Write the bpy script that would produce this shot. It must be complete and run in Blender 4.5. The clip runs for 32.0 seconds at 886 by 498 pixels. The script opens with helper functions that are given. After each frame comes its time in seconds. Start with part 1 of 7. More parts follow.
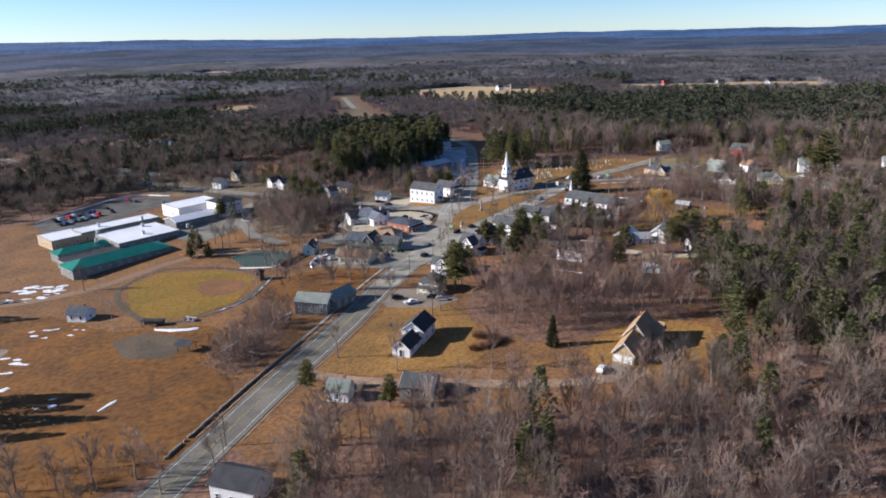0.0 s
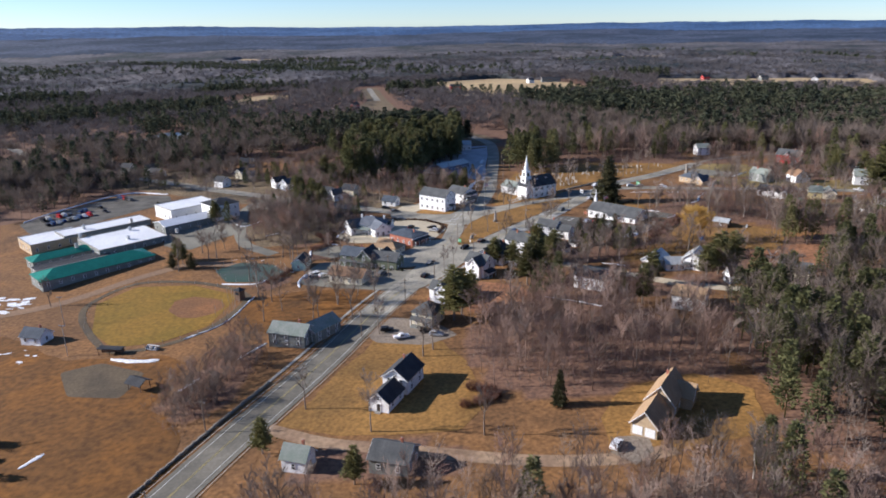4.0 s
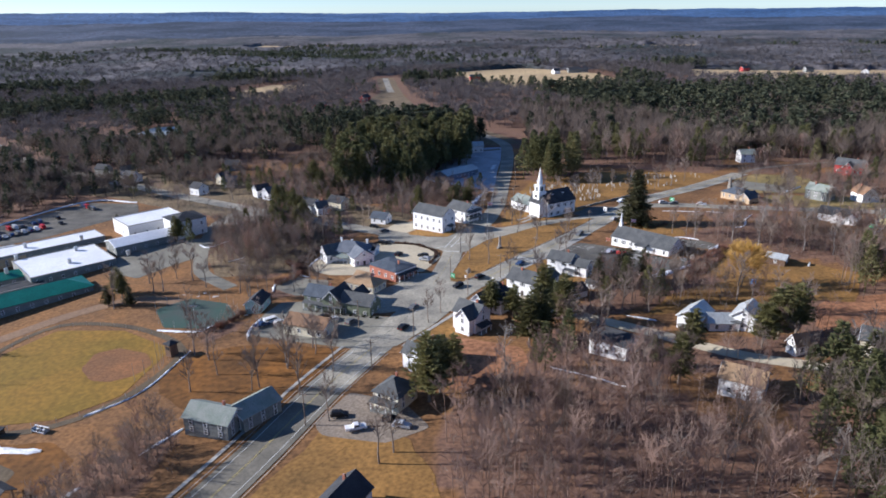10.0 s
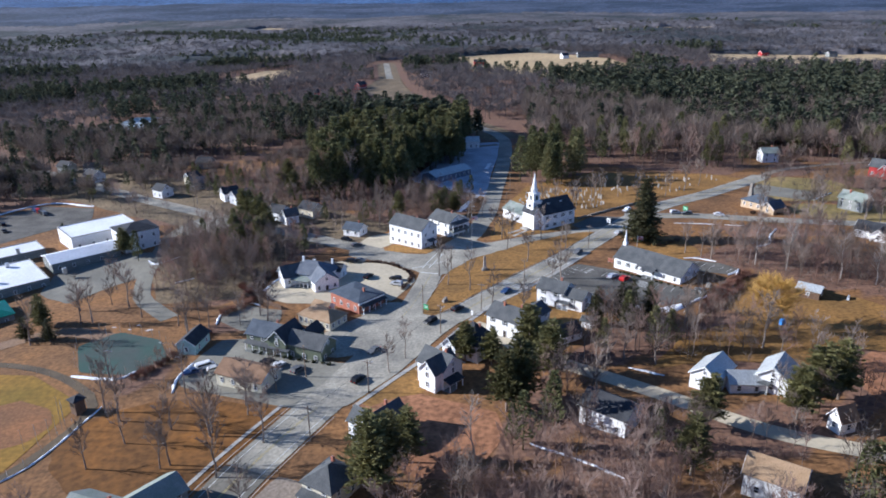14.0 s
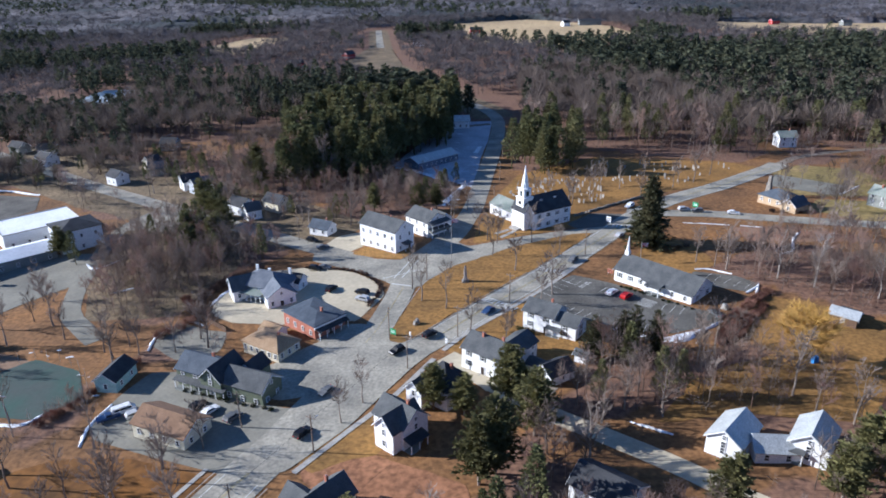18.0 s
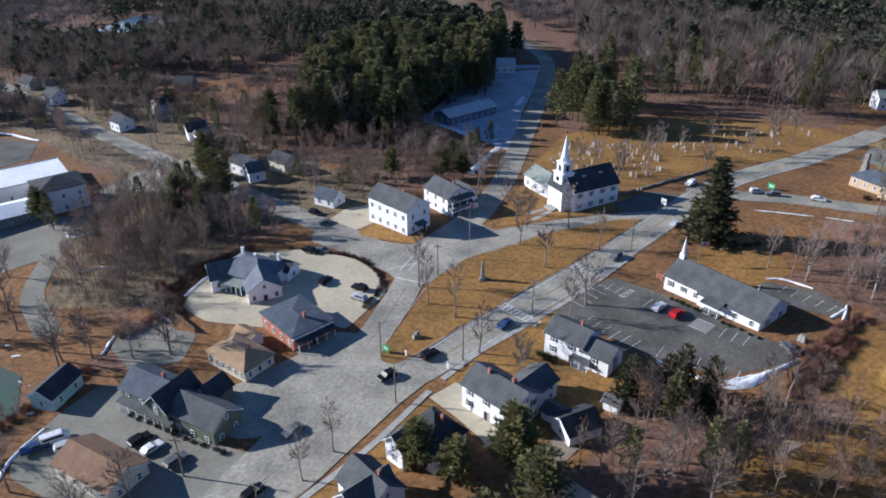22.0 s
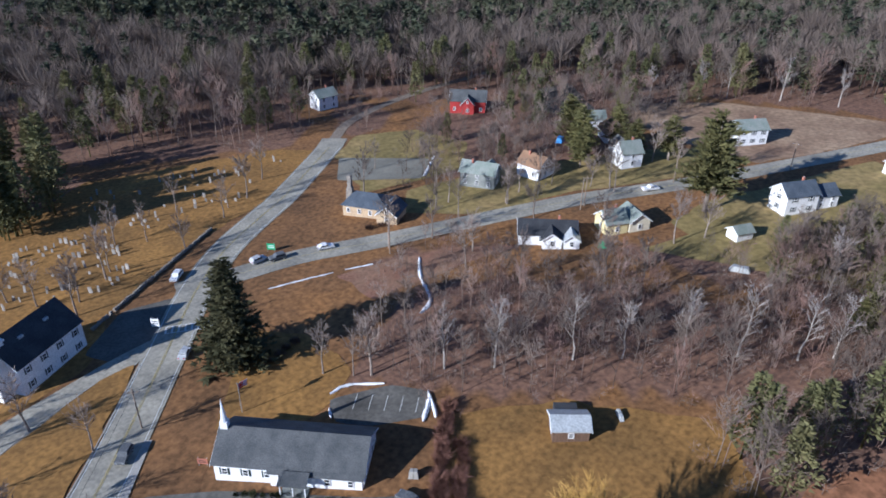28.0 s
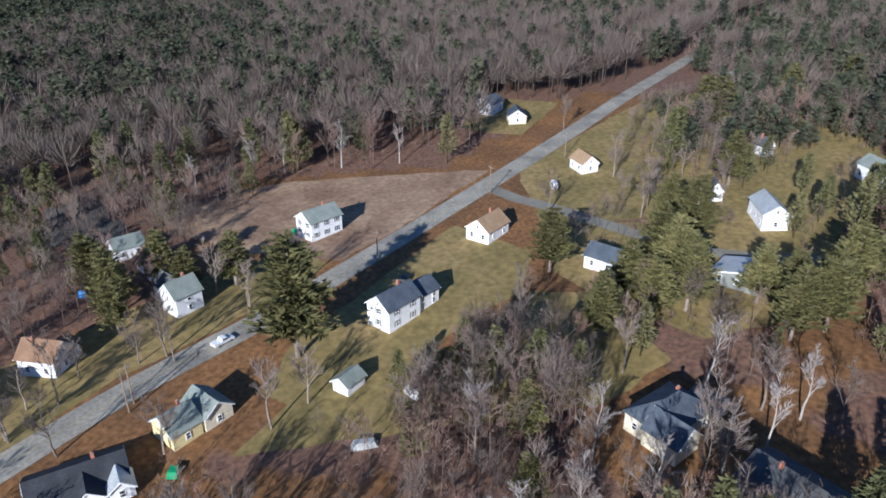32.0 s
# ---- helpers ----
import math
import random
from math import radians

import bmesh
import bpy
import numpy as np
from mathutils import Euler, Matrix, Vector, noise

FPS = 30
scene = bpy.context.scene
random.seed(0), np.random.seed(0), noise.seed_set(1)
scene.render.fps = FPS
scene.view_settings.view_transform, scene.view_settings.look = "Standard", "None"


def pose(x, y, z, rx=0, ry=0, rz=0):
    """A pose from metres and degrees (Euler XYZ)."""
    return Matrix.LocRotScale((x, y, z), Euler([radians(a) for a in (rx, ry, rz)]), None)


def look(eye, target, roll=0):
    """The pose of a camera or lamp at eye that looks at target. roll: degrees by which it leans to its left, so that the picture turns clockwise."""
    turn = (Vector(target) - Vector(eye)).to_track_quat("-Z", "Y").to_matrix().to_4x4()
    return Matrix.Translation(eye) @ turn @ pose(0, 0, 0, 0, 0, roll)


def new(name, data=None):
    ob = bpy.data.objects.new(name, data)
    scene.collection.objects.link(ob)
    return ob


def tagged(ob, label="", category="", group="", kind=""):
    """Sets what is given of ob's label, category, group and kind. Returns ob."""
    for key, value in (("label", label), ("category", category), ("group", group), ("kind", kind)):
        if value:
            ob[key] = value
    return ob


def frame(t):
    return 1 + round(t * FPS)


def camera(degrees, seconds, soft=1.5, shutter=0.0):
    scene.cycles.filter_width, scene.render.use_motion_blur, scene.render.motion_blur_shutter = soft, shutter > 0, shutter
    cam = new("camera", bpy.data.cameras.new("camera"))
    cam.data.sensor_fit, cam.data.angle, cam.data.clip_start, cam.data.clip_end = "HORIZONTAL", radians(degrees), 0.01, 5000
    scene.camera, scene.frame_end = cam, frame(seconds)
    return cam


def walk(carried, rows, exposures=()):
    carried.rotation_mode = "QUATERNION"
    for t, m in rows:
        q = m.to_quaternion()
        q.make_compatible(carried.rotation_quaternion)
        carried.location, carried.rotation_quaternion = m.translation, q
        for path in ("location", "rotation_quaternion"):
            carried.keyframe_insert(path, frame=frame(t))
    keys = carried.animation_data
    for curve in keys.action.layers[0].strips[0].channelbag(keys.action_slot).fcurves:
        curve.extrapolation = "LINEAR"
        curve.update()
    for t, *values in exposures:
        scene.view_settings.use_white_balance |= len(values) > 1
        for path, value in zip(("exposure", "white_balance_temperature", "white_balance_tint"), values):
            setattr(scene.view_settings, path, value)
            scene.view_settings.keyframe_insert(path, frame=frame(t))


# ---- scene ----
cam = camera(64.1, 32.0, soft=1.8)
PATH = [
    (0, (0.244, -0.342, 91.782), (0.2739, 1.5700, 91.1961), -1.39),
    (0.5, (2.091, 4.306, 92.266), (2.1063, 6.2157, 91.6725), -1.16),
    (1, (3.783, 8.928, 92.422), (3.7843, 10.8356, 91.8216), -1.09),
    (1.5, (5.315, 13.549, 92.476), (5.3046, 15.4554, 91.8704), -1.02),
    (2, (6.741, 18.150, 92.469), (6.7205, 20.0548, 91.8607), -0.97),
    (2.5, (8.111, 22.727, 92.383), (8.0813, 24.6322, 91.7746), -0.94),
    (3, (9.419, 27.309, 92.294), (9.3780, 29.2134, 91.6851), -1.00),
    (3.5, (10.627, 31.915, 92.373), (10.5741, 33.8196, 91.7632), -0.98),
    (4, (11.740, 36.494, 92.611), (11.6816, 38.3979, 91.9998), -0.81),
    (4.5, (12.828, 40.997, 92.810), (12.7667, 42.8994, 92.1974), -0.71),
    (5, (13.949, 45.453, 92.789), (13.8857, 47.3555, 92.1761), -0.77),
    (5.5, (15.068, 50.007, 92.677), (15.0015, 51.9092, 92.0640), -0.86),
    (6, (16.129, 54.776, 92.643), (16.0604, 56.6780, 92.0291), -0.82),
    (6.5, (17.143, 59.759, 92.714), (17.0745, 61.6611, 92.0979), -0.79),
    (7, (18.134, 64.826, 92.782), (18.0655, 66.7267, 92.1643), -0.83),
    (7.5, (19.076, 69.831, 92.770), (19.0051, 71.7307, 92.1491), -0.84),
    (8, (19.860, 74.792, 92.672), (19.7878, 76.6908, 92.0484), -0.79),
    (8.5, (20.493, 79.853, 92.526), (20.4184, 81.7508, 91.8979), -0.77),
    (9, (21.177, 85.112, 92.437), (21.0958, 87.0078, 91.8042), -0.81),
    (9.5, (22.177, 90.492, 92.488), (22.0753, 92.3848, 91.8494), -0.74),
    (10, (23.403, 95.860, 92.661), (23.2706, 97.7488, 92.0172), -0.67),
    (10.5, (24.703, 101.110, 92.849), (24.5466, 102.9950, 92.1999), -0.72),
    (11, (26.059, 106.264, 92.971), (25.8943, 108.1459, 92.3156), -0.78),
    (11.5, (27.520, 111.412, 93.015), (27.3545, 113.2916, 92.3527), -0.81),
    (12, (28.952, 116.653, 93.002), (28.7872, 118.5308, 92.3345), -0.84),
    (12.5, (30.234, 121.974, 92.983), (30.0690, 123.8498, 92.3099), -0.88),
    (13, (31.305, 127.301, 92.983), (31.1399, 129.1757, 92.3053), -0.89),
    (13.5, (32.173, 132.593, 93.021), (32.0092, 134.4658, 92.3386), -0.84),
    (14, (33.035, 137.822, 93.052), (32.8719, 139.6925, 92.3635), -0.77),
    (14.5, (34.168, 142.901, 92.986), (34.0036, 144.7698, 92.2936), -0.75),
    (15, (35.443, 147.778, 92.841), (35.2741, 149.6450, 92.1451), -0.84),
    (15.5, (36.439, 152.470, 92.757), (36.2675, 154.3353, 92.0567), -0.93),
    (16, (36.815, 157.065, 92.878), (36.6462, 158.9273, 92.1696), -0.85),
    (16.5, (36.882, 161.527, 93.098), (36.7182, 163.3842, 92.3753), -0.64),
    (17, (37.026, 165.832, 93.259), (36.8647, 167.6838, 92.5196), -0.49),
    (17.5, (37.420, 170.081, 93.286), (37.2592, 171.9259, 92.5309), -0.51),
    (18, (37.983, 174.484, 93.258), (37.8216, 176.3209, 92.4836), -0.57),
    (18.5, (38.683, 179.142, 93.242), (38.5203, 180.9697, 92.4447), -0.60),
    (19, (39.512, 184.003, 93.260), (39.3490, 185.8170, 92.4341), -0.61),
    (19.5, (40.366, 189.013, 93.369), (40.2032, 190.8123, 92.5101), -0.55),
    (20, (41.147, 194.197, 93.606), (40.9872, 195.9814, 92.7163), -0.47),
    (20.5, (41.878, 199.534, 93.902), (41.7143, 201.3054, 92.9882), -0.44),
    (21, (42.629, 204.918, 94.116), (42.4449, 206.6783, 93.1846), -0.42),
    (21.5, (43.494, 210.248, 94.138), (43.2638, 211.9955, 93.1936), -0.38),
    (22, (44.445, 215.607, 94.006), (44.1425, 217.3370, 93.0493), -0.33),
    (22.5, (45.412, 221.118, 93.843), (45.0269, 222.8243, 92.8739), -0.37),
    (23, (46.259, 226.812, 93.785), (45.8180, 228.4979, 92.8034), -0.53),
    (23.5, (46.869, 232.578, 93.904), (46.4234, 234.2554, 92.9108), -0.68),
    (24, (47.032, 238.277, 94.258), (46.6413, 239.9622, 93.2548), -0.71),
    (24.5, (47.021, 243.851, 94.567), (46.7416, 245.5527, 93.5542), -0.62),
    (26.5, (46.680, 265.559, 94.730), (47.0340, 267.2471, 93.7170), 0.32),
    (27, (48.101, 270.934, 94.640), (48.7186, 272.5483, 93.6329), 0.41),
    (27.5, (50.227, 276.237, 94.524), (51.0509, 277.7619, 93.5261), 0.60),
    (28, (53.206, 281.503, 94.390), (54.2331, 282.9082, 93.4049), 0.60),
    (28.5, (56.790, 286.325, 94.103), (57.9120, 287.6660, 93.1320), 0.70),
    (29, (61.159, 290.929, 94.013), (62.4185, 292.1525, 93.0556), 0.60),
    (29.5, (67.160, 295.726, 94.070), (68.5369, 296.8249, 93.1231), 0.60),
    (30, (74.662, 300.558, 94.188), (76.1425, 301.5277, 93.2563), 0.50),
    (30.5, (82.460, 304.569, 94.541), (83.9993, 305.4486, 93.6154), 0.40),
    (31, (90.858, 307.678, 94.902), (92.4543, 308.4582, 93.9838), 0.30),
    (31.5, (99.813, 309.907, 94.972), (101.4619, 310.5869, 94.0671), 0.10),
    (32, (109.122, 311.716, 94.827), (110.8126, 312.3048, 93.9352), 0.10),
]
walk(cam, [(t, look(eye, target, roll)) for t, eye, target, roll in PATH], exposures=((0, 0.72, 6150, 14), (8, 0.76, 6030, 14), (14, 0.84, 5570, 12), (17, 0.88, 5570, 12), (19, 0.89, 5530, 11), (22, 0.64, 5620, 11), (24, 0.76, 5640, 11), (27, 0.6, 5450, 13), (29, 0.61, 5280, 10), (31, 0.61, 5420, 10), (32, 0.6, 5500, 11)))

# ---- light ----
SUN_EL, SUN_AZ = radians(21.5), radians(274)
world = bpy.data.worlds.new("winter_sky")
scene.world = world
world.use_nodes = True
wn = world.node_tree
sky = wn.nodes.new("ShaderNodeTexSky")
sky.sky_type, sky.sun_disc = "NISHITA", False
sky.sun_elevation, sky.sun_rotation = SUN_EL, SUN_AZ
sky.altitude, sky.air_density, sky.dust_density, sky.ozone_density = 1000, 0.8, 0.0, 5.0
wn.links.new(sky.outputs[0], wn.nodes["Background"].inputs[0])
wn.nodes["Background"].inputs[1].default_value = 0.09
to_sun = Vector((math.sin(SUN_AZ) * math.cos(SUN_EL), math.cos(SUN_AZ) * math.cos(SUN_EL), math.sin(SUN_EL)))
sun = new("sun", bpy.data.lights.new("sun", "SUN"))
sun.data.energy, sun.data.angle, sun.data.color = 5.0, radians(0.5), (1.0, 0.93, 0.84)
sun.matrix_world = look(to_sun * 500, (0, 0, 0))


# ---- materials ----
def mat(name, a, b, scale=1.0, rough=0.85, bump=0.15, fine=9.0, metal=0.0, rand=0.0, spread=0.25, stretch=(1, 1, 1), c=None, grain=0.28):
    """Two-scale mottled surface: a and b mixed by broad noise, a finer grain on top, an optional third patchy colour."""
    m = bpy.data.materials.new(name)
    m.use_nodes = True
    n, k = m.node_tree.nodes, m.node_tree.links
    p = n["Principled BSDF"]
    co, mp = n.new("ShaderNodeTexCoord"), n.new("ShaderNodeMapping")
    mp.inputs["Scale"].default_value = stretch
    k.new(co.outputs["Object"], mp.inputs[0])
    n1, n2 = n.new("ShaderNodeTexNoise"), n.new("ShaderNodeTexNoise")
    for node, s, d in ((n1, scale, 5), (n2, scale * fine, 4)):
        node.inputs["Scale"].default_value, node.inputs["Detail"].default_value = s, d
        k.new(mp.outputs[0], node.inputs["Vector"])
    r1 = n.new("ShaderNodeValToRGB")
    r1.color_ramp.elements[0].position, r1.color_ramp.elements[1].position = 0.5 - spread / 2, 0.5 + spread / 2
    r1.color_ramp.elements[0].color, r1.color_ramp.elements[1].color = (*a, 1), (*b, 1)
    if c:
        e = r1.color_ramp.elements.new(0.5)
        e.color = (*c, 1)
    k.new(n1.outputs[0], r1.inputs[0])
    mr = n.new("ShaderNodeMapRange")
    mr.inputs[1].default_value, mr.inputs[2].default_value, mr.inputs[3].default_value, mr.inputs[4].default_value = 0.3, 0.7, 1 - grain, 1 + grain
    k.new(n2.outputs[0], mr.inputs[0])
    hs = n.new("ShaderNodeHueSaturation")
    k.new(r1.outputs[0], hs.inputs["Color"])
    value = mr.outputs[0]
    if rand:
        oi, m2, mu = n.new("ShaderNodeObjectInfo"), n.new("ShaderNodeMapRange"), n.new("ShaderNodeMath")
        m2.inputs[3].default_value, m2.inputs[4].default_value, mu.operation = 1 - rand, 1 + rand, "MULTIPLY"
        k.new(oi.outputs["Random"], m2.inputs[0]), k.new(m2.outputs[0], mu.inputs[0]), k.new(value, mu.inputs[1])
        value = mu.outputs[0]
    k.new(value, hs.inputs["Value"])
    k.new(hs.outputs[0], p.inputs["Base Color"])
    p.inputs["Roughness"].default_value, p.inputs["Metallic"].default_value = rough, metal
    p.inputs["Specular IOR Level"].default_value = 0.25
    if bump:
        bu = n.new("ShaderNodeBump")
        bu.inputs["Strength"].default_value, bu.inputs["Distance"].default_value = bump, 0.15
        k.new(n2.outputs[0], bu.inputs["Height"]), k.new(bu.outputs[0], p.inputs["Normal"])
    return m


def island(name, colours, rough=0.9, spots=0.0):
    """Foliage or bark for joined woods: each tree takes its own shade."""
    m = bpy.data.materials.new(name)
    m.use_nodes = True
    n, k = m.node_tree.nodes, m.node_tree.links
    p, at, ramp = n["Principled BSDF"], n.new("ShaderNodeAttribute"), n.new("ShaderNodeValToRGB")
    at.attribute_name = "shade"
    els = ramp.color_ramp.elements
    while len(els) < len(colours):
        els.new(0.5)
    for i, c in enumerate(colours):
        els[i].position, els[i].color = i / (len(colours) - 1), (*c, 1)
    k.new(at.outputs["Fac"], ramp.inputs[0])
    gi, mr, hs = n.new("ShaderNodeNewGeometry"), n.new("ShaderNodeMapRange"), n.new("ShaderNodeHueSaturation")
    mr.inputs[3].default_value, mr.inputs[4].default_value = 0.84, 1.16
    k.new(gi.outputs["Random Per Island"], mr.inputs[0]), k.new(mr.outputs[0], hs.inputs["Value"])
    if spots:
        co, nz, m2, mu = n.new("ShaderNodeTexCoord"), n.new("ShaderNodeTexNoise"), n.new("ShaderNodeMapRange"), n.new("ShaderNodeMath")
        nz.inputs["Scale"].default_value, nz.inputs["Detail"].default_value, mu.operation = spots, 4, "MULTIPLY"
        m2.inputs[1].default_value, m2.inputs[2].default_value, m2.inputs[3].default_value, m2.inputs[4].default_value = 0.32, 0.68, 0.55, 1.45
        k.new(co.outputs["Object"], nz.inputs["Vector"]), k.new(nz.outputs[0], m2.inputs[0]), k.new(m2.outputs[0], mu.inputs[0])
        k.new(mr.outputs[0], mu.inputs[1]), k.new(mu.outputs[0], hs.inputs["Value"])
    k.new(ramp.outputs[0], hs.inputs["Color"]), k.new(hs.outputs[0], p.inputs["Base Color"])
    p.inputs["Roughness"].default_value, p.inputs["Specular IOR Level"].default_value = rough, 0.1
    return leafy(m) if not spots else m


def leafy(m, share=0.22):
    """Lets light through thin needles and twigs."""
    n, k = m.node_tree.nodes, m.node_tree.links
    p, tr, mx = n["Principled BSDF"], n.new("ShaderNodeBsdfTranslucent"), n.new("ShaderNodeMixShader")
    k.new(p.inputs["Base Color"].links[0].from_socket, tr.inputs[0])
    mx.inputs[0].default_value = share
    k.new(p.outputs[0], mx.inputs[1]), k.new(tr.outputs[0], mx.inputs[2])
    k.new(mx.outputs[0], n["Material Output"].inputs[0])
    return m


WHITE = mat("white_clapboard", (0.82, 0.82, 0.81), (0.75, 0.75, 0.74), 0.5, 0.6, 0.1, 14, stretch=(0.4, 0.4, 3))
CREAM = mat("cream_clapboard", (0.70, 0.64, 0.48), (0.62, 0.56, 0.42), 0.5, 0.7, 0.1, 14, stretch=(0.4, 0.4, 3))
YELLOW = mat("pale_yellow_clapboard", (0.72, 0.62, 0.32), (0.64, 0.54, 0.28), 0.5, 0.7, 0.1, 14, stretch=(0.4, 0.4, 3))
TAN = mat("tan_siding", (0.50, 0.38, 0.24), (0.42, 0.31, 0.2), 0.5, 0.8, 0.1, 14, stretch=(0.4, 0.4, 3))
GREYW = mat("grey_shingle_siding", (0.24, 0.25, 0.23), (0.18, 0.19, 0.18), 0.6, 0.85, 0.15, 12, stretch=(0.4, 0.4, 3))
OLIVE = mat("olive_green_siding", (0.17, 0.19, 0.13), (0.13, 0.15, 0.1), 0.6, 0.85, 0.15, 12, stretch=(0.4, 0.4, 3))
TEAL = mat("pale_teal_siding", (0.42, 0.60, 0.55), (0.36, 0.52, 0.48), 0.6, 0.8, 0.1, 12, stretch=(0.4, 0.4, 3))
REDW = mat("red_barn_siding", (0.42, 0.05, 0.045), (0.33, 0.04, 0.04), 0.6, 0.8, 0.1, 12, stretch=(3, 3, 0.4))
BROWNW = mat("brown_board_siding", (0.16, 0.10, 0.065), (0.12, 0.075, 0.05), 0.8, 0.85, 0.15, 10, stretch=(3, 3, 0.4))
BRICK = mat("red_brick", (0.42, 0.17, 0.11), (0.34, 0.13, 0.09), 1.2, 0.9, 0.25, 8)
BLUEW = mat("slate_blue_siding", (0.16, 0.2, 0.27), (0.12, 0.15, 0.21), 0.6, 0.8, 0.1, 12, stretch=(0.4, 0.4, 3))
STONEW = mat("fieldstone_wall", (0.28, 0.25, 0.21), (0.18, 0.16, 0.14), 1.5, 0.95, 0.5, 4)
R_GREY = mat("grey_asphalt_shingle", (0.075, 0.08, 0.082), (0.11, 0.113, 0.113), 0.35, 0.9, 0.2, 16)
R_DARK = mat("charcoal_shingle", (0.035, 0.037, 0.042), (0.055, 0.057, 0.062), 0.35, 0.85, 0.2, 16)
R_BROWN = mat("brown_shingle", (0.21, 0.125, 0.075), (0.27, 0.165, 0.1), 0.35, 0.9, 0.2, 16)
R_TAN = mat("tan_shingle", (0.32, 0.21, 0.12), (0.38, 0.26, 0.155), 0.35, 0.9, 0.2, 16)
R_GREEN = mat("green_metal_roof", (0.02, 0.22, 0.16), (0.015, 0.18, 0.13), 0.2, 0.45, 0.05, 12)
R_MOSS = mat("grey_green_shingle", (0.20, 0.235, 0.2), (0.26, 0.28, 0.25), 0.35, 0.9, 0.2, 16)
R_BLUE = mat("blue_grey_shingle", (0.065, 0.08, 0.1), (0.095, 0.112, 0.135), 0.35, 0.85, 0.2, 16)
R_WHITE = mat("white_membrane_roof", (0.84, 0.85, 0.86), (0.74, 0.75, 0.76), 0.12, 0.6, 0.05, 10, grain=0.1)
R_METAL = mat("pale_metal_roof", (0.55, 0.57, 0.56), (0.47, 0.49, 0.48), 0.4, 0.4, 0.05, 10, metal=0.3)
GLASS = mat("dark_window_glass", (0.02, 0.024, 0.03), (0.03, 0.035, 0.042), 0.4, 0.08, 0, 4)
DOOR = mat("dark_painted_door", (0.05, 0.04, 0.035), (0.07, 0.05, 0.04), 1, 0.5, 0, 4)
SHUT = mat("dark_green_shutter", (0.025, 0.04, 0.035), (0.03, 0.045, 0.04), 1, 0.6, 0, 4)
CONC = mat("pale_concrete", (0.38, 0.36, 0.32), (0.30, 0.285, 0.26), 0.5, 0.9, 0.1, 8)
ASPHALT = mat("worn_grey_asphalt", (0.37, 0.342, 0.275), (0.19, 0.18, 0.152), 0.11, 0.9, 0.03, 12, spread=0.4, c=(0.29, 0.27, 0.22), grain=0.24)
ASPH_D = mat("dark_asphalt", (0.07, 0.066, 0.058), (0.15, 0.141, 0.122), 0.13, 0.9, 0.03, 11, spread=0.4, grain=0.24)
ROADM = mat("dark_worn_asphalt", (0.19, 0.174, 0.14), (0.105, 0.098, 0.081), 0.11, 0.9, 0.03, 12, spread=0.4, c=(0.145, 0.134, 0.109), grain=0.18)
LOTPALE = mat("sandy_pale_pavement", (0.52, 0.45, 0.32), (0.40, 0.35, 0.255), 0.07, 0.95, 0.1, 12, spread=0.4, grain=0.1)
GRAVEL = mat("grey_brown_gravel", (0.25, 0.205, 0.16), (0.19, 0.155, 0.12), 0.12, 0.95, 0.3, 12, spread=0.4)
PAINT = mat("white_road_paint", (0.62, 0.62, 0.58), (0.50, 0.50, 0.47), 0.8, 0.7, 0, 8)
YPAINT = mat("yellow_road_paint", (0.42, 0.34, 0.13), (0.33, 0.28, 0.14), 0.8, 0.7, 0, 8)
SNOW = mat("old_snow", (0.82, 0.84, 0.87), (0.66, 0.67, 0.68), 0.4, 0.6, 0.3, 5)
FIELD = mat("ball_field_grass", (0.16, 0.108, 0.016), (0.27, 0.145, 0.024), 0.05, 0.95, 0.2, 14, spread=0.6)
CLAY = mat("infield_clay", (0.24, 0.11, 0.045), (0.17, 0.085, 0.04), 0.1, 0.95, 0.1, 12)
TAN_FIELD = mat("straw_field", (0.50, 0.37, 0.20), (0.40, 0.29, 0.16), 0.01, 0.95, 0.2, 20, spread=0.4)
ASPH_M = mat("grey_lot_asphalt", (0.25, 0.236, 0.19), (0.15, 0.143, 0.118), 0.08, 0.9, 0.03, 14, spread=0.4, grain=0.12)
COURT = mat("green_court", (0.04, 0.082, 0.066), (0.06, 0.075, 0.068), 0.1, 0.85, 0.05, 10, grain=0.1)
LAWNR = mat("red_brown_leafy_lawn", (0.34, 0.165, 0.085), (0.17, 0.082, 0.046), 0.09, 0.95, 0.3, 8, spread=0.6, c=(0.26, 0.122, 0.062), grain=0.45)
# Pale bluish pavement colour stands in for sky light in the pines' shade.
BLUE_SHADE = mat("blue_shade_pavement", (0.5, 0.52, 0.56), (0.3, 0.31, 0.34), 0.1, 0.8, 0.05, 10, spread=0.5, grain=0.2)
LAWNT = mat("grey_tan_winter_grass", (0.24, 0.172, 0.1), (0.1, 0.078, 0.05), 0.09, 0.95, 0.3, 8, spread=0.6, c=(0.165, 0.122, 0.072), grain=0.45)
LAWN = mat("dormant_lawn", (0.34, 0.182, 0.05), (0.13, 0.076, 0.026), 0.06, 0.95, 0.3, 16, spread=0.62, c=(0.24, 0.128, 0.038), grain=0.36)
TANDIRT = mat("pale_bare_earth", (0.35, 0.245, 0.155), (0.2, 0.125, 0.08), 0.09, 0.95, 0.08, 7, spread=0.4)
# Bare crowns cooler than the near woods, a little haze mixed into the colour.
MID_BARE = island("hazed_middle_bare_woods", [(0.088, 0.077, 0.076), (0.125, 0.11, 0.108), (0.16, 0.14, 0.136)])
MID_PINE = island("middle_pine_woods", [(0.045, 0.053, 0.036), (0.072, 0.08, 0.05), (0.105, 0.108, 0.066)])


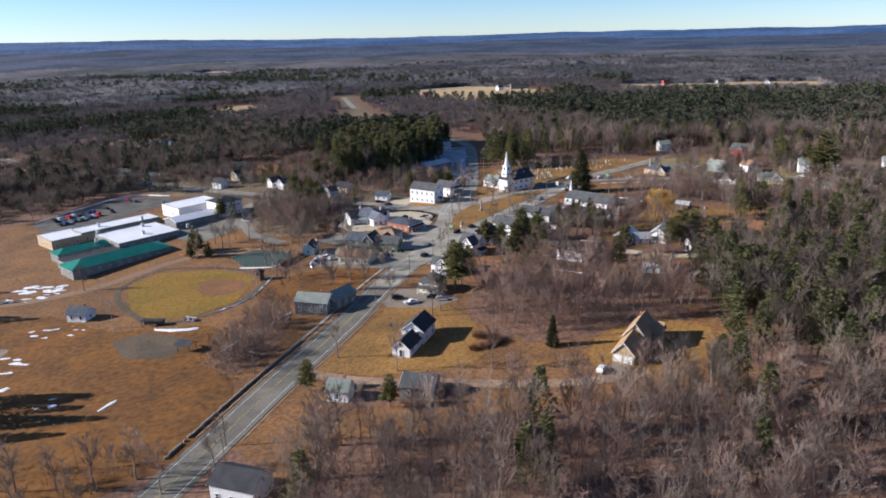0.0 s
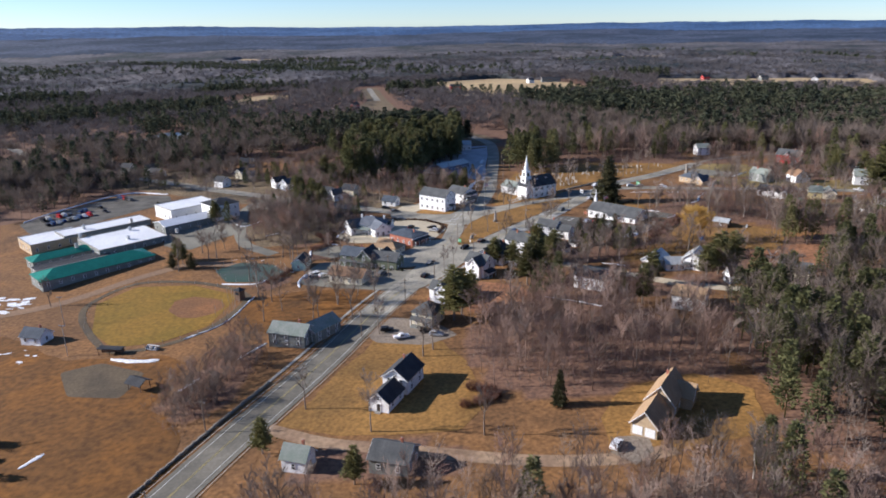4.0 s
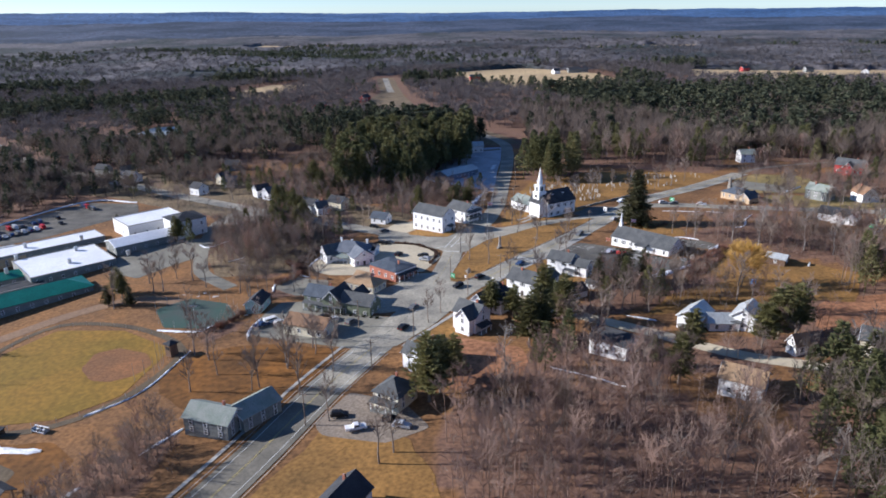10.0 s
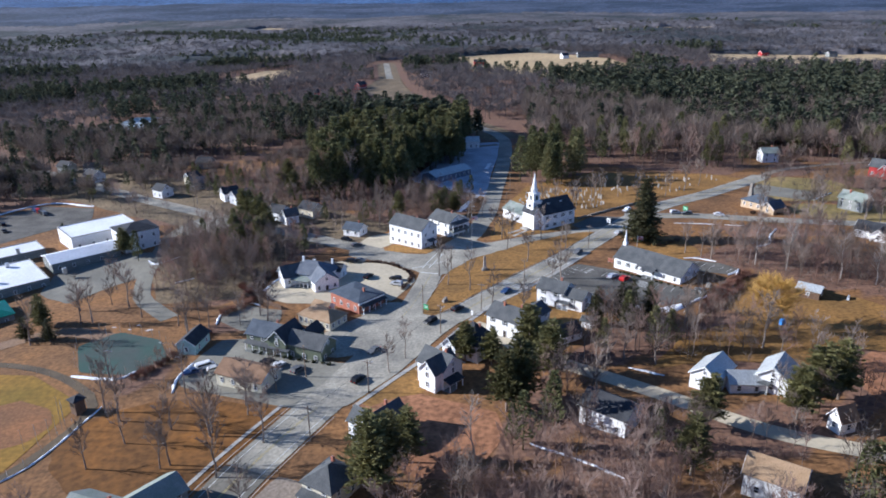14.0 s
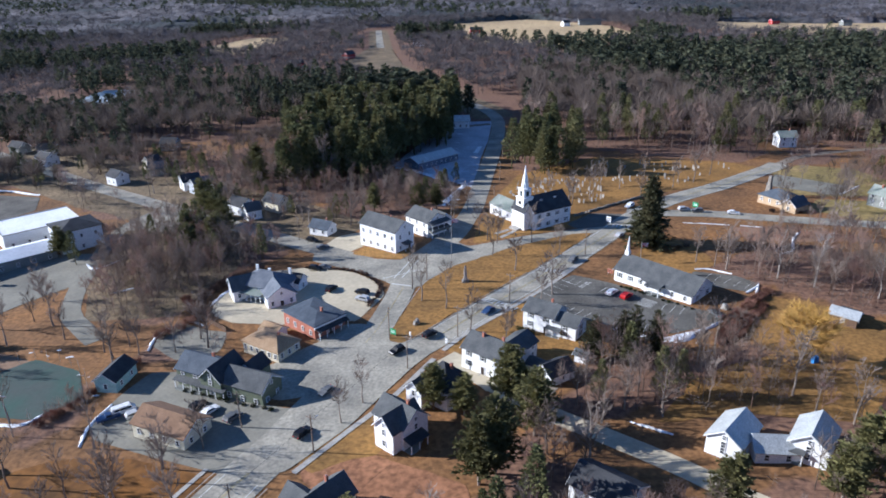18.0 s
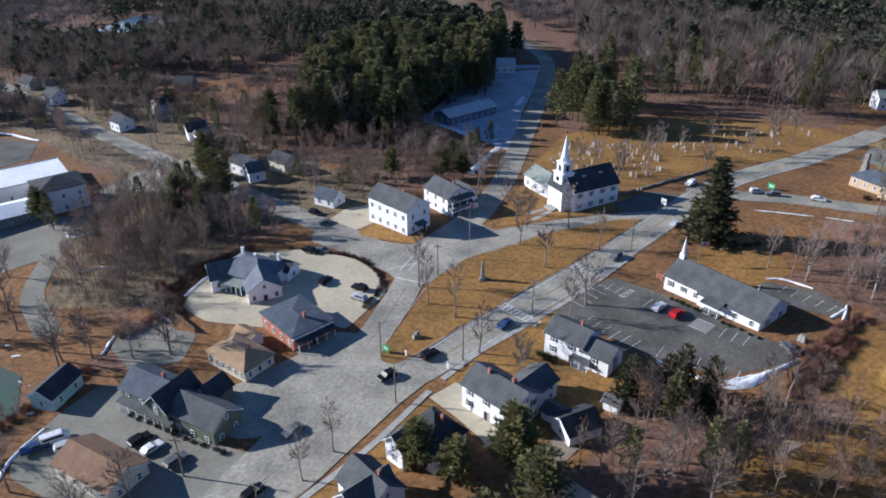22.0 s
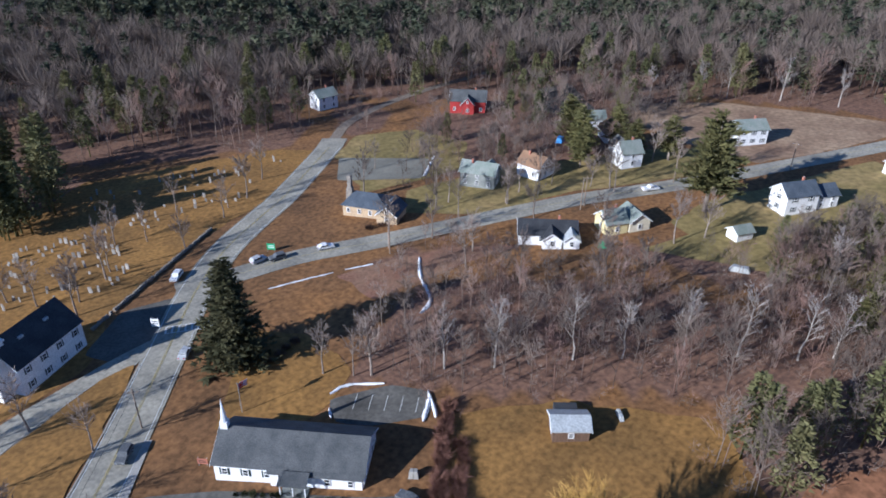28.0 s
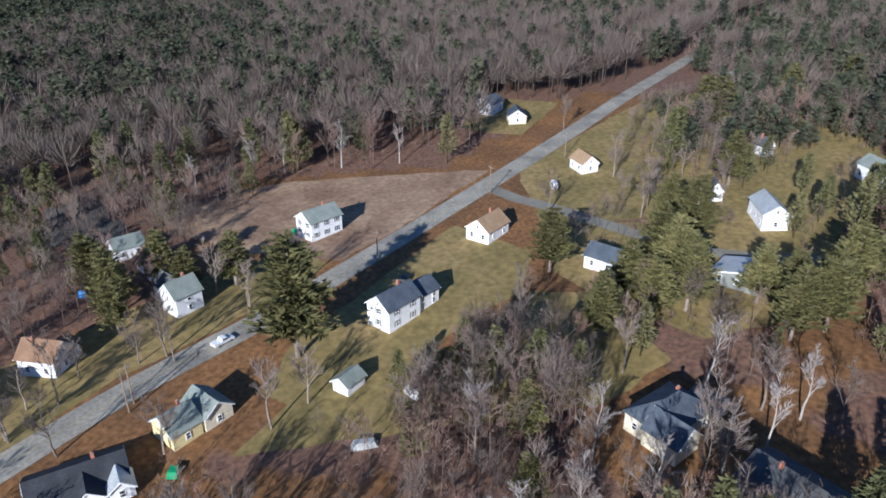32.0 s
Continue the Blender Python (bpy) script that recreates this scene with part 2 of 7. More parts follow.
def woodland(name, dark, middle, light, size):
    """The roof of woods seen from far off: clumps of dark pines among bare crowns, with lumpy relief."""
    m = mat(name, dark, light, size, 0.95, 0, 26, spread=0.2, c=middle, grain=0.55)
    cn, ck = m.node_tree.nodes, m.node_tree.links
    cb, cz = cn.new("ShaderNodeBump"), cn.new("ShaderNodeTexNoise")
    cz.inputs["Scale"].default_value, cz.inputs["Detail"].default_value, cb.inputs["Distance"].default_value, cb.inputs["Strength"].default_value = 0.07, 4, 6.0, 0.5
    ck.new(next(q for q in cn if q.type == "TEX_COORD").outputs["Object"], cz.inputs["Vector"])
    ck.new(cz.outputs[0], cb.inputs["Height"]), ck.new(cb.outputs[0], cn["Principled BSDF"].inputs["Normal"])
    return m


# Aerial haze over the plain is mixed into these blue-grey tones.
HAZE_WOODLAND = woodland("haze_tinted_woodland", (0.024, 0.038, 0.064), (0.044, 0.062, 0.1), (0.062, 0.078, 0.118), 0.003)
# Blue of the air along the horizon, painted into the hills' colour.
HAZE_HILLS = woodland("haze_tinted_hills", (0.03, 0.075, 0.17), (0.045, 0.1, 0.21), (0.06, 0.12, 0.24), 0.002)
LAWNW = mat("rough_orange_grass", (0.208, 0.086, 0.016), (0.09, 0.043, 0.013), 0.06, 0.95, 0.3, 9, spread=0.45, c=(0.15, 0.066, 0.016), grain=0.36)
R_SLATE = mat("blue_grey_slate", (0.105, 0.12, 0.145), (0.15, 0.165, 0.19), 0.35, 0.8, 0.2, 16)
LAWNG = mat("greenish_winter_lawn", (0.17, 0.134, 0.05), (0.3, 0.212, 0.09), 0.06, 0.95, 0.3, 9, spread=0.5, c=(0.225, 0.17, 0.063), grain=0.3)
MULCH = mat("red_brown_bank", (0.22, 0.11, 0.07), (0.25, 0.16, 0.1), 0.15, 0.95, 0.3, 10, spread=0.4)
BARK = mat("grey_brown_bark", (0.19, 0.155, 0.125), (0.27, 0.22, 0.185), 0.4, 0.95, 0.3, 6, rand=0.25)
TWIG = mat("grey_brown_twigs", (0.18, 0.14, 0.115), (0.24, 0.19, 0.16), 0.3, 0.95, 0, 5, rand=0.3)
NEEDLE = leafy(mat("pine_needles", (0.115, 0.115, 0.045), (0.2, 0.178, 0.07), 0.5, 0.8, 0, 6, rand=0.3, spread=0.4))
SPRUCE = mat("dark_spruce_needles", (0.065, 0.068, 0.032), (0.105, 0.095, 0.046), 0.5, 0.8, 0, 6, rand=0.2, spread=0.4)
leafy(SPRUCE)
leafy(TWIG)
SHRUB = mat("brown_hedge_twigs", (0.125, 0.08, 0.058), (0.17, 0.105, 0.078), 0.8, 0.95, 0, 5, rand=0.3)
YEW = mat("dark_evergreen_shrub", (0.03, 0.04, 0.015), (0.05, 0.055, 0.02), 0.8, 0.9, 0, 5, rand=0.3)
REDBRUSH = leafy(mat("red_brush_twigs", (0.19, 0.095, 0.07), (0.25, 0.13, 0.095), 0.5, 0.95, 0, 5, rand=0.25))
GOLD = mat("golden_willow_twigs", (0.42, 0.25, 0.06), (0.5, 0.3, 0.09), 0.4, 0.95, 0, 5)
PALEBARK = mat("pale_birch_bark", (0.42, 0.38, 0.335), (0.31, 0.275, 0.24), 0.5, 0.9, 0.1, 8, rand=0.15)
PALETWIG = leafy(mat("pale_grey_twigs", (0.3, 0.26, 0.235), (0.37, 0.325, 0.29), 0.3, 0.95, 0, 5, rand=0.2))
WOODP = mat("weathered_pole", (0.20, 0.15, 0.11), (0.27, 0.21, 0.16), 0.5, 0.95, 0.1, 8)
STEEL = mat("galvanised_steel", (0.55, 0.56, 0.56), (0.48, 0.49, 0.5), 0.8, 0.4, 0, 6, metal=0.7)
BLACKM = mat("black_paint", (0.02, 0.02, 0.02), (0.03, 0.03, 0.03), 1, 0.5, 0, 4)
RUBBER = mat("tyre_rubber", (0.02, 0.02, 0.02), (0.03, 0.03, 0.03), 2, 0.9, 0, 4)
GSIGN = mat("green_sign_face", (0.02, 0.35, 0.14), (0.02, 0.30, 0.12), 1, 0.5, 0, 4)
STONE = mat("grey_granite", (0.36, 0.33, 0.29), (0.24, 0.225, 0.2), 0.8, 0.8, 0.1, 8, rand=0.3)
BLUETARP = mat("blue_tarp", (0.05, 0.25, 0.62), (0.05, 0.2, 0.5), 0.5, 0.5, 0.1, 5)
POND = mat("pale_ice", (0.42, 0.52, 0.58), (0.5, 0.58, 0.62), 0.03, 0.3, 0, 8)
BARE_WOODS = island("bare_wood_crowns", [(0.142, 0.112, 0.092), (0.192, 0.152, 0.126), (0.24, 0.19, 0.158), (0.25, 0.15, 0.118), (0.41, 0.355, 0.31)])
PINE_WOODS = island("pine_wood_crowns", [(0.098, 0.102, 0.046), (0.14, 0.138, 0.062), (0.185, 0.168, 0.078)])
# Greyed for haze; the near crowns of the same woods are browner.
FAR_BARE = island("hazed_far_bare_woods", [(0.078, 0.073, 0.076), (0.105, 0.098, 0.1), (0.132, 0.121, 0.122)])
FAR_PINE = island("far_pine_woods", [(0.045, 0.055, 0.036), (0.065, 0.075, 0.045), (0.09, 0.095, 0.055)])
# Canopy tones cooled towards grey to stand for distance haze.
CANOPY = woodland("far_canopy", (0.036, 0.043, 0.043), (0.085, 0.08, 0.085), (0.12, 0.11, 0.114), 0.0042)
CLAY_D = mat("dull_cinder_clay", (0.125, 0.094, 0.058), (0.085, 0.066, 0.044), 0.1, 0.95, 0.1, 12, grain=0.2)
DIRT = mat("bare_dirt_track", (0.27, 0.17, 0.1), (0.2, 0.13, 0.085), 0.1, 0.95, 0.2, 10, spread=0.5, grain=0.18)
CAR_PAINT = {n: mat(n + "_car_paint", c, c, 1, 0.3, 0, 3) for n, c in dict(black=(0.012, 0.012, 0.014), white=(0.75, 0.75, 0.75), silver=(0.45, 0.46, 0.47), red=(0.45, 0.02, 0.02), blue=(0.03, 0.06, 0.14), grey=(0.12, 0.125, 0.13)).items()}


# ---- the lie of the land ----
def smooth(a, b, v):
    s = np.clip((v - a) / (b - a), 0, 1)
    return s * s * (3 - 2 * s)


def wave(x, y, seed, size):
    """Cheap rolling noise of about unit height."""
    s = 0.0
    for i in range(5):
        ang, f = seed + i * 2.4, (1 + 0.55 * i) / size
        s = s + np.sin((x * math.cos(ang) + y * math.sin(ang)) * f * 6.283 + seed * 3 + i * 1.7) / (1 + 0.5 * i)
    return s / 2


TABLE = np.random.RandomState(21).uniform(-1, 1, (128, 128))


def lattice(x, y, size, seed=0):
    """Smooth irregular noise between -1 and 1, with lumps of the given size."""
    u, v = x / size + seed * 7.31 + 1000, y / size + seed * 3.77 + 1000
    i, j = np.floor(u).astype(int), np.floor(v).astype(int)
    a, b = u - i, v - j
    a, b = a * a * (3 - 2 * a), b * b * (3 - 2 * b)
    i0, i1, j0, j1 = i % 128, (i + 1) % 128, j % 128, (j + 1) % 128
    return (TABLE[i0, j0] * (1 - a) + TABLE[i1, j0] * a) * (1 - b) + (TABLE[i0, j1] * (1 - a) + TABLE[i1, j1] * a) * b


def height(x, y):
    """The ground: a gentle side slope in the town, rolling woods further off, low hills at the edge."""
    u, v = np.clip(x, -400, 420) / 100, np.clip(y - 350, -350, 250) / 100
    town = -2.404 + 5.113 * u - 0.542 * v - 1.408 * u * v - 0.178 * u * u
    r = np.hypot(x - 50, y - 350)
    roll = smooth(520, 1500, r) * (7 * wave(x, y, 1.3, 900) + 4 * wave(x, y, 4.1, 380) - 2) * (1 - 0.75 * smooth(1500, 2300, r))
    hills = smooth(1500, 2300, r) * (9 * lattice(x, y, 900, 1) + 5 * lattice(x, y, 380, 2))
    far = np.clip((r - 1900) / 2900, 0, 1.02)
    rise = far ** 1.7 * (76 - town * 0.8 + 5 * lattice(x, y, 1500, 3) + 12 * smooth(-500, -2500, x)) - smooth(1500, 3200, r) * town * 0.2
    return town + roll + hills + rise


def inside(poly, x, y):
    """Which of the points x, y lie in the polygon."""
    res, n = np.zeros(np.shape(x), bool), len(poly)
    for i in range(n):
        (x0, y0), (x1, y1) = poly[i], poly[(i + 1) % n]
        res ^= ((y0 > y) != (y1 > y)) & (x < (x1 - x0) * (y - y0) / ((y1 - y0) or 1e-9) + x0)
    return res


# woods: outline, trees per square metre, share of pines, least and greatest height
WOODS = [
    ([(-36, 95), (150, 95), (160, 150), (110, 150), (80, 160), (60, 162), (33, 158), (5, 155), (-18, 154), (-33, 142)], 0.036, 0.02, 13, 19),
    ([(14, 246), (30, 252), (50, 260), (64, 262), (86, 228), (84, 204), (66, 204), (53, 200), (35, 197), (18, 203), (14, 222)], 0.04, 0.0, 12, 19),
    ([(-72, 203), (-62, 246), (-50, 236), (-53, 205), (-62, 194)], 0.13, 0.0, 6, 11),
    ([(87, 225), (97, 250), (125, 262), (150, 285), (200, 282), (215, 180), (160, 150), (110, 150), (84, 166), (86, 202)], 0.045, 0.42, 14, 21),
    ([(52, 262), (95, 262), (118, 280), (112, 284), (90, 280), (70, 272), (54, 276)], 0.03, 0.06, 9, 14),
    ([(103, 381), (112, 389), (126, 397), (150, 394), (168, 376), (180, 351), (190, 339), (208, 318), (200, 310), (179, 314), (154, 333), (135, 350), (118, 364)], 0.05, 0.0, 9, 15),
    ([(140, 325), (180, 312), (200, 300), (190, 285), (165, 287), (135, 303)], 0.045, 0.12, 12, 19),
    ([(50, 560), (100, 528), (150, 508), (165, 520), (172, 560), (195, 556), (215, 520), (240, 512), (254, 500), (290, 470), (318, 425), (330, 388), (414, 366), (470, 335), (560, 306), (700, 262), (760, 245), (760, 760), (50, 760)], 0.018, 0.14, 15, 22),
    ([(42, 498), (62, 488), (82, 508), (80, 530), (60, 545), (46, 540)], 0.02, 0.95, 18, 25),
    ([(-130, 592), (-86, 575), (8, 540), (15, 560), (22, 600), (16, 640), (-32, 690), (-84, 740), (-130, 740)], 0.015, 0.8, 14, 23),
    ([(-280, 590), (-166, 600), (-130, 592), (-130, 740), (-280, 730)], 0.017, 0.3, 12, 19),
    ([(-10, 440), (4, 436), (15, 440), (19, 462), (8, 476), (-10, 474)], 0.03, 0.1, 5, 10),
    ([(-75, 462), (-46, 455), (-12, 442), (10, 446), (18, 478), (-14, 482), (-24, 500), (-16, 530), (-90, 568), (-125, 520)], 0.042, 0.1, 7, 13),
    ([(-340, 470), (-248, 494), (-215, 528), (-160, 560), (-90, 572), (-166, 600), (-340, 640), (-520, 600), (-520, 330), (-310, 400)], 0.015, 0.2, 14, 20),
    ([(-112, 392), (-97, 432), (-72, 420), (-58, 398), (-58, 378), (-75, 368), (-95, 375)], 0.06, 0.06, 8, 14),
    ([(330, 325), (420, 300), (480, 314), (560, 294), (700, 248), (760, 230), (760, 60), (215, 60), (215, 180), (205, 250), (225, 282), (245, 270), (300, 268), (345, 235), (390, 240)], 0.015, 0.4, 12, 20),
    ([(222, 322), (232, 334), (252, 326), (262, 300), (245, 284), (232, 290), (236, 310)], 0.02, 0.25, 9, 15),
    ([(160, 452), (172, 452), (190, 462), (215, 482), (250, 470), (262, 440), (300, 440), (300, 465), (254, 497), (235, 508), (205, 500), (185, 480)], 0.03, 0.1, 9, 15),
    ([(-56, 330), (-36, 330), (-36, 342), (-48, 345), (-57, 340)], 0.02, 0.0, 6, 11),
    ([(-70, 500), (-34, 498), (-20, 502), (-6, 524), (8, 556), (12, 600), (4, 640), (-40, 650), (-70, 565)], 0.034, 0.93, 22, 29),
    ([(34, 264), (48, 264), (52, 284), (46, 296), (36, 290)], 0.03, 0.3, 9, 15),
    ([(76, 308), (100, 318), (104, 330), (92, 332), (84, 322), (66, 330), (58, 318), (66, 304)], 0.035, 0.1, 10, 15),
    ([(-60, 128), (-40, 138), (-46, 152), (-58, 148)], 0.02, 0.0, 11, 15),
    ([(205, 440), (232, 426), (248, 432), (262, 440), (246, 470), (215, 482), (190, 462), (172, 452), (190, 447)], 0.03, 0.1, 9, 15),
    ([(262, 300), (276, 275), (300, 268), (345, 235), (400, 240), (425, 295), (405, 330), (340, 335), (318, 300), (300, 330), (286, 340), (274, 334)], 0.014, 0.2, 8, 14),
    ([(345, 300), (420, 290), (470, 300), (460, 230), (400, 215), (330, 225), (300, 255), (330, 270)], 0.02, 0.35, 9, 16),
    ([(186, 347), (204, 351), (222, 346), (228, 332), (217, 321), (204, 322)], 0.07, 0.1, 13, 19),
    ([(-45, 414), (-8, 424), (4, 438), (-28, 452), (-58, 436)], 0.03, 0.08, 6, 11),
    ([(176, 386), (200, 374), (212, 358), (228, 341), (205, 332), (190, 352), (184, 376)], 0.012, 0.1, 6, 11),
    ([(-120, 470), (-150, 500), (-214, 545), (-222, 505), (-165, 470), (-130, 438), (-108, 438)], 0.014, 0.12, 9, 15),
    ([(-104, 455), (-60, 432), (-46, 440), (-46, 456), (-76, 464)], 0.035, 0.12, 7, 12),
    ([(-52, 398), (-60, 410), (-75, 416), (-84, 404), (-72, 392), (-58, 390)], 0.03, 0.6, 8, 14),
    ([(74, 302), (96, 304), (103, 318), (94, 326), (84, 318), (70, 308)], 0.05, 0.05, 9, 14),
    ([(50, 300), (66, 304), (58, 316), (50, 309)], 0.03, 0.1, 8, 13),
    ([(92, 300), (112, 312), (135, 303), (165, 287), (150, 285), (118, 282), (100, 296)], 0.012, 0.03, 7, 12),
    ([(-62, 318), (-58, 300), (-66, 290), (-72, 300), (-66, 316)], 0.04, 0.0, 3, 6),
    ([(-30, 166), (-14, 170), (12, 168), (14, 176), (-6, 184), (-24, 180)], 0.02, 0.15, 8, 13),
    ([(340, 540), (420, 500), (520, 540), (640, 640), (680, 740), (420, 740), (340, 640)], 0.012, 0.8, 15, 22),
    ([(127, 707), (205, 679), (325, 714), (450, 730), (450, 760), (115, 760)], 0.014, 0.95, 18, 25),
    ([(150, 625), (188, 578), (280, 592), (335, 578), (400, 680), (380, 760), (170, 760)], 0.018, 0.62, 16, 23),
    ([(-330, 420), (-247, 420), (-234, 444), (-208, 484), (-176, 478), (-165, 470), (-158, 476), (-200, 508), (-258, 545), (-330, 560)], 0.016, 0.2, 10, 16),
    ([(170, 506), (180, 500), (200, 518), (198, 545), (184, 545)], 0.02, 0.1, 8, 13),
    ([(-64, 474), (-18, 478), (-13, 498), (-20, 512), (-34, 502), (-64, 505)], 0.038, 0.9, 20, 27),
    ([(-103, 378), (-89, 403), (-65, 411), (-45, 408), (-37, 398), (-46, 386), (-52, 374), (-57, 362), (-58, 348), (-84, 355)], 0.045, 0.04, 8, 14),
    ([(-70, 508), (-58, 532), (-17, 493), (-4, 476), (-5, 448), (-27, 446), (-55, 470)], 0.025, 0.04, 4, 8),
    ([(-213, 495), (-207, 519), (-165, 548), (-105, 504), (-73, 469), (-73, 441), (-124, 482)], 0.03, 0.12, 8, 14),
    ([(-135, 100), (-52, 100), (-64, 150), (-84, 157), (-112, 153), (-135, 135)], 0.02, 0.0, 8, 12),
    ([(-150, 168), (-130, 166), (-128, 182), (-138, 200), (-150, 204)], 0.02, 0.7, 14, 20),
    ([(-205, 262), (-186, 262), (-196, 290), (-215, 300)], 0.02, 0.5, 12, 17),
    ([(128, 420), (150, 413), (160, 404), (150, 403), (126, 404)], 0.02, 0.0, 6, 11),
]
OPEN_FAR = [
    [(-60, 1230), (70, 1330), (180, 1190), (215, 1040), (95, 970), (5, 1030)],
    [(-290, 675), (-240, 680), (-240, 735), (-290, 740)],
    [(300, 1090), (620, 1030), (640, 1180), (330, 1240)],
    [(-330, 960), (-250, 950), (-235, 1120), (-300, 1140)],
    [(-480, 1300), (-330, 1290), (-330, 1370), (-480, 1400)],
    [(2, 702), (-30, 712), (-60, 745), (-92, 790), (-118, 880), (-114, 985), (-90, 985), (-58, 850), (-20, 765), (14, 704)],
    [(250, 1900), (520, 1880), (540, 2000), (260, 2030)],
    [(-700, 2200), (-420, 2180), (-430, 2300), (-690, 2330)],
    [(-390, 560), (-330, 555), (-335, 610), (-390, 620)],
    [(-300, 622), (-228, 632), (-238, 682), (-292, 677)],
]


CLEARINGS = [
    [(-2, 286), (9, 293), (20, 287), (33, 281), (35, 272), (30, 262), (24, 255), (13, 258), (11, 270)],
    [(124, 303), (130, 309), (149, 312), (168, 303), (152, 284), (131, 276), (120, 277), (117, 288)],
]


class Geo:
    """Gathers vertices and faces for one mesh."""

    def __init__(self):
        self.v, self.f = [], []

    def add(self, verts, faces):
        k = len(self.v)
        self.v += [tuple(p) for p in verts]
        self.f += [tuple(i + k for i in q) for q in faces]
        return self

    def box(self, x, y, z, sx, sy, sz, turn=0.0, taper=1.0):
        """A box centred at x, y whose foot stands at z."""
        c, s = math.cos(turn), math.sin(turn)
        pts = []
        for h, t in ((0, 1.0), (sz, taper)):
            for a, b in ((-1, -1), (1, -1), (1, 1), (-1, 1)):
                px, py = a * sx / 2 * t, b * sy / 2 * t
                pts.append((x + px * c - py * s, y + px * s + py * c, z + h))
        return self.add(pts, [(3, 2, 1, 0), (4, 5, 6, 7), (0, 1, 5, 4), (1, 2, 6, 5), (2, 3, 7, 6), (3, 0, 4, 7)])

    def rod(self, p, q, r0, r1, n=6):
        p, q = Vector(p), Vector(q)
        a = (q - p).orthogonal().normalized()
        b = (q - p).cross(a).normalized()
        ring = [(math.cos(6.2832 * i / n), math.sin(6.2832 * i / n)) for i in range(n)]
        pts = [p + a * c * r0 + b * s * r0 for c, s in ring] + [q + a * c * r1 + b * s * r1 for c, s in ring]
        return self.add(pts, [(i, (i + 1) % n, n + (i + 1) % n, n + i) for i in range(n)] + [tuple(range(n))[::-1], tuple(range(n, 2 * n))])

    def tube(self, points, r):
        """One thin unbroken tube along a line."""
        v = [(x + a * r, y + b * r, z + c * r) for x, y, z in points for a, b, c in ((0.7, -0.7, -0.5), (-0.7, 0.7, -0.5), (0, 0, 1))]
        return self.add(v, [(3 * i + j, 3 * i + (j + 1) % 3, 3 * i + 3 + (j + 1) % 3, 3 * i + 3 + j) for i in range(len(points) - 1) for j in range(3)])

    def prism(self, outline, z0, z1):
        n = len(outline)
        pts = [(x, y, z0) for x, y in outline] + [(x, y, z1) for x, y in outline]
        return self.add(pts, [tuple(range(n))[::-1], tuple(range(n, 2 * n))] + [(i, (i + 1) % n, n + (i + 1) % n, n + i) for i in range(n)])

    def mesh(self, name, material):
        me = bpy.data.meshes.new(name)
        me.from_pydata(self.v, [], self.f)
        me.materials.append(material)
        return me


def part(name, shape, material, parent=None, label="", m=None):
    """Links one mesh as an object of its own; shape is a Geo or a mesh to share."""
    ob = new(name, shape.mesh(name, material) if isinstance(shape, Geo) else shape)
    if parent:
        ob.parent = parent
    if m:
        ob.matrix_local = m
    if label:
        ob["label"] = label
    return ob


def thing(name, x, y, turn=0.0, label="", category="", group="", kind="", z=None):
    ob = new(name)
    ob.empty_display_size = 0.5
    ob.matrix_world = pose(x, y, float(height(x, y)) if z is None else z, 0, 0, turn)
    return tagged(ob, label, category, group, kind)


def soft_line(points, step=5.0):
    """A smooth line through the points, resampled."""
    p = [Vector(a) for a in points]
    p = [2 * p[0] - p[1], *p, 2 * p[-1] - p[-2]]
    out = []
    for a, b, c, d in zip(p, p[1:], p[2:], p[3:]):
        n = max(1, int((c - b).length / step))
        for i in range(n):
            t = i / n
            out.append(0.5 * (2 * b + (c - a) * t + (2 * a - 5 * b + 4 * c - d) * t * t + (3 * b - a - 3 * c + d) * t ** 3))
    return out + [p[-2]]


def ribbon(name, points, width, material, lift, label, category="road", kind="structure", parent=None, offset=0.0):
    """A strip draped on the ground along a line."""
    line = soft_line(points, 2.5 if width < 2 else 5.0)
    g = Geo()
    sides = []
    for i, p in enumerate(line):
        d = (line[min(i + 1, len(line) - 1)] - line[max(i - 1, 0)]).normalized()
        n = Vector((-d.y, d.x))
        a, b = p + n * (offset + width / 2), p + n * (offset - width / 2)
        sides.append([(q.x, q.y, float(height(q.x, q.y)) + lift) for q in (a, (a + b) / 2, b)])
    g.v = [q for row in sides for q in row]
    for i in range(len(sides) - 1):
        g.f += [(3 * i, 3 * i + 1, 3 * i + 4, 3 * i + 3), (3 * i + 1, 3 * i + 2, 3 * i + 5, 3 * i + 4)]
    ob = part(name, g, material, parent)
    return ob if parent else tagged(ob, label, category, "", kind)


